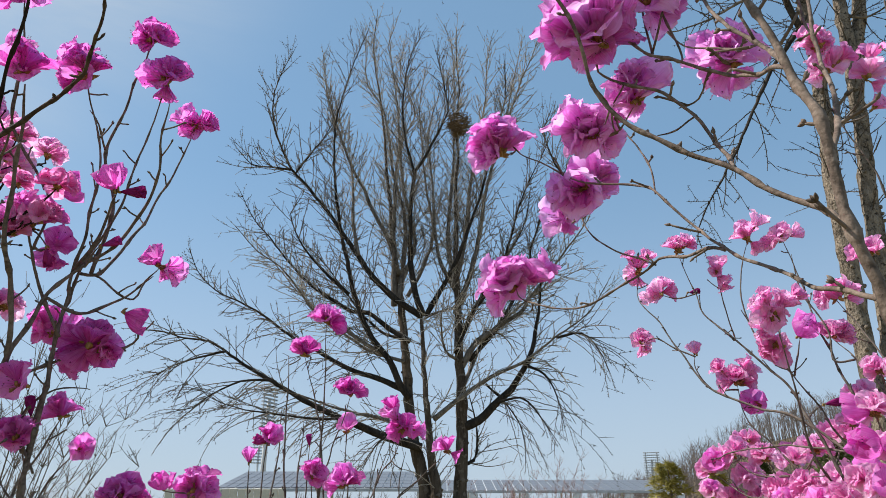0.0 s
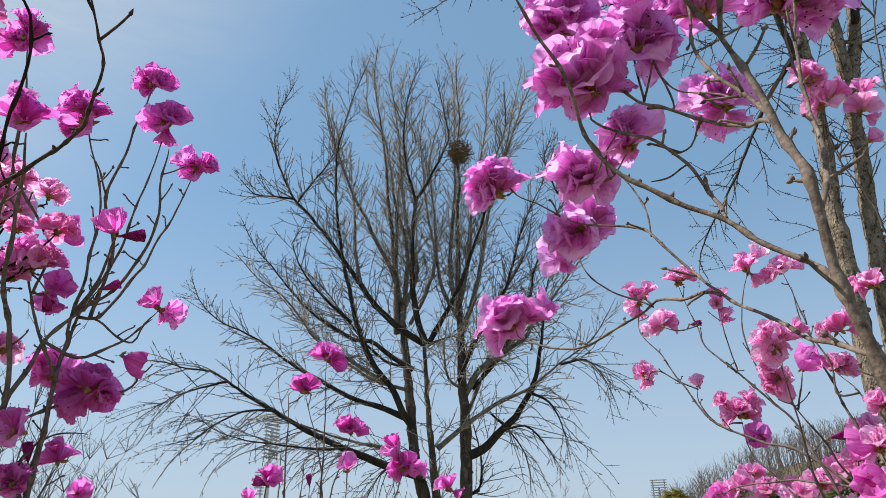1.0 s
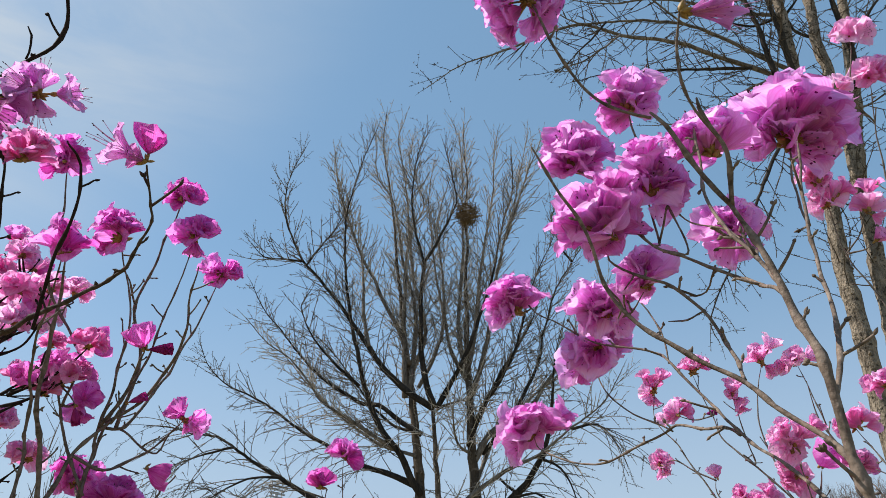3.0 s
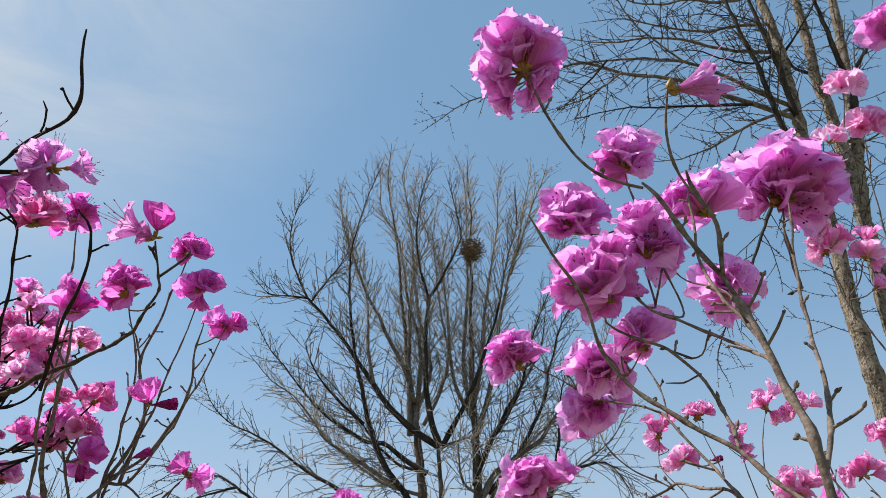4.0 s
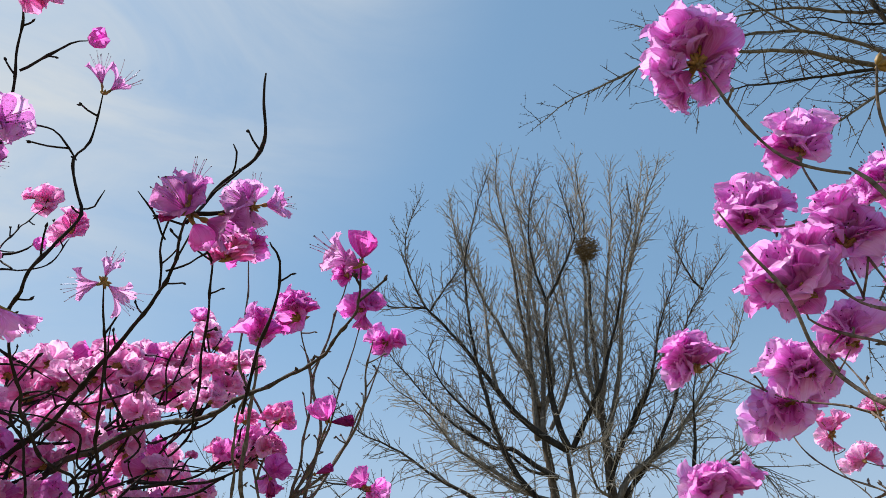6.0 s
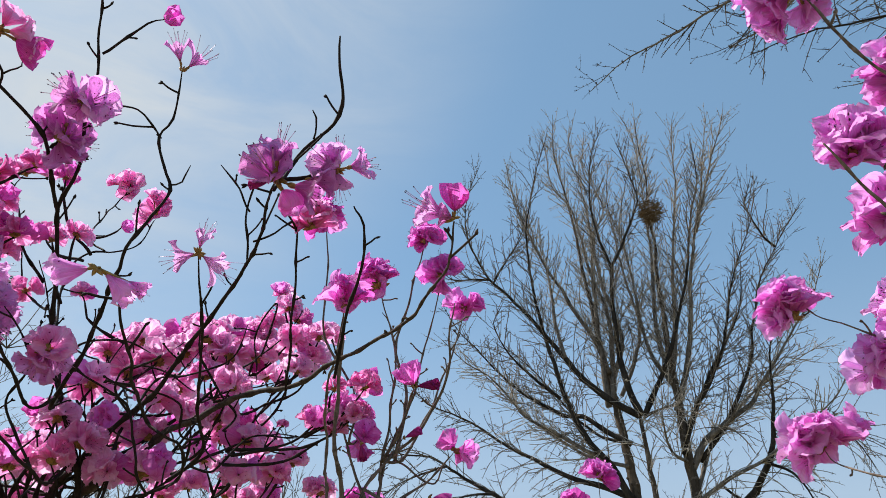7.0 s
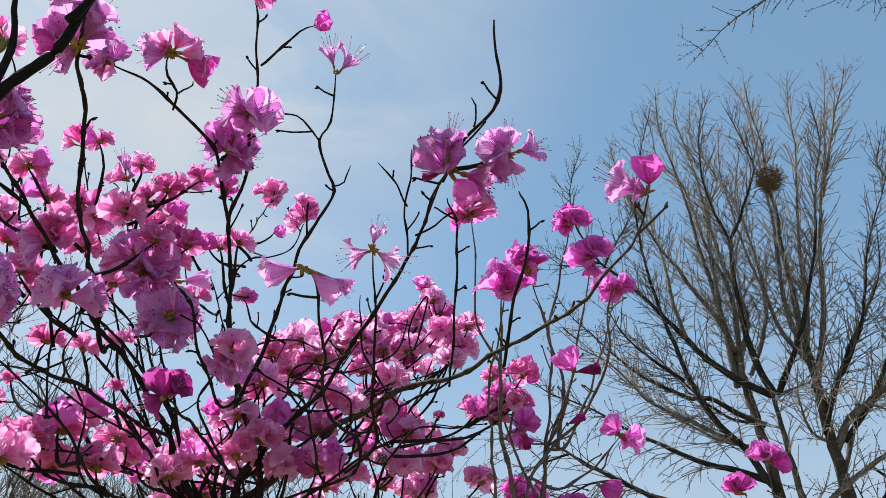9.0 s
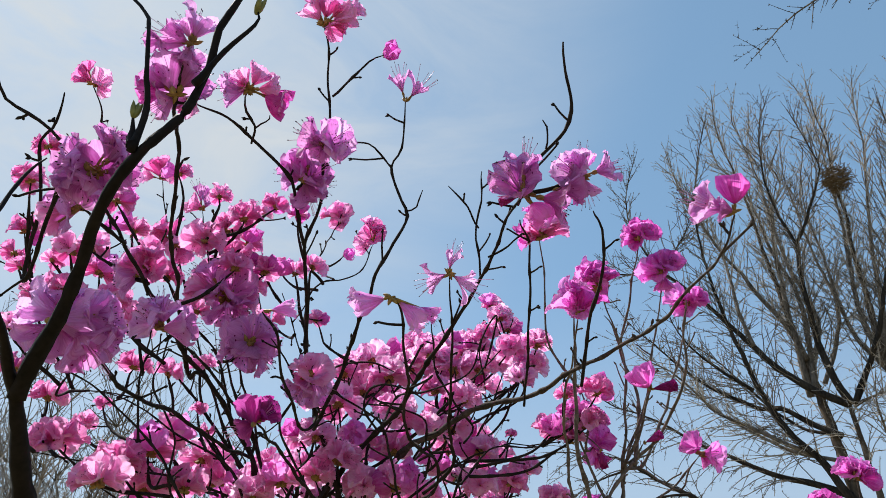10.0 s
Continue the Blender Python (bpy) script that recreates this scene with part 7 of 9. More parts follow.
puff(LB, (-0.475, 0.743, 1.89), 0.057, 5, (-0.592, 0.664, 1.827))
puff(LB, (-0.521, 0.727, 1.882), 0.057, 5, (-0.596, 0.66, 1.819))
puff(LB, (-0.499, 0.74, 1.868), 0.038, 5, (-0.601, 0.654, 1.807))
puff(LB, (-0.779, 0.381, 2.097), 0.047, 5, (-0.812, 0.363, 2.036))
puff(LB, (-0.749, 0.403, 2.117), 0.042, 5, (-0.806, 0.353, 2.046))
puff(LB, (-0.766, 0.373, 2.019), 0.045, 5, (-0.81, 0.341, 1.959))
puff(LB, (-0.778, 0.431, 2.044), 0.047, 5, (-0.792, 0.385, 1.983))
puff(LB, (-0.754, 0.459, 2.047), 0.039, 5, (-0.777, 0.517, 1.983))
puff(LB, (-0.791, 0.346, 2.112), 0.034, 5, (-0.806, 0.353, 2.046))
puff(LB, (-0.769, 0.501, 2.082), 0.042, 5, (-0.793, 0.527, 2.015))
puff(LB, (-0.819, 0.427, 2.094), 0.040, 5, (-0.815, 0.369, 2.032))
puff(LB, (-0.797, 0.372, 2.079), 0.039, 5, (-0.824, 0.384, 2.017))
puff(LB, (-0.764, 0.458, 2.137), 0.031, 5, (-0.794, 0.555, 2.075))
limb(LB, [(-0.838, 0.606, 0), (-0.811, 0.612, 0.926), (-0.796, 0.62, 1.709), (-0.851, 0.593, 1.774), (-0.779, 0.629, 1.88), (-0.776, 0.722, 1.991), (-0.716, 0.74, 2.043)], 0.006, 0.0009)
limb(LB, [(-0.842, 0.619, 0), (-0.817, 0.63, 0.926), (-0.801, 0.637, 1.709), (-0.818, 0.623, 1.777), (-0.732, 0.674, 1.854), (-0.642, 0.705, 1.939), (-0.617, 0.8, 2.036), (-0.576, 0.816, 2.044)], 0.006, 0.0009)
limb(LB, [(-0.84, 0.63, 0), (-0.814, 0.645, 0.926), (-0.799, 0.653, 1.709), (-0.886, 0.557, 1.771), (-0.894, 0.466, 1.791), (-0.885, 0.358, 1.783), (-0.898, 0.275, 1.784)], 0.006, 0.0009)
limb(LB, [(-0.835, 0.631, 0), (-0.807, 0.646, 0.926), (-0.792, 0.654, 1.709), (-0.902, 0.612, 1.78), (-0.816, 0.607, 1.848), (-0.788, 0.611, 1.908), (-0.815, 0.682, 2.012)], 0.006, 0.0009)
limb(LB, [(-0.863, 0.62, 0), (-0.845, 0.631, 0.926), (-0.829, 0.639, 1.709), (-0.736, 0.688, 1.782), (-0.668, 0.722, 1.835), (-0.634, 0.79, 1.874), (-0.607, 0.83, 1.884), (-0.587, 0.866, 1.89)], 0.006, 0.0009)
limb(LB, [(-0.868, 0.636, 0), (-0.851, 0.652, 0.926), (-0.835, 0.66, 1.709), (-0.861, 0.583, 1.773), (-0.899, 0.52, 1.852), (-0.937, 0.435, 1.933), (-0.975, 0.346, 1.98), (-1.008, 0.27, 1.991)], 0.006, 0.0009)
limb(LB, [(-0.857, 0.627, 0), (-0.837, 0.641, 0.926), (-0.821, 0.648, 1.709), (-0.84, 0.603, 1.775), (-0.781, 0.564, 1.864), (-0.803, 0.535, 1.968), (-0.823, 0.506, 2.046)], 0.006, 0.0009)
limb(LB, [(-0.863, 0.611, 0), (-0.844, 0.619, 0.926), (-0.829, 0.626, 1.709), (-0.845, 0.528, 1.764), (-0.863, 0.496, 1.814), (-0.904, 0.433, 1.847), (-0.939, 0.368, 1.876), (-0.955, 0.341, 1.877)], 0.006, 0.0009)
limb(LB, [(-0.837, 0.619, 0), (-0.81, 0.629, 0.926), (-0.794, 0.637, 1.709), (-0.741, 0.622, 1.773), (-0.756, 0.652, 1.867), (-0.739, 0.703, 1.944), (-0.73, 0.746, 2.009)], 0.006, 0.0009)
limb(LB, [(-0.84, 0.623, 0), (-0.813, 0.636, 0.926), (-0.798, 0.644, 1.709), (-0.871, 0.573, 1.772), (-0.905, 0.491, 1.906), (-0.91, 0.432, 2), (-0.903, 0.375, 2.084)], 0.006, 0.0009)
limb(LB, [(-0.85, 0.616, 0), (-0.827, 0.626, 0.926), (-0.811, 0.634, 1.709), (-0.856, 0.588, 1.774), (-0.861, 0.492, 1.901), (-0.84, 0.411, 1.993), (-0.806, 0.353, 2.046)], 0.006, 0.0009)
limb(LB, [(-0.862, 0.617, 0), (-0.843, 0.627, 0.926), (-0.828, 0.634, 1.709), (-0.777, 0.381, 1.739), (-0.794, 0.345, 1.789), (-0.821, 0.284, 1.836), (-0.799, 0.212, 1.845)], 0.006, 0.0009)
limb(LB, [(-0.845, 0.619, 0), (-0.82, 0.63, 0.926), (-0.805, 0.638, 1.709), (-0.829, 0.613, 1.776), (-0.792, 0.623, 1.864), (-0.716, 0.676, 1.884), (-0.646, 0.711, 1.917), (-0.629, 0.82, 1.971)], 0.006, 0.0009)
limb(LB, [(-0.848, 0.608, 0), (-0.825, 0.615, 0.926), (-0.81, 0.623, 1.709), (-0.876, 0.567, 1.772), (-0.922, 0.489, 1.862), (-0.969, 0.41, 1.892), (-1.003, 0.354, 1.888)], 0.006, 0.0009)
limb(LB, [(-0.697, 0.596, 1.867), (-0.696, 0.617, 1.913), (-0.631, 0.6, 1.907), (-0.561, 0.58, 1.912), (-0.542, 0.574, 1.95)], 0.0013, 0.00075)
limb(LB, [(-0.705, 0.598, 1.861), (-0.703, 0.557, 1.882), (-0.692, 0.557, 1.903), (-0.655, 0.585, 1.906), (-0.627, 0.61, 1.887)], 0.0013, 0.00075)
limb(LB, [(-0.703, 0.485, 1.85), (-0.712, 0.482, 1.877), (-0.693, 0.485, 1.91), (-0.656, 0.512, 1.92), (-0.636, 0.532, 1.909)], 0.0013, 0.00075)
limb(LB, [(-0.641, 0.676, 1.846), (-0.639, 0.619, 1.834), (-0.632, 0.593, 1.869), (-0.65, 0.556, 1.875), (-0.673, 0.518, 1.872)], 0.0013, 0.00075)
limb(LB, [(-0.619, 0.669, 1.853), (-0.612, 0.684, 1.874), (-0.615, 0.646, 1.895), (-0.62, 0.594, 1.941), (-0.613, 0.572, 1.994)], 0.0013, 0.00075)
limb(LB, [(-0.631, 0.748, 1.983), (-0.582, 0.696, 2.036), (-0.613, 0.7, 1.992), (-0.616, 0.723, 1.932)], 0.0013, 0.00075)
limb(LB, [(-0.821, 0.458, 1.849), (-0.821, 0.441, 1.88), (-0.812, 0.403, 1.924), (-0.813, 0.355, 1.95), (-0.805, 0.316, 1.975)], 0.0013, 0.00075)
limb(LB, [(-0.888, 0.401, 1.786), (-0.884, 0.388, 1.807), (-0.884, 0.362, 1.867), (-0.873, 0.359, 1.905), (-0.839, 0.373, 1.962)], 0.0013, 0.00075)
limb(LB, [(-0.952, 0.345, 1.877), (-0.928, 0.295, 1.854), (-0.916, 0.296, 1.892), (-0.894, 0.315, 1.922), (-0.874, 0.319, 1.963)], 0.0013, 0.00075)
limb(LB, [(-0.657, 0.598, 1.766), (-0.648, 0.564, 1.784), (-0.644, 0.529, 1.841), (-0.671, 0.475, 1.869), (-0.675, 0.435, 1.898), (-0.683, 0.436, 1.881)], 0.0013, 0.00075)
limb(LB, [(-0.606, 0.595, 1.794), (-0.607, 0.649, 1.796), (-0.586, 0.669, 1.839), (-0.548, 0.705, 1.85), (-0.535, 0.729, 1.854)], 0.0013, 0.00075)
limb(LB, [(-0.788, 0.432, 1.733), (-0.827, 0.396, 1.755), (-0.823, 0.384, 1.813), (-0.83, 0.352, 1.863), (-0.818, 0.346, 1.906)], 0.0013, 0.00075)
limb(LB, [(-0.726, 0.497, 1.778), (-0.733, 0.455, 1.833), (-0.708, 0.44, 1.871), (-0.708, 0.393, 1.916)], 0.0013, 0.00075)
limb(LB, [(-0.353, 0.308, 1.943), (-0.332, 0.317, 1.945), (-0.311, 0.327, 1.958)], 0.0017, 0.0011)
limb(LB, [(-0.631, 0.324, 2.049), (-0.627, 0.325, 2.053), (-0.622, 0.326, 2.06)], 0.0017, 0.0011)
limb(LB, [(-0.469, 0.067, 1.933), (-0.465, 0.064, 1.937), (-0.46, 0.062, 1.944)], 0.0017, 0.0011)
limb(LB, [(-0.848, 0.594, 2.133), (-0.828, 0.6, 2.137), (-0.808, 0.606, 2.15)], 0.0017, 0.0011)
limb(LB, [(-0.704, 0.228, 1.91), (-0.711, 0.229, 1.916), (-0.718, 0.229, 1.927)], 0.0017, 0.0011)
limb(LB, [(-0.814, 0.413, 1.912), (-0.788, 0.41, 1.913), (-0.762, 0.408, 1.924)], 0.0017, 0.0011)
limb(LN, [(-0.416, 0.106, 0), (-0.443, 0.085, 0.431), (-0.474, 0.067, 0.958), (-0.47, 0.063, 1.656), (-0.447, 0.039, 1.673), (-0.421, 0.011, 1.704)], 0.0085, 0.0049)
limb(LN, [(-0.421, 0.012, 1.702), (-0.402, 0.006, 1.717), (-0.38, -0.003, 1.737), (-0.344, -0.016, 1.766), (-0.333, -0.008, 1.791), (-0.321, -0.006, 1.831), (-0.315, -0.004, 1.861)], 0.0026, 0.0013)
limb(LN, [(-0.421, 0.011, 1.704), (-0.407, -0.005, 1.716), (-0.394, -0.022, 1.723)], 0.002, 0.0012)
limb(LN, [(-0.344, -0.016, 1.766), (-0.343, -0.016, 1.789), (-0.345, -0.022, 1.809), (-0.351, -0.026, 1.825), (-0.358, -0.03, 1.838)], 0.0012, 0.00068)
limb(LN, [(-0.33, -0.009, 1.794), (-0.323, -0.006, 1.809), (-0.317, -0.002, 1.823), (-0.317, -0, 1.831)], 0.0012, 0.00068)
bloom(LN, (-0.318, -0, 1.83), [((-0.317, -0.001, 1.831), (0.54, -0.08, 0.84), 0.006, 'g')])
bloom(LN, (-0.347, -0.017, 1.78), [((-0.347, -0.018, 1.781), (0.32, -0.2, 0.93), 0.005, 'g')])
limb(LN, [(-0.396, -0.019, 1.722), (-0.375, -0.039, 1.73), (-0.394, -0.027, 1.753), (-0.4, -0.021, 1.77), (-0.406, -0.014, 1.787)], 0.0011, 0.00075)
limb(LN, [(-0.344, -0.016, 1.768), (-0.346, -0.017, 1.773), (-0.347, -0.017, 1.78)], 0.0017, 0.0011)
puff(LR, (-0.786, 0.607, 1.923), 0.060, 7, (-0.856, 0.704, 1.854))
puff(LR, (-0.817, 0.698, 1.971), 0.066, 7, (-0.847, 0.684, 1.91))
puff(LR, (-0.783, 0.715, 1.994), 0.066, 7, (-0.824, 0.652, 1.931))
puff(LR, (-0.783, 0.767, 2.025), 0.069, 7, (-0.822, 0.762, 1.963))
puff(LR, (-0.722, 0.742, 2.03), 0.066, 7, (-0.737, 0.821, 1.965))
puff(LR, (-0.696, 0.767, 2.011), 0.066, 7, (-0.75, 0.82, 1.945))
puff(LR, (-0.665, 0.785, 2.011), 0.066, 7, (-0.75, 0.82, 1.945))
puff(LR, (-0.613, 0.8, 2.04), 0.059, 7, (-0.726, 0.823, 1.978))
puff(LR, (-0.576, 0.816, 2.044), 0.052, 7, (-0.697, 0.898, 1.984))
puff(LR, (-0.662, 0.858, 2.122), 0.048, 7, (-0.663, 0.887, 2.055))
puff(LR, (-0.692, 0.884, 2.161), 0.047, 7, (-0.655, 0.885, 2.073))
puff(LR, (-0.642, 0.705, 1.939), 0.060, 7, (-0.786, 0.814, 1.875))
puff(LR, (-0.726, 0.659, 1.913), 0.060, 7, (-0.857, 0.707, 1.844))
puff(LR, (-0.767, 0.64, 1.877), 0.060, 7, (-0.858, 0.713, 1.814))
puff(LR, (-0.761, 0.59, 1.839), 0.057, 7, (-0.863, 0.728, 1.723))
puff(LR, (-0.784, 0.576, 1.817), 0.057, 7, (-0.863, 0.728, 1.723))
puff(LR, (-0.705, 0.641, 1.815), 0.064, 7, (-0.863, 0.728, 1.723))
puff(LR, (-0.689, 0.691, 1.897), 0.060, 7, (-0.808, 0.811, 1.833))
puff(LR, (-0.687, 0.749, 1.911), 0.056, 7, (-0.8, 0.812, 1.847))
puff(LR, (-0.655, 0.777, 1.881), 0.056, 7, (-0.749, 0.857, 1.808))
puff(LR, (-0.653, 0.835, 1.885), 0.052, 7, (-0.745, 0.861, 1.823))
puff(LR, (-0.635, 0.743, 1.825), 0.060, 7, (-0.758, 0.86, 1.737))
puff(LR, (-0.619, 0.806, 1.84), 0.056, 7, (-0.758, 0.86, 1.737))
puff(LR, (-0.623, 0.856, 1.862), 0.052, 7, (-0.758, 0.86, 1.737))
puff(LR, (-0.583, 0.882, 1.825), 0.052, 7, (-0.758, 0.86, 1.737))
puff(LR, (-0.731, 0.672, 1.865), 0.054, 7, (-0.859, 0.716, 1.804))
puff(LR, (-0.737, 0.618, 1.81), 0.057, 7, (-0.863, 0.728, 1.723))
puff(LR, (-0.816, 0.549, 1.807), 0.057, 7, (-0.863, 0.728, 1.723))
puff(LR, (-0.841, 0.528, 1.788), 0.057, 7, (-0.863, 0.728, 1.723))
puff(LR, (-0.781, 0.564, 1.864), 0.051, 7, (-0.859, 0.716, 1.804))
puff(LR, (-0.829, 0.728, 2.035), 0.062, 7, (-0.816, 0.763, 1.972))
puff(LR, (-0.727, 0.79, 2.058), 0.062, 7, (-0.71, 0.825, 1.997))
puff(LR, (-0.59, 0.823, 2.012), 0.044, 7, (-0.71, 0.892, 1.945))
puff(LR, (-0.837, 0.672, 1.994), 0.059, 7, (-0.824, 0.652, 1.931))
puff(LR, (-0.689, 0.857, 2.095), 0.048, 7, (-0.684, 0.828, 2.029))
puff(LR, (-0.589, 0.778, 1.979), 0.049, 7, (-0.719, 0.884, 1.914))
puff(LR, (-0.701, 0.722, 1.961), 0.056, 7, (-0.779, 0.815, 1.889))
puff(LR, (-0.792, 0.801, 2.079), 0.056, 7, (-0.788, 0.768, 2.016))
puff(LR, (-0.842, 0.775, 2.058), 0.064, 7, (-0.805, 0.765, 1.99))
puff(LR, (-0.883, 0.752, 2.037), 0.064, 7, (-0.816, 0.763, 1.972))
puff(LR, (-0.749, 0.882, 2.1), 0.059, 7, (-0.672, 0.89, 2.037))
puff(LR, (-0.702, 0.86, 2.073), 0.056, 7, (-0.7, 0.826, 2.01))
puff(LR, (-0.674, 0.912, 2.124), 0.050, 7, (-0.663, 0.887, 2.055))
puff(LR, (-0.743, 0.801, 2.01), 0.062, 7, (-0.75, 0.82, 1.945))
puff(LR, (-0.875, 0.657, 1.95), 0.059, 7, (-0.855, 0.698, 1.884))
puff(LR, (-0.898, 0.654, 1.899), 0.059, 7, (-0.857, 0.709, 1.834))
puff(LR, (-0.937, 0.958, 1.968), 0.061, 5, (-0.779, 0.815, 1.889))
puff(LR, (-0.84, 0.733, 1.876), 0.049, 5, (-0.858, 0.713, 1.814))
puff(LR, (-0.67, 0.936, 2.089), 0.049, 5, (-0.676, 0.891, 2.029))
puff(LR, (-0.767, 1.03, 1.857), 0.068, 5, (-0.758, 0.86, 1.737))
puff(LR, (-0.863, 0.942, 1.861), 0.071, 5, (-0.758, 0.86, 1.737))
puff(LR, (-0.811, 1.06, 1.918), 0.053, 5, (-0.736, 0.868, 1.854))
puff(LR, (-0.847, 0.939, 1.916), 0.054, 5, (-0.736, 0.868, 1.854))
puff(LR, (-0.744, 0.812, 1.865), 0.048, 5, (-0.758, 0.86, 1.737))
puff(LR, (-0.803, 0.929, 1.925), 0.056, 5, (-0.736, 0.868, 1.854))
puff(LR, (-0.863, 0.994, 2.022), 0.062, 5, (-0.706, 0.895, 1.96))
puff(LR, (-0.662, 0.932, 2.054), 0.048, 5, (-0.693, 0.897, 1.993))
puff(LR, (-0.955, 0.829, 2.017), 0.053, 5, (-0.834, 0.76, 1.946))
puff(LR, (-0.76, 0.973, 2.053), 0.072, 5, (-0.697, 0.898, 1.984))
puff(LR, (-0.667, 0.839, 2.035), 0.052, 5, (-0.732, 0.822, 1.972))
puff(LR, (-0.797, 1.101, 1.819), 0.068, 5, (-0.758, 0.86, 1.737))
puff(LR, (-0.929, 0.951, 2.04), 0.076, 5, (-0.816, 0.763, 1.972))
puff(LR, (-0.891, 0.913, 1.836), 0.053, 5, (-0.829, 0.814, 1.734))
puff(LR, (-0.788, 0.897, 1.941), 0.055, 5, (-0.732, 0.872, 1.869))
puff(LR, (-0.868, 0.746, 1.84), 0.050, 5, (-0.863, 0.728, 1.723))
puff(LR, (-0.85, 0.926, 2.11), 0.069, 5, (-0.788, 0.768, 2.016))
puff(LR, (-1.032, 0.929, 1.884), 0.066, 5, (-0.905, 0.738, 1.821))
puff(LR, (-0.77, 0.904, 1.875), 0.053, 5, (-0.749, 0.857, 1.808))
puff(LR, (-0.659, 0.927, 2.039), 0.057, 5, (-0.701, 0.899, 1.975))
puff(LR, (-0.878, 0.852, 1.807), 0.056, 5, (-0.829, 0.814, 1.734))
puff(LR, (-0.613, 0.881, 2.034), 0.059, 5, (-0.706, 0.895, 1.96))
puff(LR, (-0.94, 0.852, 1.871), 0.056, 5, (-0.911, 0.736, 1.81))
puff(LR, (-0.775, 1.028, 1.841), 0.069, 5, (-0.758, 0.86, 1.737))
puff(LR, (-0.835, 1.012, 1.851), 0.054, 5, (-0.758, 0.86, 1.737))
puff(LR, (-0.727, 0.849, 2.067), 0.066, 5, (-0.705, 0.825, 2.003))
puff(LR, (-0.866, 0.827, 2.006), 0.049, 5, (-0.834, 0.76, 1.946))
puff(LR, (-0.795, 1.007, 1.969), 0.069, 5, (-0.723, 0.88, 1.899))
puff(LR, (-0.776, 0.992, 1.84), 0.052, 5, (-0.758, 0.86, 1.737))
puff(LR, (-0.858, 0.904, 2.089), 0.064, 5, (-0.788, 0.768, 2.016))
puff(LR, (-0.687, 1.057, 2.151), 0.067, 5, (-0.655, 0.885, 2.073))
puff(LR, (-0.968, 0.737, 1.879), 0.054, 5, (-0.911, 0.736, 1.81))
puff(LR, (-0.954, 0.665, 1.867), 0.066, 5, (-0.917, 0.733, 1.799))
puff(LR, (-1.026, 0.709, 1.863), 0.053, 5, (-0.917, 0.733, 1.799))
puff(LR, (-0.914, 0.599, 1.77), 0.049, 5, (-0.867, 0.738, 1.653))
puff(LR, (-0.882, 0.549, 1.808), 0.051, 5, (-0.863, 0.728, 1.723))
puff(LR, (-1.088, 0.72, 1.844), 0.066, 5, (-0.92, 0.742, 1.728))
puff(LR, (-1.123, 0.673, 1.854), 0.056, 5, (-0.92, 0.742, 1.728))
puff(LR, (-1.001, 0.75, 1.81), 0.064, 5, (-0.92, 0.742, 1.728))
puff(LR, (-1.046, 0.634, 1.87), 0.068, 5, (-0.917, 0.733, 1.799))
puff(LR, (-0.953, 0.66, 1.84), 0.064, 5, (-0.92, 0.742, 1.728))
puff(LR, (-1.068, 0.73, 1.769), 0.054, 5, (-0.922, 0.75, 1.658))
puff(LR, (-0.976, 0.61, 1.81), 0.050, 5, (-0.92, 0.742, 1.728))
puff(LR, (-0.99, 0.655, 1.816), 0.054, 5, (-0.92, 0.742, 1.728))
puff(LR, (-1.03, 0.77, 1.777), 0.067, 5, (-0.922, 0.75, 1.658))
puff(LR, (-1.068, 0.65, 1.837), 0.054, 5, (-0.92, 0.742, 1.728))
puff(LR, (-0.996, 0.701, 1.784), 0.051, 5, (-0.863, 0.728, 1.723))
puff(LR, (-0.836, 0.632, 1.802), 0.041, 5, (-0.863, 0.728, 1.723))
puff(LR, (-1.047, 0.775, 1.869), 0.076, 5, (-0.917, 0.733, 1.799))
limb(LR, [(-0.959, 0.903, 0), (-0.948, 0.883, 0.46), (-0.942, 0.827, 1.021), (-0.917, 0.733, 1.799), (-0.851, 0.758, 1.919), (-0.788, 0.768, 2.016)], 0.0034, 0.00098)
limb(LR, [(-1.001, 0.965, 0), (-0.95, 0.929, 0.461), (-0.892, 0.87, 1.02), (-0.822, 0.809, 1.805), (-0.742, 0.821, 1.959), (-0.684, 0.828, 2.029)], 0.0034, 0.00098)
limb(LR, [(-0.985, 0.941, 0), (-0.927, 0.927, 0.462), (-0.846, 0.892, 1.02), (-0.749, 0.857, 1.808), (-0.701, 0.899, 1.975), (-0.655, 0.885, 2.073)], 0.0034, 0.00098)
limb(LR, [(-0.891, 1.007, 0), (-0.903, 0.932, 0.459), (-0.901, 0.826, 1.02), (-0.859, 0.718, 1.794), (-0.854, 0.693, 1.904), (-0.818, 0.643, 1.938)], 0.0034, 0.00098)
# ---- left shrubs end ----
RR = Shrub((0.78, 1.22, 0), "azalea shrub covered in light pink ruffled flowers", "light", BARK_R)
CE = Shrub((-0.2, 1.25, 0), "young azalea with upright bare stems and pink heads", "magenta", BARK_R)
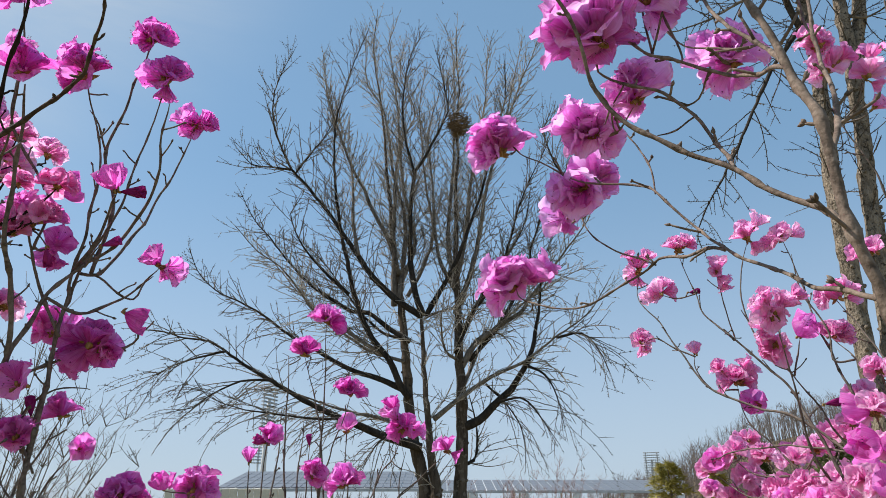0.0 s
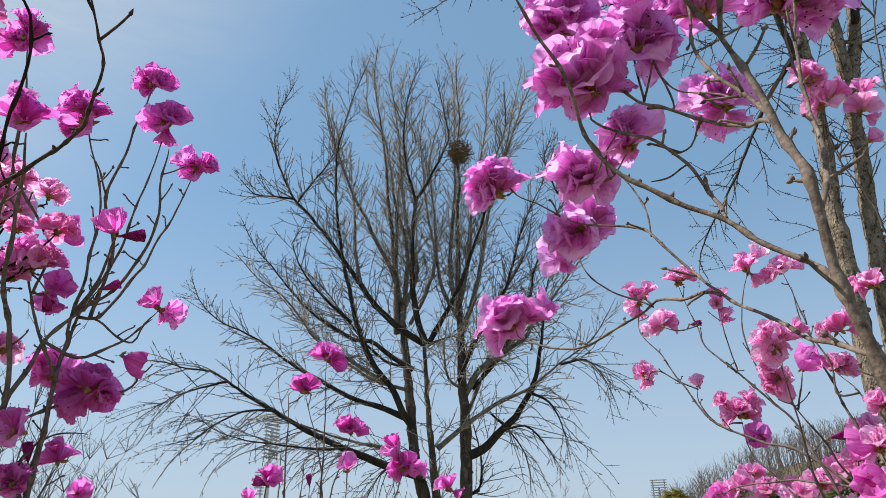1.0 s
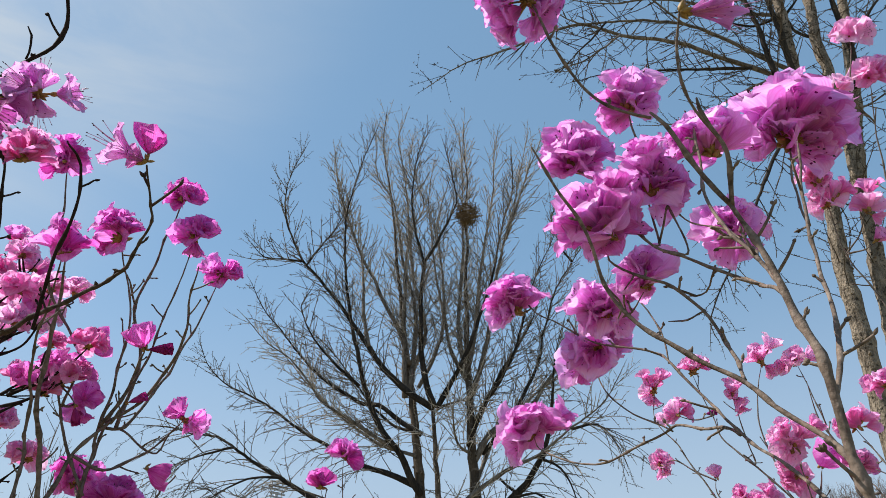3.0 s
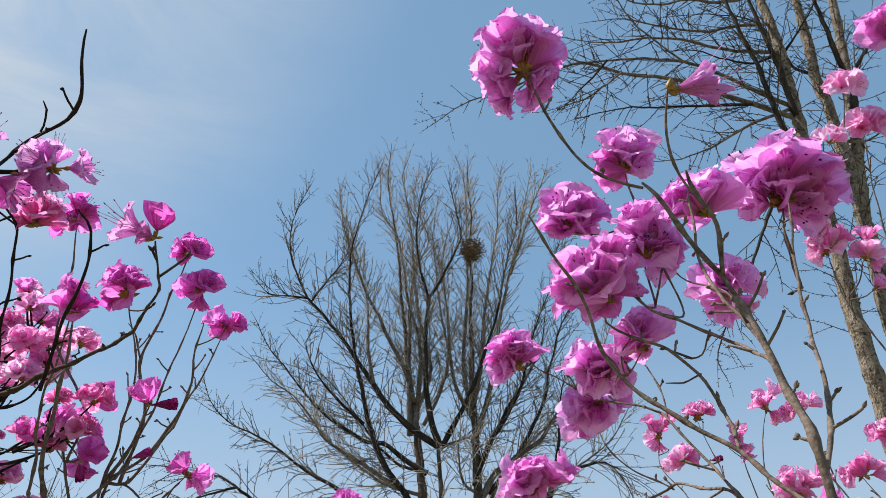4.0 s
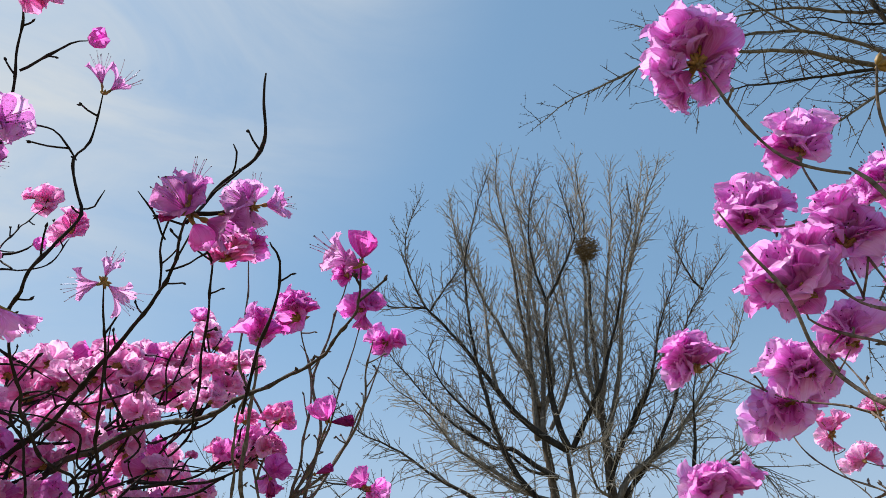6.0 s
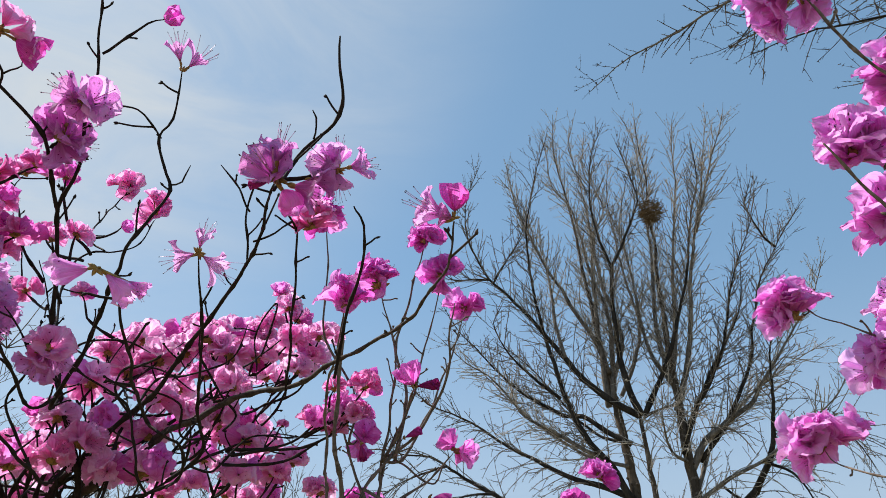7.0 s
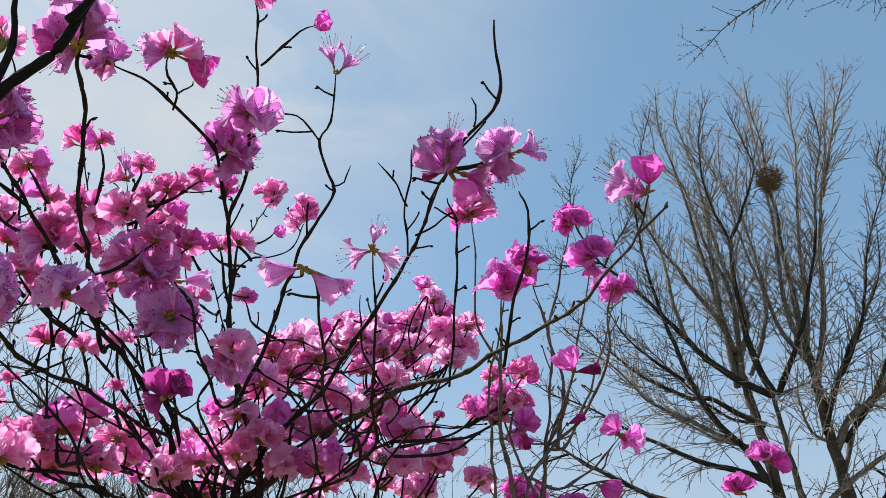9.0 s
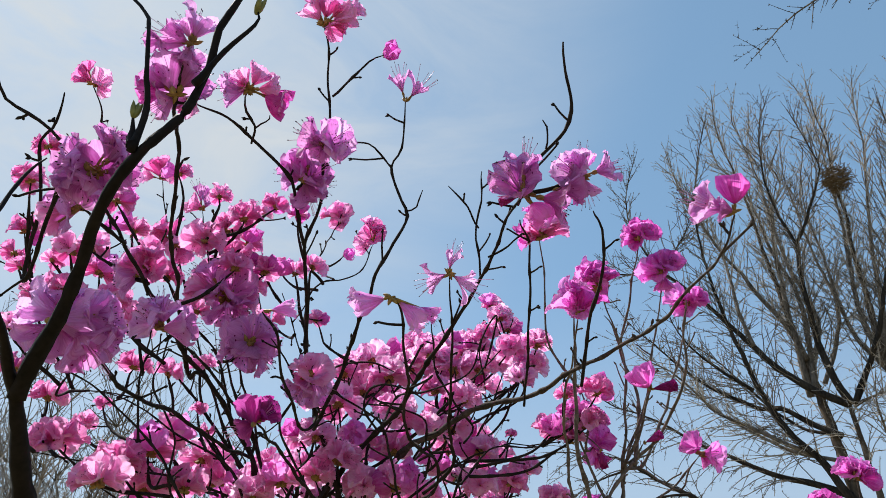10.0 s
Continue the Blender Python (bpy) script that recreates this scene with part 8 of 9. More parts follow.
# ---- right shrubs begin ----
bloom(RN, (0.057, 0.343, 2.063), [((0.047, 0.333, 2.077), (-0.5, -0.4, 0.77), 0.052, 's'), ((0.061, 0.337, 2.078), (0.3, -0.69, 0.66), 0.052, 's'), ((0.044, 0.339, 2.065), (-0.94, 0.02, 0.33), 0.049, 's'), ((0.06, 0.34, 2.064), (0.77, -0.13, 0.62), 0.050, 's'), ((0.051, 0.348, 2.06), (-0.71, 0.1, -0.69), 0.046, 's'), ((0.058, 0.348, 2.063), (0.58, 0.05, -0.82), 0.044, 's'), ((0.054, 0.345, 2.072), (-0.28, -0.9, 0.33), 0.047, 's'), ((0.053, 0.34, 2.071), (-0.36, -0.68, 0.64), 0.043, 's'), ((0.052, 0.331, 2.081), (-0.22, -0.48, 0.85), 0.041, 's'), ((0.037, 0.343, 2.059), (-0.96, 0.27, -0.01), 0.033, 's'), ((0.061, 0.344, 2.062), (0.96, 0.17, -0.2), 0.032, 's'), ((0.044, 0.354, 2.046), (-0.54, 0.41, -0.74), 0.030, 's'), ((0.061, 0.349, 2.052), (0.34, 0.64, -0.69), 0.032, 's')])
bloom(RN, (0.147, 0.278, 1.977), [((0.152, 0.28, 1.978), (0.98, -0.19, -0.07), 0.046, 'w'), ((0.155, 0.28, 1.977), (0.98, -0.05, -0.17), 0.041, 'w')])
bloom(RN, (0.108, 0.491, 1.996), [((0.107, 0.499, 2.005), (0.04, -0.98, 0.21), 0.071, 's'), ((0.104, 0.492, 1.999), (-0.77, -0.54, 0.35), 0.050, 's'), ((0.115, 0.487, 2.001), (0.72, -0.32, 0.61), 0.054, 's'), ((0.107, 0.499, 2.001), (-0.28, -0.89, -0.37), 0.044, 's'), ((0.11, 0.497, 2), (0.71, -0.67, -0.21), 0.047, 's'), ((0.094, 0.485, 2.008), (-0.68, -0.58, 0.44), 0.030, 's'), ((0.115, 0.481, 2.011), (0.39, -0.4, 0.83), 0.037, 's')])
bloom(RN, (0.125, 0.457, 1.906), [((0.122, 0.468, 1.915), (-0.37, -0.9, -0.24), 0.076, 's'), ((0.118, 0.456, 1.913), (-0.7, -0.57, 0.44), 0.062, 's'), ((0.126, 0.459, 1.912), (0.26, -0.77, 0.58), 0.068, 's'), ((0.124, 0.45, 1.899), (-0.26, 0.96, 0.1), 0.048, 's'), ((0.128, 0.46, 1.91), (0.83, -0.55, 0.11), 0.051, 's'), ((0.106, 0.451, 1.91), (-0.93, -0.08, 0.37), 0.053, 's'), ((0.125, 0.455, 1.913), (0.07, -0.75, 0.66), 0.044, 's'), ((0.128, 0.441, 1.93), (0.12, -0.45, 0.88), 0.048, 's'), ((0.125, 0.451, 1.905), (-0.14, 0.16, 0.98), 0.036, 's'), ((0.124, 0.464, 1.909), (-0.09, -0.66, -0.75), 0.036, 's')])
bloom(RN, (0.169, 0.459, 1.946), [((0.168, 0.471, 1.955), (-0.05, -0.93, -0.35), 0.065, 's'), ((0.172, 0.461, 1.951), (0.72, -0.6, 0.34), 0.055, 's'), ((0.165, 0.455, 1.958), (-0.29, -0.71, 0.65), 0.053, 's'), ((0.17, 0.466, 1.949), (0.4, -0.35, -0.85), 0.042, 's'), ((0.177, 0.455, 1.951), (0.8, -0.24, 0.56), 0.042, 's'), ((0.179, 0.458, 1.945), (0.97, 0.19, 0.11), 0.034, 's'), ((0.164, 0.443, 1.971), (-0.17, -0.5, 0.85), 0.043, 's'), ((0.171, 0.462, 1.948), (0.89, -0.4, -0.21), 0.034, 's')])
bloom(RN, (0.191, 0.55, 2.115), [((0.191, 0.559, 2.126), (0.04, -0.99, 0.14), 0.078, 's'), ((0.189, 0.543, 2.11), (-0.64, 0.74, 0.2), 0.055, 's'), ((0.198, 0.545, 2.123), (0.58, -0.4, 0.72), 0.048, 's'), ((0.192, 0.558, 2.121), (0.58, -0.75, -0.33), 0.052, 's'), ((0.181, 0.544, 2.123), (-0.72, -0.31, 0.62), 0.049, 's'), ((0.184, 0.546, 2.122), (-0.69, -0.36, 0.63), 0.034, 's'), ((0.201, 0.541, 2.132), (0.44, -0.52, 0.73), 0.039, 's')])
bloom(RN, (0.241, 0.483, 2.006), [((0.237, 0.48, 2.012), (-0.53, -0.5, 0.69), 0.066, 's'), ((0.245, 0.479, 2.008), (0.73, -0.18, 0.66), 0.064, 's'), ((0.233, 0.484, 2.01), (-0.91, -0.4, 0.08), 0.054, 's'), ((0.242, 0.478, 2.019), (0.03, -0.72, 0.69), 0.046, 's'), ((0.222, 0.473, 2.017), (-0.79, -0.2, 0.58), 0.039, 's'), ((0.217, 0.484, 2.008), (-0.96, -0.26, -0.12), 0.043, 's'), ((0.246, 0.468, 2.029), (0.15, -0.45, 0.88), 0.028, 's')])
bloom(RN, (0.324, 0.494, 2.028), [((0.316, 0.49, 2.042), (-0.46, -0.65, 0.61), 0.091, 's'), ((0.327, 0.493, 2.036), (0.39, -0.62, 0.68), 0.098, 's'), ((0.325, 0.508, 2.036), (0.35, -0.63, -0.7), 0.079, 's'), ((0.311, 0.491, 2.035), (-0.85, -0.39, 0.36), 0.065, 's'), ((0.34, 0.495, 2.032), (0.97, -0.22, 0.07), 0.053, 's'), ((0.322, 0.501, 2.038), (-0.16, -0.97, 0.18), 0.070, 's'), ((0.324, 0.49, 2.041), (0.03, -0.69, 0.72), 0.069, 's'), ((0.335, 0.49, 2.032), (0.88, -0.13, 0.46), 0.081, 's'), ((0.331, 0.493, 2.035), (0.73, -0.5, 0.47), 0.060, 's'), ((0.312, 0.497, 2.027), (-0.95, -0.11, -0.29), 0.048, 's'), ((0.336, 0.496, 2.024), (0.93, 0.28, -0.23), 0.044, 's')])
bloom(RN, (0.274, 0.548, 1.954), [((0.27, 0.55, 1.957), (-0.93, -0.36, 0.05), 0.058, 's'), ((0.276, 0.556, 1.962), (0.41, -0.91, -0.03), 0.058, 's'), ((0.273, 0.547, 1.95), (-0.45, 0.69, -0.57), 0.051, 's'), ((0.272, 0.545, 1.959), (-0.36, -0.47, 0.81), 0.044, 's'), ((0.278, 0.552, 1.95), (0.51, 0.38, -0.77), 0.036, 's')])
bloom(RN, (0.065, 0.685, 1.931), [((0.062, 0.681, 1.933), (-0.72, -0.27, 0.64), 0.059, 's'), ((0.069, 0.683, 1.938), (0.5, -0.58, 0.64), 0.056, 's'), ((0.053, 0.674, 1.945), (-0.58, -0.39, 0.71), 0.047, 's'), ((0.064, 0.68, 1.946), (-0.04, -0.83, 0.55), 0.047, 's'), ((0.059, 0.685, 1.931), (-1, -0.08, -0.02), 0.039, 's'), ((0.062, 0.69, 1.934), (-0.77, -0.38, -0.51), 0.049, 's'), ((0.064, 0.682, 1.939), (-0.14, -0.7, 0.7), 0.047, 's')])
bloom(RN, (0.16, 0.487, 1.87), [((0.16, 0.494, 1.877), (0.08, -0.99, 0.1), 0.055, 's'), ((0.157, 0.491, 1.873), (-0.75, -0.65, -0.08), 0.041, 's'), ((0.157, 0.481, 1.88), (-0.25, -0.59, 0.77), 0.033, 's'), ((0.16, 0.483, 1.866), (-0.27, 0.94, 0.18), 0.027, 's')])
bloom(RN, (0.135, 0.52, 1.859), [((0.123, 0.52, 1.864), (-0.93, -0.26, 0.25), 0.052, 's'), ((0.133, 0.53, 1.863), (-0.4, -0.81, -0.43), 0.050, 's'), ((0.125, 0.523, 1.858), (-0.94, -0.15, -0.31), 0.039, 's'), ((0.138, 0.519, 1.864), (0.58, -0.35, 0.74), 0.033, 's'), ((0.133, 0.525, 1.863), (-0.57, -0.78, 0.26), 0.041, 's'), ((0.136, 0.527, 1.86), (0.32, -0.57, -0.76), 0.038, 's'), ((0.126, 0.517, 1.863), (-0.86, 0.06, 0.51), 0.024, 's'), ((0.146, 0.517, 1.871), (0.64, -0.52, 0.57), 0.025, 's')])
bloom(RN, (0.16, 0.674, 1.887), [((0.16, 0.662, 1.885), (-0, 0.65, 0.76), 0.058, 's'), ((0.158, 0.686, 1.89), (-0.33, -0.63, -0.7), 0.065, 's'), ((0.162, 0.666, 1.884), (0.65, 0.71, 0.28), 0.048, 's'), ((0.166, 0.67, 1.893), (0.65, -0.14, 0.74), 0.038, 's'), ((0.147, 0.678, 1.884), (-0.93, -0.12, -0.35), 0.053, 's'), ((0.162, 0.676, 1.883), (0.44, 0.14, -0.89), 0.030, 's')])
bloom(RN, (0.155, 0.773, 1.894), [((0.152, 0.781, 1.897), (-0.71, -0.57, -0.41), 0.056, 's'), ((0.154, 0.774, 1.89), (-0.3, 0.43, -0.85), 0.031, 's')])
bloom(RN, (0.094, 0.851, 1.829), [((0.08, 0.853, 1.833), (-0.94, -0.31, 0.12), 0.065, 's'), ((0.092, 0.853, 1.834), (-0.29, -0.61, 0.74), 0.062, 's'), ((0.099, 0.851, 1.834), (0.79, -0.35, 0.5), 0.068, 's'), ((0.084, 0.851, 1.821), (-0.74, 0.42, -0.53), 0.052, 's'), ((0.093, 0.861, 1.833), (-0.25, -0.87, -0.42), 0.050, 's'), ((0.088, 0.844, 1.837), (-0.49, -0.06, 0.87), 0.054, 's'), ((0.097, 0.851, 1.833), (0.7, -0.42, 0.58), 0.048, 's'), ((0.122, 0.845, 1.847), (0.83, -0.3, 0.47), 0.046, 's')])
limb(RN, [(0.269, 0.409, 0), (0.264, 0.372, 0.425), (0.246, 0.325, 0.937), (0.2, 0.296, 1.624), (0.194, 0.294, 1.668), (0.19, 0.297, 1.714), (0.19, 0.307, 1.752), (0.187, 0.317, 1.788), (0.183, 0.331, 1.835), (0.176, 0.333, 1.858)], 0.0035, 0.003)
limb(RN, [(0.176, 0.333, 1.858), (0.158, 0.334, 1.892), (0.144, 0.331, 1.926), (0.137, 0.339, 1.941)], 0.0022, 0.002)
limb(RN, [(0.137, 0.34, 1.937), (0.107, 0.35, 1.96), (0.085, 0.346, 1.996), (0.066, 0.338, 2.031), (0.061, 0.342, 2.05), (0.057, 0.343, 2.063)], 0.0012, 0.0011)
limb(RN, [(0.177, 0.333, 1.856), (0.176, 0.319, 1.889), (0.165, 0.314, 1.913), (0.16, 0.311, 1.93)], 0.0016, 0.0015)
limb(RN, [(0.172, 0.317, 1.898), (0.154, 0.303, 1.921), (0.146, 0.293, 1.949), (0.147, 0.278, 1.977)], 0.00097, 0.00098)
limb(RN, [(0.193, 0.295, 1.675), (0.196, 0.342, 1.712), (0.183, 0.372, 1.745), (0.16, 0.395, 1.773), (0.124, 0.416, 1.808), (0.105, 0.417, 1.841), (0.093, 0.408, 1.875), (0.069, 0.394, 1.918), (0.055, 0.384, 1.945)], 0.0017, 0.0014)
limb(RN, [(0.19, 0.298, 1.717), (0.21, 0.322, 1.748), (0.233, 0.352, 1.79), (0.258, 0.393, 1.854), (0.277, 0.42, 1.921), (0.303, 0.447, 1.994)], 0.0019, 0.0014)
limb(RN, [(0.272, 0.413, 1.904), (0.284, 0.437, 1.902), (0.302, 0.473, 1.956), (0.324, 0.495, 2.027)], 0.00097, 0.0011)
limb(RN, [(0.316, 0.383, 0), (0.292, 0.363, 0.428), (0.255, 0.334, 0.95), (0.218, 0.319, 1.64), (0.216, 0.342, 1.657), (0.221, 0.393, 1.68), (0.227, 0.452, 1.714), (0.221, 0.493, 1.74), (0.217, 0.549, 1.785), (0.199, 0.584, 1.834), (0.189, 0.617, 1.859), (0.142, 0.657, 1.885), (0.092, 0.677, 1.925), (0.068, 0.693, 1.956), (0.065, 0.685, 1.931)], 0.0021, 0.001)
limb(RN, [(0.22, 0.503, 1.746), (0.221, 0.533, 1.759), (0.207, 0.641, 1.784), (0.196, 0.687, 1.784), (0.164, 0.739, 1.775), (0.127, 0.786, 1.783), (0.097, 0.827, 1.807), (0.094, 0.851, 1.829)], 0.0014, 0.0009)
limb(RN, [(0.179, 0.377, 1.751), (0.188, 0.405, 1.777), (0.193, 0.428, 1.801), (0.187, 0.435, 1.825), (0.168, 0.445, 1.85), (0.143, 0.46, 1.867), (0.124, 0.469, 1.886), (0.125, 0.457, 1.906)], 0.0014, 0.00098)
limb(RN, [(0.106, 0.417, 1.84), (0.122, 0.43, 1.828), (0.12, 0.444, 1.823)], 0.00086, 0.00075)
limb(RN, [(0.188, 0.315, 1.781), (0.2, 0.352, 1.803), (0.204, 0.406, 1.838), (0.195, 0.418, 1.855), (0.177, 0.433, 1.873), (0.161, 0.448, 1.887), (0.148, 0.457, 1.908), (0.14, 0.467, 1.924)], 0.0015, 0.00098)
limb(RN, [(0.158, 0.45, 1.892), (0.167, 0.463, 1.896), (0.166, 0.469, 1.945), (0.16, 0.462, 1.977), (0.158, 0.463, 1.993)], 0.00097, 0.0009)
limb(RN, [(0.172, 0.437, 1.877), (0.185, 0.451, 1.883), (0.185, 0.461, 1.928), (0.178, 0.462, 1.958), (0.175, 0.47, 1.976), (0.169, 0.459, 1.946)], 0.00086, 0.00083)
limb(RN, [(0.193, 0.326, 1.789), (0.197, 0.354, 1.826), (0.197, 0.39, 1.872), (0.201, 0.422, 1.919), (0.21, 0.444, 1.975), (0.223, 0.463, 2.028), (0.241, 0.483, 2.006)], 0.0015, 0.00098)
limb(RN, [(0.2, 0.362, 1.832), (0.228, 0.433, 1.882), (0.242, 0.497, 1.931), (0.229, 0.525, 1.956), (0.209, 0.545, 1.996)], 0.00092, 0.00083)
limb(RN, [(0.186, 0.436, 1.826), (0.179, 0.458, 1.827), (0.171, 0.48, 1.835)], 0.00081, 0.00075)
limb(RN, [(0.199, 0.584, 1.834), (0.199, 0.593, 1.867), (0.192, 0.605, 1.898), (0.187, 0.618, 1.923)], 0.00086, 0.00075)
limb(RN, [(0.207, 0.631, 1.78), (0.171, 0.664, 1.814), (0.162, 0.69, 1.841), (0.157, 0.712, 1.875), (0.16, 0.674, 1.887)], 0.00086, 0.00075)
limb(RN, [(0.142, 0.46, 1.868), (0.139, 0.487, 1.866), (0.146, 0.503, 1.852), (0.16, 0.487, 1.87)], 0.0007, 0.00068)
limb(RN, [(0.194, 0.419, 1.856), (0.195, 0.442, 1.847), (0.186, 0.467, 1.852)], 0.00076, 0.00068)
limb(RN, [(0.159, 0.462, 1.984), (0.133, 0.477, 1.984), (0.108, 0.491, 1.996)], 0.0017, 0.0011)
limb(RN, [(0.209, 0.545, 1.996), (0.2, 0.548, 2.043), (0.191, 0.55, 2.115)], 0.0017, 0.0011)
limb(RN, [(0.236, 0.51, 1.942), (0.255, 0.529, 1.943), (0.274, 0.548, 1.954)], 0.0017, 0.0011)
limb(RN, [(0.146, 0.503, 1.852), (0.14, 0.512, 1.853), (0.135, 0.52, 1.859)], 0.0017, 0.0011)
limb(RN, [(0.157, 0.712, 1.875), (0.156, 0.742, 1.878), (0.155, 0.773, 1.894)], 0.0017, 0.0011)
bloom(RR, (0.502, 1.378, 2.081), [((0.502, 1.383, 2.088), (0, -0.7, 0.72), 0.078, 's'), ((0.495, 1.375, 2.089), (-0.66, -0.31, 0.69), 0.053, 's'), ((0.513, 1.372, 2.095), (0.55, -0.26, 0.79), 0.053, 's'), ((0.516, 1.371, 2.093), (0.67, -0.1, 0.73), 0.063, 's')])
bloom(RR, (0.452, 1.506, 2.082), [((0.451, 1.507, 2.092), (-0.06, -0.6, 0.8), 0.072, 's'), ((0.447, 1.514, 2.084), (-0.83, -0.33, -0.45), 0.072, 's'), ((0.463, 1.496, 2.103), (0.46, -0.21, 0.86), 0.059, 's'), ((0.436, 1.499, 2.109), (-0.49, -0.54, 0.68), 0.046, 's'), ((0.452, 1.512, 2.073), (-0, 0.19, -0.98), 0.046, 's')])
bloom(RR, (0.481, 1.474, 2.02), [((0.48, 1.457, 2.015), (-0.22, 0.78, 0.58), 0.083, 's'), ((0.492, 1.475, 2.023), (0.98, -0.2, 0.1), 0.060, 's'), ((0.472, 1.478, 2.018), (-0.9, -0.08, -0.42), 0.055, 's'), ((0.489, 1.466, 2.031), (0.48, -0.06, 0.88), 0.048, 's')])
bloom(RR, (0.531, 1.438, 2.01), [((0.535, 1.436, 2.01), (0.97, 0.12, 0.21), 0.030, 'b')])
bloom(RR, (0.572, 1.359, 2.027), [((0.572, 1.361, 2.032), (-0.08, -0.58, 0.81), 0.060, 's'), ((0.574, 1.367, 2.027), (0.53, -0.26, -0.81), 0.058, 's'), ((0.571, 1.366, 2.03), (-0.41, -0.91, 0.01), 0.037, 's'), ((0.582, 1.368, 2.01), (0.44, 0.07, -0.89), 0.041, 's')])
bloom(RR, (0.604, 1.272, 2.067), [((0.603, 1.264, 2.07), (-0.12, -0.01, 0.99), 0.079, 's'), ((0.611, 1.273, 2.063), (0.84, 0.26, -0.48), 0.051, 's'), ((0.597, 1.268, 2.071), (-0.81, -0.04, 0.58), 0.051, 's'), ((0.618, 1.263, 2.091), (0.47, -0.36, 0.8), 0.059, 's')])
bloom(RR, (0.662, 1.247, 2.057), [((0.66, 1.254, 2.065), (-0.24, -0.82, 0.52), 0.072, 's'), ((0.674, 1.244, 2.064), (0.87, -0.14, 0.47), 0.051, 's'), ((0.654, 1.25, 2.057), (-0.97, -0.13, -0.21), 0.054, 's')])
bloom(RR, (0.454, 1.552, 1.923), [((0.454, 1.564, 1.932), (0, -0.95, 0.31), 0.077, 's'), ((0.456, 1.564, 1.925), (0.41, -0.49, -0.77), 0.066, 's')])
bloom(RR, (0.549, 1.487, 1.885), [((0.549, 1.477, 1.884), (0, 0.47, 0.88), 0.053, 's')])
bloom(RR, (0.56, 1.129, 1.87), [((0.556, 1.142, 1.875), (-0.59, -0.75, -0.29), 0.079, 's'), ((0.567, 1.125, 1.884), (0.46, -0.4, 0.79), 0.081, 's'), ((0.543, 1.121, 1.881), (-0.76, 0.01, 0.65), 0.055, 's'), ((0.561, 1.132, 1.875), (0.35, -0.63, 0.7), 0.061, 's'), ((0.546, 1.12, 1.883), (-0.65, -0.05, 0.76), 0.067, 's'), ((0.589, 1.12, 1.896), (0.73, -0.32, 0.61), 0.061, 's'), ((0.546, 1.118, 1.9), (-0.4, -0.46, 0.79), 0.036, 's'), ((0.578, 1.123, 1.886), (0.73, -0.31, 0.6), 0.043, 's')])
bloom(RR, (0.598, 1.209, 1.841), [((0.594, 1.222, 1.847), (-0.68, -0.72, -0.14), 0.086, 's'), ((0.599, 1.195, 1.833), (0.11, 0.99, -0.07), 0.079, 's'), ((0.587, 1.208, 1.852), (-0.73, -0.42, 0.54), 0.064, 's'), ((0.588, 1.21, 1.833), (-0.79, 0.33, -0.53), 0.062, 's'), ((0.572, 1.199, 1.866), (-0.69, -0.22, 0.69), 0.044, 's')])
bloom(RR, (0.638, 1.209, 1.851), [((0.639, 1.216, 1.858), (0.19, -0.86, 0.47), 0.061, 'h')])
bloom(RR, (0.61, 1.434, 1.811), [((0.603, 1.436, 1.817), (-0.84, -0.37, 0.4), 0.088, 's'), ((0.615, 1.437, 1.817), (0.78, -0.44, 0.45), 0.088, 's'), ((0.608, 1.434, 1.818), (-0.16, -0.49, 0.86), 0.076, 's'), ((0.578, 1.427, 1.838), (-0.74, -0.42, 0.53), 0.064, 's'), ((0.625, 1.424, 1.843), (0.42, -0.49, 0.76), 0.066, 's'), ((0.623, 1.424, 1.826), (0.59, -0.02, 0.81), 0.058, 's')])
bloom(RR, (0.646, 1.425, 1.77), [((0.643, 1.436, 1.775), (-0.58, -0.79, -0.18), 0.066, 'h')])
bloom(RR, (0.691, 1.163, 1.911), [((0.689, 1.149, 1.909), (-0.28, 0.51, 0.81), 0.080, 's'), ((0.702, 1.157, 1.921), (0.7, -0.15, 0.7), 0.067, 's'), ((0.679, 1.162, 1.913), (-0.98, -0.1, 0.19), 0.061, 's'), ((0.71, 1.163, 1.913), (0.98, -0.18, 0.06), 0.041, 's')])
bloom(RR, (0.684, 1.185, 1.845), [((0.684, 1.197, 1.854), (-0.09, -0.95, 0.3), 0.080, 's'), ((0.69, 1.183, 1.847), (0.93, -0.06, 0.38), 0.054, 's'), ((0.691, 1.184, 1.85), (0.79, -0.26, 0.56), 0.065, 's'), ((0.685, 1.182, 1.85), (0.13, -0.29, 0.95), 0.045, 's')])
bloom(RR, (0.687, 1.031, 1.945), [((0.686, 1.02, 1.945), (-0.16, 0.36, 0.92), 0.065, 's'), ((0.68, 1.027, 1.947), (-0.9, 0.08, 0.42), 0.046, 's'), ((0.675, 1.028, 1.946), (-0.98, 0.1, 0.19), 0.050, 's'), ((0.678, 1.031, 1.941), (-0.9, 0.33, -0.3), 0.033, 's')])
bloom(RR, (0.708, 1.308, 1.748), [((0.714, 1.309, 1.751), (0.93, -0.34, 0.13), 0.037, 'b')])
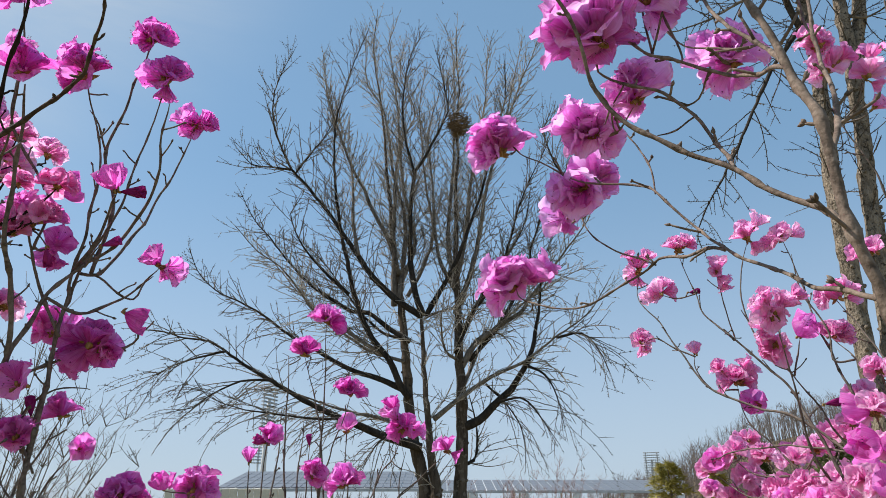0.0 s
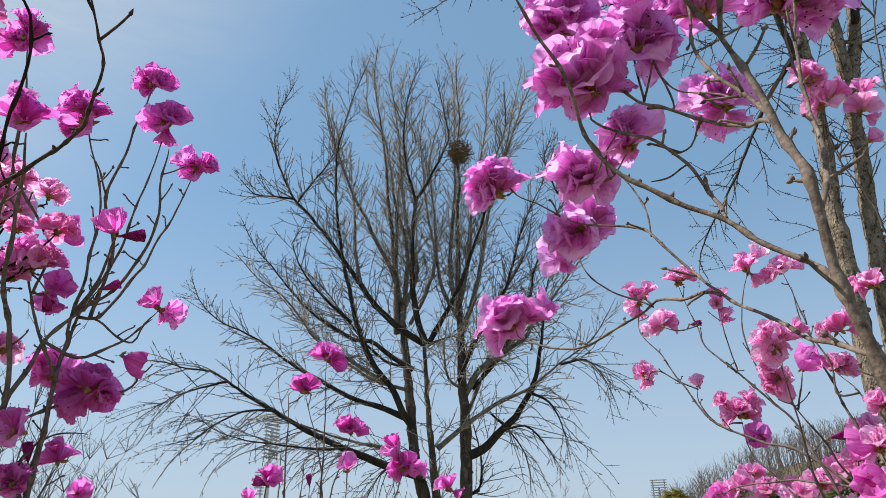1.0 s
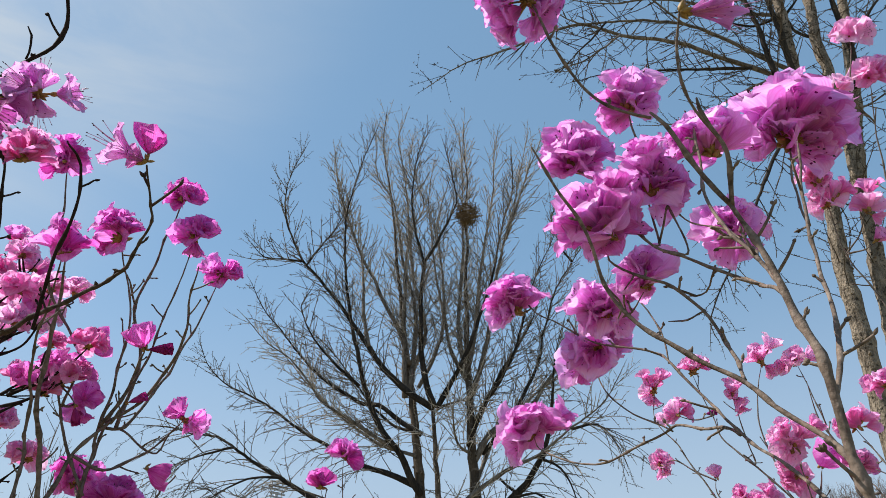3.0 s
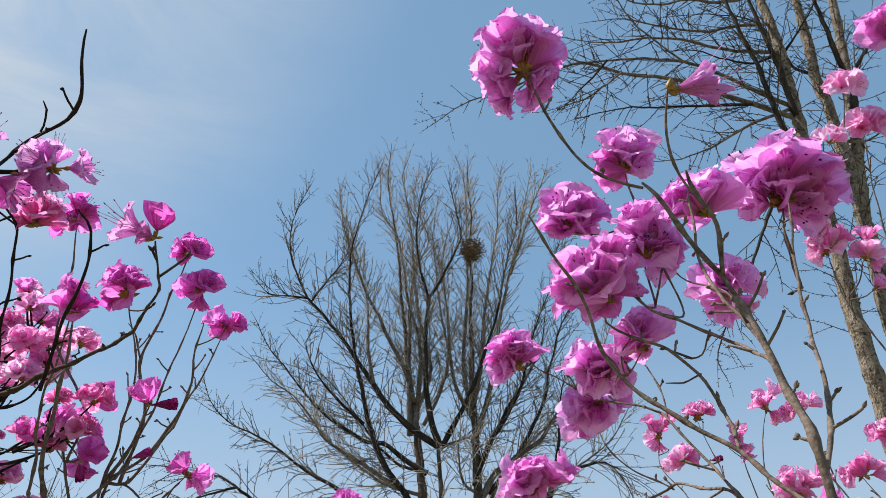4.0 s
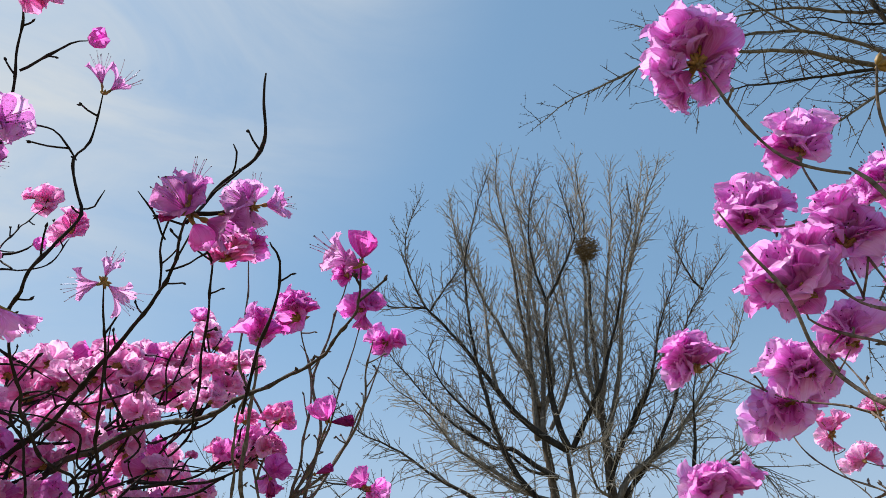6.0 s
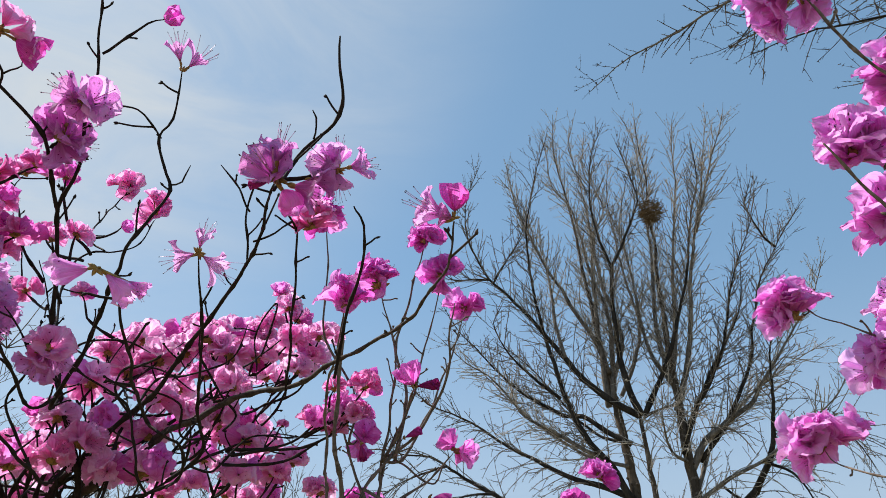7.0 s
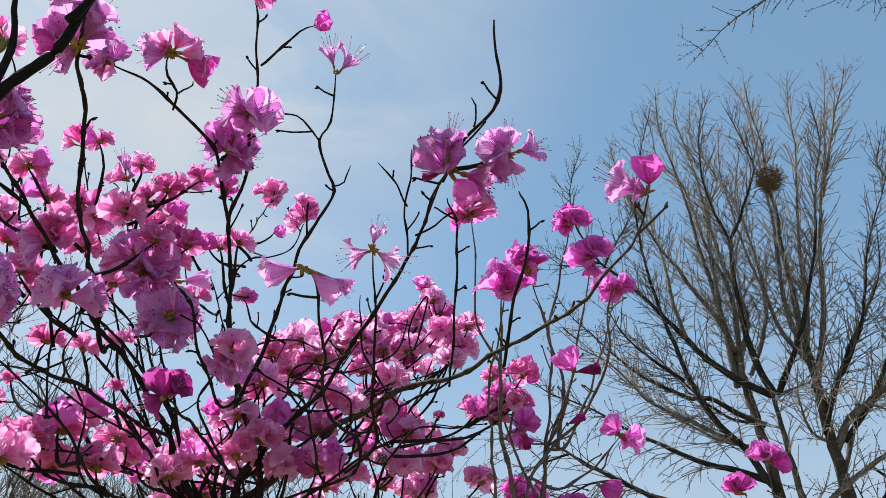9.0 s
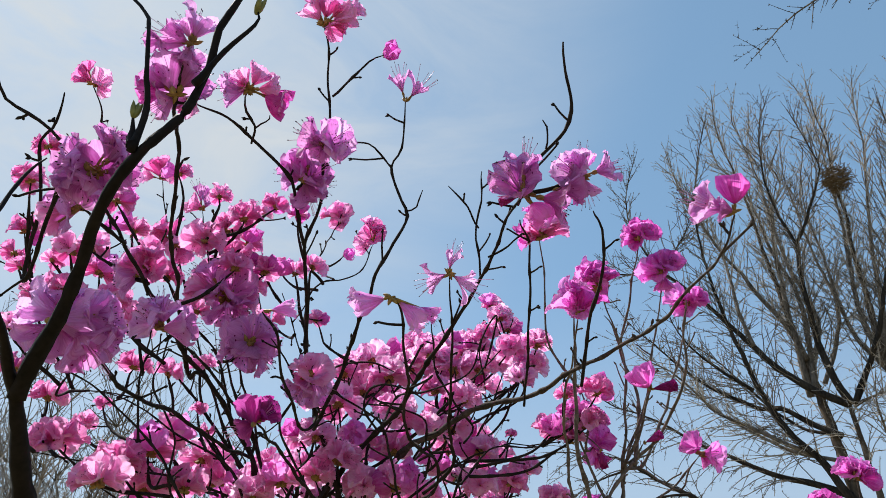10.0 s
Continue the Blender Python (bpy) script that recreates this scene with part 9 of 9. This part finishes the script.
bloom(RR, (0.631, 0.963, 2.292), [((0.63, 0.97, 2.301), (-0.13, -0.76, 0.63), 0.085, 's'), ((0.623, 0.96, 2.296), (-0.87, -0.04, 0.5), 0.053, 's'), ((0.634, 0.955, 2.291), (0.63, 0.45, 0.63), 0.053, 's'), ((0.634, 0.976, 2.296), (0.57, -0.71, -0.41), 0.071, 's'), ((0.63, 0.971, 2.295), (-0.4, -0.85, -0.33), 0.039, 's'), ((0.629, 0.957, 2.292), (-0.53, 0.3, 0.8), 0.043, 's')])
bloom(RR, (0.651, 0.98, 2.253), [((0.65, 0.991, 2.262), (-0.08, -0.92, 0.4), 0.089, 's'), ((0.646, 0.981, 2.255), (-0.92, -0.29, 0.28), 0.060, 's'), ((0.658, 0.972, 2.264), (0.48, -0.07, 0.87), 0.053, 's'), ((0.667, 0.968, 2.27), (0.61, -0, 0.79), 0.067, 's'), ((0.641, 0.982, 2.247), (-0.86, 0.17, -0.49), 0.036, 's'), ((0.673, 0.972, 2.277), (0.64, -0.47, 0.6), 0.040, 's')])
bloom(RR, (0.698, 0.963, 2.23), [((0.699, 0.952, 2.231), (0.06, 0.23, 0.97), 0.077, 's'), ((0.705, 0.958, 2.232), (0.82, 0.09, 0.56), 0.053, 's'), ((0.705, 0.95, 2.257), (0.23, -0.2, 0.95), 0.055, 's'), ((0.71, 0.966, 2.225), (0.9, 0.08, -0.43), 0.036, 's')])
bloom(RR, (0.703, 0.969, 2.174), [((0.705, 0.974, 2.178), (0.48, -0.8, 0.35), 0.046, 's')])
puff(RR, (0.555, 1.497, 1.657), 0.068, 6, (0.675, 1.344, 1.588))
puff(RR, (0.594, 1.479, 1.691), 0.078, 6, (0.662, 1.359, 1.625))
puff(RR, (0.618, 1.473, 1.644), 0.083, 6, (0.678, 1.34, 1.578))
puff(RR, (0.672, 1.501, 1.682), 0.069, 6, (0.666, 1.355, 1.616))
puff(RR, (0.676, 1.389, 1.672), 0.073, 6, (0.669, 1.351, 1.606))
puff(RR, (0.689, 1.326, 1.685), 0.073, 6, (0.662, 1.359, 1.625))
puff(RR, (0.7, 1.261, 1.7), 0.070, 6, (0.671, 1.237, 1.636))
puff(RR, (0.696, 1.204, 1.712), 0.052, 6, (0.686, 1.205, 1.652))
puff(RR, (0.649, 1.056, 1.713), 0.069, 6, (0.708, 1.089, 1.613))
puff(RR, (0.66, 1.038, 1.773), 0.061, 6, (0.701, 1.098, 1.71))
puff(RR, (0.65, 1.405, 1.619), 0.075, 6, (0.686, 1.331, 1.508))
puff(RR, (0.672, 1.339, 1.618), 0.073, 6, (0.686, 1.331, 1.508))
puff(RR, (0.693, 1.271, 1.633), 0.077, 6, (0.697, 1.271, 1.568))
puff(RR, (0.656, 1.12, 1.622), 0.082, 6, (0.712, 1.094, 1.547))
puff(RR, (0.64, 1.465, 1.601), 0.068, 6, (0.686, 1.331, 1.508))
puff(RR, (0.582, 1.49, 1.601), 0.059, 6, (0.686, 1.331, 1.508))
puff(RR, (0.629, 1.016, 1.659), 0.076, 6, (0.694, 1.098, 1.598))
puff(RR, (0.711, 1.188, 1.757), 0.057, 6, (0.697, 1.163, 1.684))
puff(RR, (0.587, 1.594, 1.619), 0.059, 6, (0.686, 1.331, 1.508))
puff(RR, (0.663, 1.556, 1.723), 0.059, 6, (0.549, 1.493, 1.651))
puff(RR, (0.677, 1.225, 1.594), 0.073, 6, (0.692, 1.219, 1.506))
puff(RR, (0.661, 1.29, 1.587), 0.075, 6, (0.701, 1.27, 1.507))
puff(RR, (0.643, 1.355, 1.589), 0.069, 6, (0.686, 1.331, 1.508))
puff(RR, (0.622, 1.025, 1.602), 0.069, 6, (0.698, 1.102, 1.536))
limb(RR, [(0.752, 1.205, 0), (0.749, 1.188, 0.42), (0.734, 1.135, 0.92), (0.694, 1.098, 1.598), (0.686, 1.216, 1.657), (0.632, 1.278, 1.727), (0.597, 1.333, 1.75), (0.539, 1.391, 1.792), (0.494, 1.43, 1.882), (0.469, 1.46, 1.951), (0.441, 1.492, 2.013), (0.452, 1.507, 2.08)], 0.0036, 0.001)
limb(RR, [(0.75, 1.211, 0), (0.747, 1.215, 0.413), (0.734, 1.214, 0.889), (0.687, 1.22, 1.567), (0.651, 1.258, 1.719), (0.636, 1.286, 1.784), (0.571, 1.325, 1.88), (0.534, 1.355, 1.934), (0.524, 1.373, 1.988), (0.502, 1.379, 2.079)], 0.0036, 0.001)
limb(RR, [(0.742, 1.16, 0), (0.748, 1.187, 0.413), (0.754, 1.209, 0.887), (0.715, 1.203, 1.567), (0.653, 1.217, 1.733), (0.616, 1.218, 1.792), (0.598, 1.21, 1.839)], 0.0036, 0.001)
limb(RR, [(0.807, 1.194, 0), (0.78, 1.192, 0.417), (0.747, 1.174, 0.887), (0.712, 1.147, 1.583), (0.68, 1.183, 1.805), (0.671, 1.209, 1.893), (0.666, 1.227, 1.986), (0.662, 1.248, 2.054)], 0.0036, 0.001)
limb(RR, [(0.749, 1.196, 0), (0.745, 1.231, 0.414), (0.731, 1.278, 0.898), (0.681, 1.336, 1.569), (0.647, 1.378, 1.671), (0.609, 1.416, 1.74), (0.609, 1.435, 1.809)], 0.0036, 0.001)
limb(RR, [(0.778, 1.211, 0), (0.764, 1.189, 0.436), (0.741, 1.138, 0.956), (0.705, 1.084, 1.679), (0.69, 1.135, 1.794), (0.684, 1.185, 1.844)], 0.0036, 0.001)
limb(RR, [(0.796, 1.239, 0), (0.774, 1.2, 0.446), (0.745, 1.133, 0.983), (0.711, 1.074, 1.728), (0.693, 1.12, 1.848), (0.691, 1.163, 1.909)], 0.0036, 0.001)
limb(RR, [(0.763, 1.271, 0), (0.755, 1.256, 0.414), (0.743, 1.253, 0.899), (0.697, 1.271, 1.568), (0.641, 1.24, 1.659), (0.605, 1.191, 1.748), (0.56, 1.129, 1.868)], 0.0036, 0.001)
limb(RR, [(0.823, 1.167, 0), (0.79, 1.163, 0.445), (0.753, 1.138, 0.976), (0.723, 1.066, 1.727), (0.696, 1.046, 1.884), (0.687, 1.031, 1.943)], 0.0036, 0.001)
limb(RR, [(0.819, 1.269, 0), (0.792, 1.206, 0.468), (0.765, 1.117, 1.031), (0.743, 1.026, 1.841), (0.707, 1, 2.051), (0.665, 0.997, 2.164), (0.651, 0.981, 2.251)], 0.0036, 0.001)
limb(RR, [(0.616, 1.218, 1.792), (0.584, 1.256, 1.863), (0.576, 1.275, 1.968), (0.604, 1.273, 2.065)], 0.0019, 0.00083)
limb(RR, [(0.609, 1.432, 1.799), (0.57, 1.473, 1.807), (0.545, 1.484, 1.857), (0.549, 1.487, 1.884)], 0.0019, 0.00083)
limb(RR, [(0.549, 1.486, 1.88), (0.52, 1.505, 1.899), (0.48, 1.527, 1.93), (0.454, 1.552, 1.923)], 0.0019, 0.00083)
limb(RR, [(0.557, 1.337, 1.902), (0.61, 1.414, 1.902), (0.587, 1.389, 1.968), (0.572, 1.36, 2.026)], 0.0019, 0.00083)
limb(RR, [(0.523, 1.373, 1.992), (0.54, 1.414, 2.001), (0.514, 1.447, 1.999), (0.481, 1.474, 2.019)], 0.0019, 0.00083)
limb(RR, [(0.651, 1.258, 1.719), (0.662, 1.279, 1.722), (0.683, 1.294, 1.739), (0.708, 1.308, 1.747)], 0.0019, 0.00083)
limb(RR, [(0.686, 1.216, 1.657), (0.639, 1.314, 1.676), (0.575, 1.416, 1.675), (0.546, 1.501, 1.648)], 0.0019, 0.00083)
limb(RR, [(0.667, 0.997, 2.158), (0.677, 1.014, 2.175), (0.692, 0.989, 2.198), (0.698, 0.964, 2.228)], 0.0019, 0.00083)
limb(RR, [(0.677, 1.014, 2.175), (0.699, 0.988, 2.17), (0.703, 0.97, 2.173)], 0.0019, 0.00083)
limb(RR, [(0.689, 1.14, 1.799), (0.661, 1.151, 1.798), (0.665, 1.156, 1.848), (0.637, 1.17, 1.923), (0.63, 1.168, 1.997)], 0.0019, 0.00083)
limb(RR, [(0.652, 0.981, 2.247), (0.639, 0.974, 2.271), (0.631, 0.964, 2.292)], 0.0019, 0.00083)
limb(RR, [(0.609, 1.422, 1.761), (0.64, 1.428, 1.764), (0.642, 1.427, 1.767), (0.646, 1.425, 1.769)], 0.0019, 0.00083)
limb(RR, [(0.62, 1.218, 1.786), (0.634, 1.217, 1.827), (0.638, 1.21, 1.85)], 0.0019, 0.00083)
limb(RR, [(0.526, 1.432, 2), (0.528, 1.435, 2.004), (0.531, 1.438, 2.01)], 0.0017, 0.0011)
bloom(CE, (-0.203, 1.17, 1.869), [((-0.203, 1.178, 1.876), (0, -0.84, 0.54), 0.070, 's'), ((-0.207, 1.17, 1.874), (-0.61, -0.44, 0.66), 0.050, 's'), ((-0.199, 1.167, 1.874), (0.56, -0.21, 0.8), 0.050, 's'), ((-0.2, 1.177, 1.871), (0.84, -0.52, -0.16), 0.053, 's')])
bloom(CE, (-0.265, 1.312, 1.843), [((-0.268, 1.308, 1.845), (-0.64, -0.03, 0.76), 0.055, 's'), ((-0.263, 1.315, 1.848), (0.39, -0.63, 0.67), 0.058, 's'), ((-0.271, 1.308, 1.858), (-0.35, -0.5, 0.79), 0.038, 's')])
bloom(CE, (-0.161, 1.213, 1.751), [((-0.159, 1.22, 1.758), (0.4, -0.83, 0.38), 0.061, 's'), ((-0.162, 1.219, 1.756), (-0.22, -0.9, 0.37), 0.045, 's'), ((-0.165, 1.21, 1.758), (-0.5, -0.32, 0.81), 0.048, 's')])
bloom(CE, (-0.166, 1.231, 1.689), [((-0.166, 1.235, 1.694), (0, -0.74, 0.67), 0.050, 's')])
bloom(CE, (-0.072, 1.259, 1.701), [((-0.082, 1.255, 1.716), (-0.51, -0.45, 0.73), 0.060, 's'), ((-0.074, 1.271, 1.707), (-0.37, -0.92, -0.16), 0.067, 's'), ((-0.068, 1.267, 1.705), (0.8, -0.59, -0.13), 0.067, 's'), ((-0.085, 1.245, 1.73), (-0.37, -0.14, 0.92), 0.050, 's'), ((-0.075, 1.259, 1.698), (-0.61, 0.39, -0.69), 0.043, 's'), ((-0.05, 1.259, 1.698), (0.99, 0.14, -0.09), 0.043, 's')])
bloom(CE, (0.008, 1.295, 1.664), [((0.008, 1.291, 1.666), (-0.09, -0.12, 0.99), 0.048, 's'), ((0.003, 1.294, 1.668), (-0.83, -0.25, 0.51), 0.045, 's'), ((0.014, 1.297, 1.662), (0.92, -0.05, -0.38), 0.038, 's')])
bloom(CE, (-0.262, 1.063, 1.656), [((-0.261, 1.07, 1.661), (0.38, -0.88, 0.28), 0.052, 's'), ((-0.263, 1.069, 1.659), (-0.37, -0.93, 0.03), 0.034, 'b'), ((-0.262, 1.059, 1.665), (0, -0.37, 0.93), 0.032, 's')])
bloom(CE, (-0.195, 1.081, 1.605), [((-0.194, 1.081, 1.61), (0.09, -0.45, 0.89), 0.062, 's'), ((-0.194, 1.089, 1.61), (0.29, -0.94, 0.21), 0.050, 's'), ((-0.194, 1.076, 1.618), (0.07, -0.4, 0.91), 0.034, 's')])
bloom(CE, (-0.31, 1.156, 1.634), [((-0.31, 1.151, 1.635), (-0.1, 0.18, 0.98), 0.040, 's')])
bloom(CE, (-0.153, 1.139, 1.599), [((-0.154, 1.146, 1.605), (-0.07, -0.9, 0.43), 0.057, 's'), ((-0.157, 1.137, 1.602), (-0.74, -0.16, 0.65), 0.048, 's'), ((-0.148, 1.137, 1.606), (0.66, -0.37, 0.66), 0.046, 's'), ((-0.149, 1.136, 1.602), (0.79, -0.1, 0.6), 0.039, 's'), ((-0.164, 1.139, 1.597), (-0.98, 0.11, -0.14), 0.040, 's')])
bloom(CE, (-0.219, 1.175, 1.661), [((-0.219, 1.173, 1.662), (-0.08, -0.2, 0.98), 0.022, 'b')])
limb(CE, [(-0.255, 1.277, 0), (-0.23, 1.26, 0.414), (-0.207, 1.244, 0.885), (-0.211, 1.232, 1.568), (-0.205, 1.206, 1.75), (-0.203, 1.171, 1.867)], 0.0026, 0.0009)
limb(CE, [(-0.154, 1.255, 0), (-0.178, 1.259, 0.414), (-0.199, 1.266, 0.886), (-0.205, 1.284, 1.568), (-0.235, 1.3, 1.745), (-0.265, 1.312, 1.841)], 0.0026, 0.0009)
limb(CE, [(-0.254, 1.226, 0), (-0.229, 1.234, 0.414), (-0.21, 1.241, 0.899), (-0.211, 1.232, 1.568), (-0.187, 1.226, 1.658), (-0.161, 1.213, 1.75)], 0.0026, 0.0009)
limb(CE, [(-0.259, 1.213, 0), (-0.222, 1.229, 0.414), (-0.179, 1.244, 0.903), (-0.163, 1.239, 1.568), (-0.165, 1.236, 1.631), (-0.166, 1.231, 1.688)], 0.0026, 0.0009)
limb(CE, [(-0.149, 1.263, 0), (-0.162, 1.255, 0.41), (-0.173, 1.244, 0.886), (-0.136, 1.243, 1.55), (-0.083, 1.252, 1.66), (-0.072, 1.259, 1.699)], 0.0026, 0.0009)
limb(CE, [(-0.181, 1.285, 0), (-0.169, 1.273, 0.412), (-0.148, 1.263, 0.899), (-0.092, 1.277, 1.559), (-0.044, 1.288, 1.615), (0.008, 1.295, 1.662)], 0.0026, 0.0009)
limb(CE, [(-0.151, 1.263, 0), (-0.189, 1.22, 0.41), (-0.237, 1.15, 0.893), (-0.267, 1.067, 1.55), (-0.265, 1.066, 1.612), (-0.262, 1.063, 1.654)], 0.0026, 0.0009)
limb(CE, [(-0.186, 1.265, 0), (-0.192, 1.224, 0.41), (-0.196, 1.158, 0.898), (-0.193, 1.083, 1.55), (-0.195, 1.082, 1.581), (-0.195, 1.081, 1.603)], 0.0026, 0.0009)
limb(CE, [(-0.176, 1.262, 0), (-0.209, 1.238, 0.41), (-0.257, 1.201, 0.895), (-0.304, 1.161, 1.55), (-0.309, 1.159, 1.6), (-0.31, 1.156, 1.633)], 0.0026, 0.0009)
limb(CE, [(-0.178, 1.216, 0), (-0.181, 1.211, 0.41), (-0.178, 1.189, 0.898), (-0.16, 1.139, 1.55), (-0.156, 1.139, 1.583), (-0.153, 1.139, 1.598)], 0.0026, 0.0009)
limb(CE, [(-0.18, 1.245, 0), (-0.199, 1.222, 0.41), (-0.223, 1.179, 0.888), (-0.243, 1.124, 1.55), (-0.25, 1.135, 1.65), (-0.253, 1.134, 1.775), (-0.259, 1.143, 1.806)], 0.0026, 0.0009)
limb(CE, [(-0.168, 1.202, 0), (-0.198, 1.2, 0.41), (-0.238, 1.174, 0.89), (-0.267, 1.118, 1.55), (-0.263, 1.142, 1.633), (-0.265, 1.157, 1.724)], 0.0026, 0.0009)
limb(CE, [(-0.238, 1.194, 0), (-0.224, 1.198, 0.41), (-0.214, 1.179, 0.891), (-0.227, 1.127, 1.55), (-0.228, 1.15, 1.625), (-0.23, 1.168, 1.698)], 0.0026, 0.0009)
limb(CE, [(-0.167, 1.3, 0), (-0.167, 1.264, 0.408), (-0.156, 1.219, 0.886), (-0.117, 1.194, 1.542), (-0.106, 1.193, 1.619), (-0.088, 1.191, 1.664)], 0.0026, 0.0009)
limb(CE, [(-0.181, 1.234, 0), (-0.166, 1.232, 0.41), (-0.133, 1.221, 0.892), (-0.077, 1.198, 1.55), (-0.069, 1.196, 1.619), (-0.062, 1.194, 1.655)], 0.0026, 0.0009)
limb(CE, [(-0.161, 1.284, 0), (-0.185, 1.253, 0.413), (-0.211, 1.212, 0.903), (-0.22, 1.179, 1.567), (-0.22, 1.177, 1.627), (-0.219, 1.175, 1.66)], 0.0026, 0.0009)
bloom(RR, (0.658, 0.800, 2.469), [((0.652, 0.798, 2.474), (-0.75, -0.30, 0.52), 0.061, 's'), ((0.665, 0.799, 2.472), (0.90, -0.13, 0.31), 0.054, 's'), ((0.660, 0.794, 2.476), (0.18, -0.74, 0.76), 0.049, 's'), ((0.655, 0.794, 2.467), (-0.41, -0.80, -0.28), 0.056, 's'), ((0.661, 0.794, 2.467), (0.31, -0.71, -0.29), 0.060, 's'), ((0.660, 0.800, 2.478), (0.21, -0.04, 1.12), 0.050, 's')])
bloom(RR, (0.682, 0.820, 2.398), [((0.676, 0.816, 2.400), (-0.75, -0.55, 0.20), 0.060, 's'), ((0.688, 0.817, 2.404), (0.68, -0.41, 0.69), 0.060, 's'), ((0.682, 0.815, 2.403), (-0.08, -0.62, 0.62), 0.057, 's'), ((0.678, 0.816, 2.396), (-0.52, -0.52, -0.22), 0.061, 's'), ((0.688, 0.815, 2.396), (0.66, -0.68, -0.26), 0.050, 's')])
bloom(RR, (0.605, 0.800, 2.351), [((0.597, 0.795, 2.354), (-0.94, -0.57, 0.32), 0.044, 's'), ((0.609, 0.798, 2.355), (0.60, -0.23, 0.44), 0.041, 's'), ((0.606, 0.794, 2.356), (0.13, -0.81, 0.53), 0.043, 's')])
limb(RR, [(0.8, 1.2, 0), (0.79, 1.1, 0.9), (0.72, 0.98, 1.7), (0.694, 0.860, 2.339), (0.682, 0.820, 2.398)], 0.0034, 0.001)
limb(RR, [(0.694, 0.860, 2.339), (0.646, 0.820, 2.357), (0.658, 0.800, 2.469)], 0.0015, 0.0009)
limb(RR, [(0.646, 0.820, 2.357), (0.616, 0.810, 2.338), (0.605, 0.800, 2.351)], 0.0013, 0.0008)
bloom(RN, (0.441, 0.420, 2.175), [((0.435, 0.415, 2.180), (-0.72, -0.58, 0.59), 0.043, 's'), ((0.448, 0.419, 2.178), (0.90, -0.16, 0.31), 0.052, 's'), ((0.441, 0.414, 2.179), (-0.05, -0.77, 0.40), 0.043, 's'), ((0.437, 0.416, 2.172), (-0.53, -0.52, -0.42), 0.052, 's'), ((0.446, 0.417, 2.173), (0.67, -0.42, -0.26), 0.047, 's'), ((0.442, 0.422, 2.182), (0.11, 0.21, 0.84), 0.052, 's')])
limb(RN, [(0.33, 0.38, 0), (0.345, 0.38, 0.9), (0.36, 0.385, 1.6), (0.395, 0.410, 2.004), (0.441, 0.420, 2.175)], 0.0026, 0.001)
# ---- right shrubs end ----
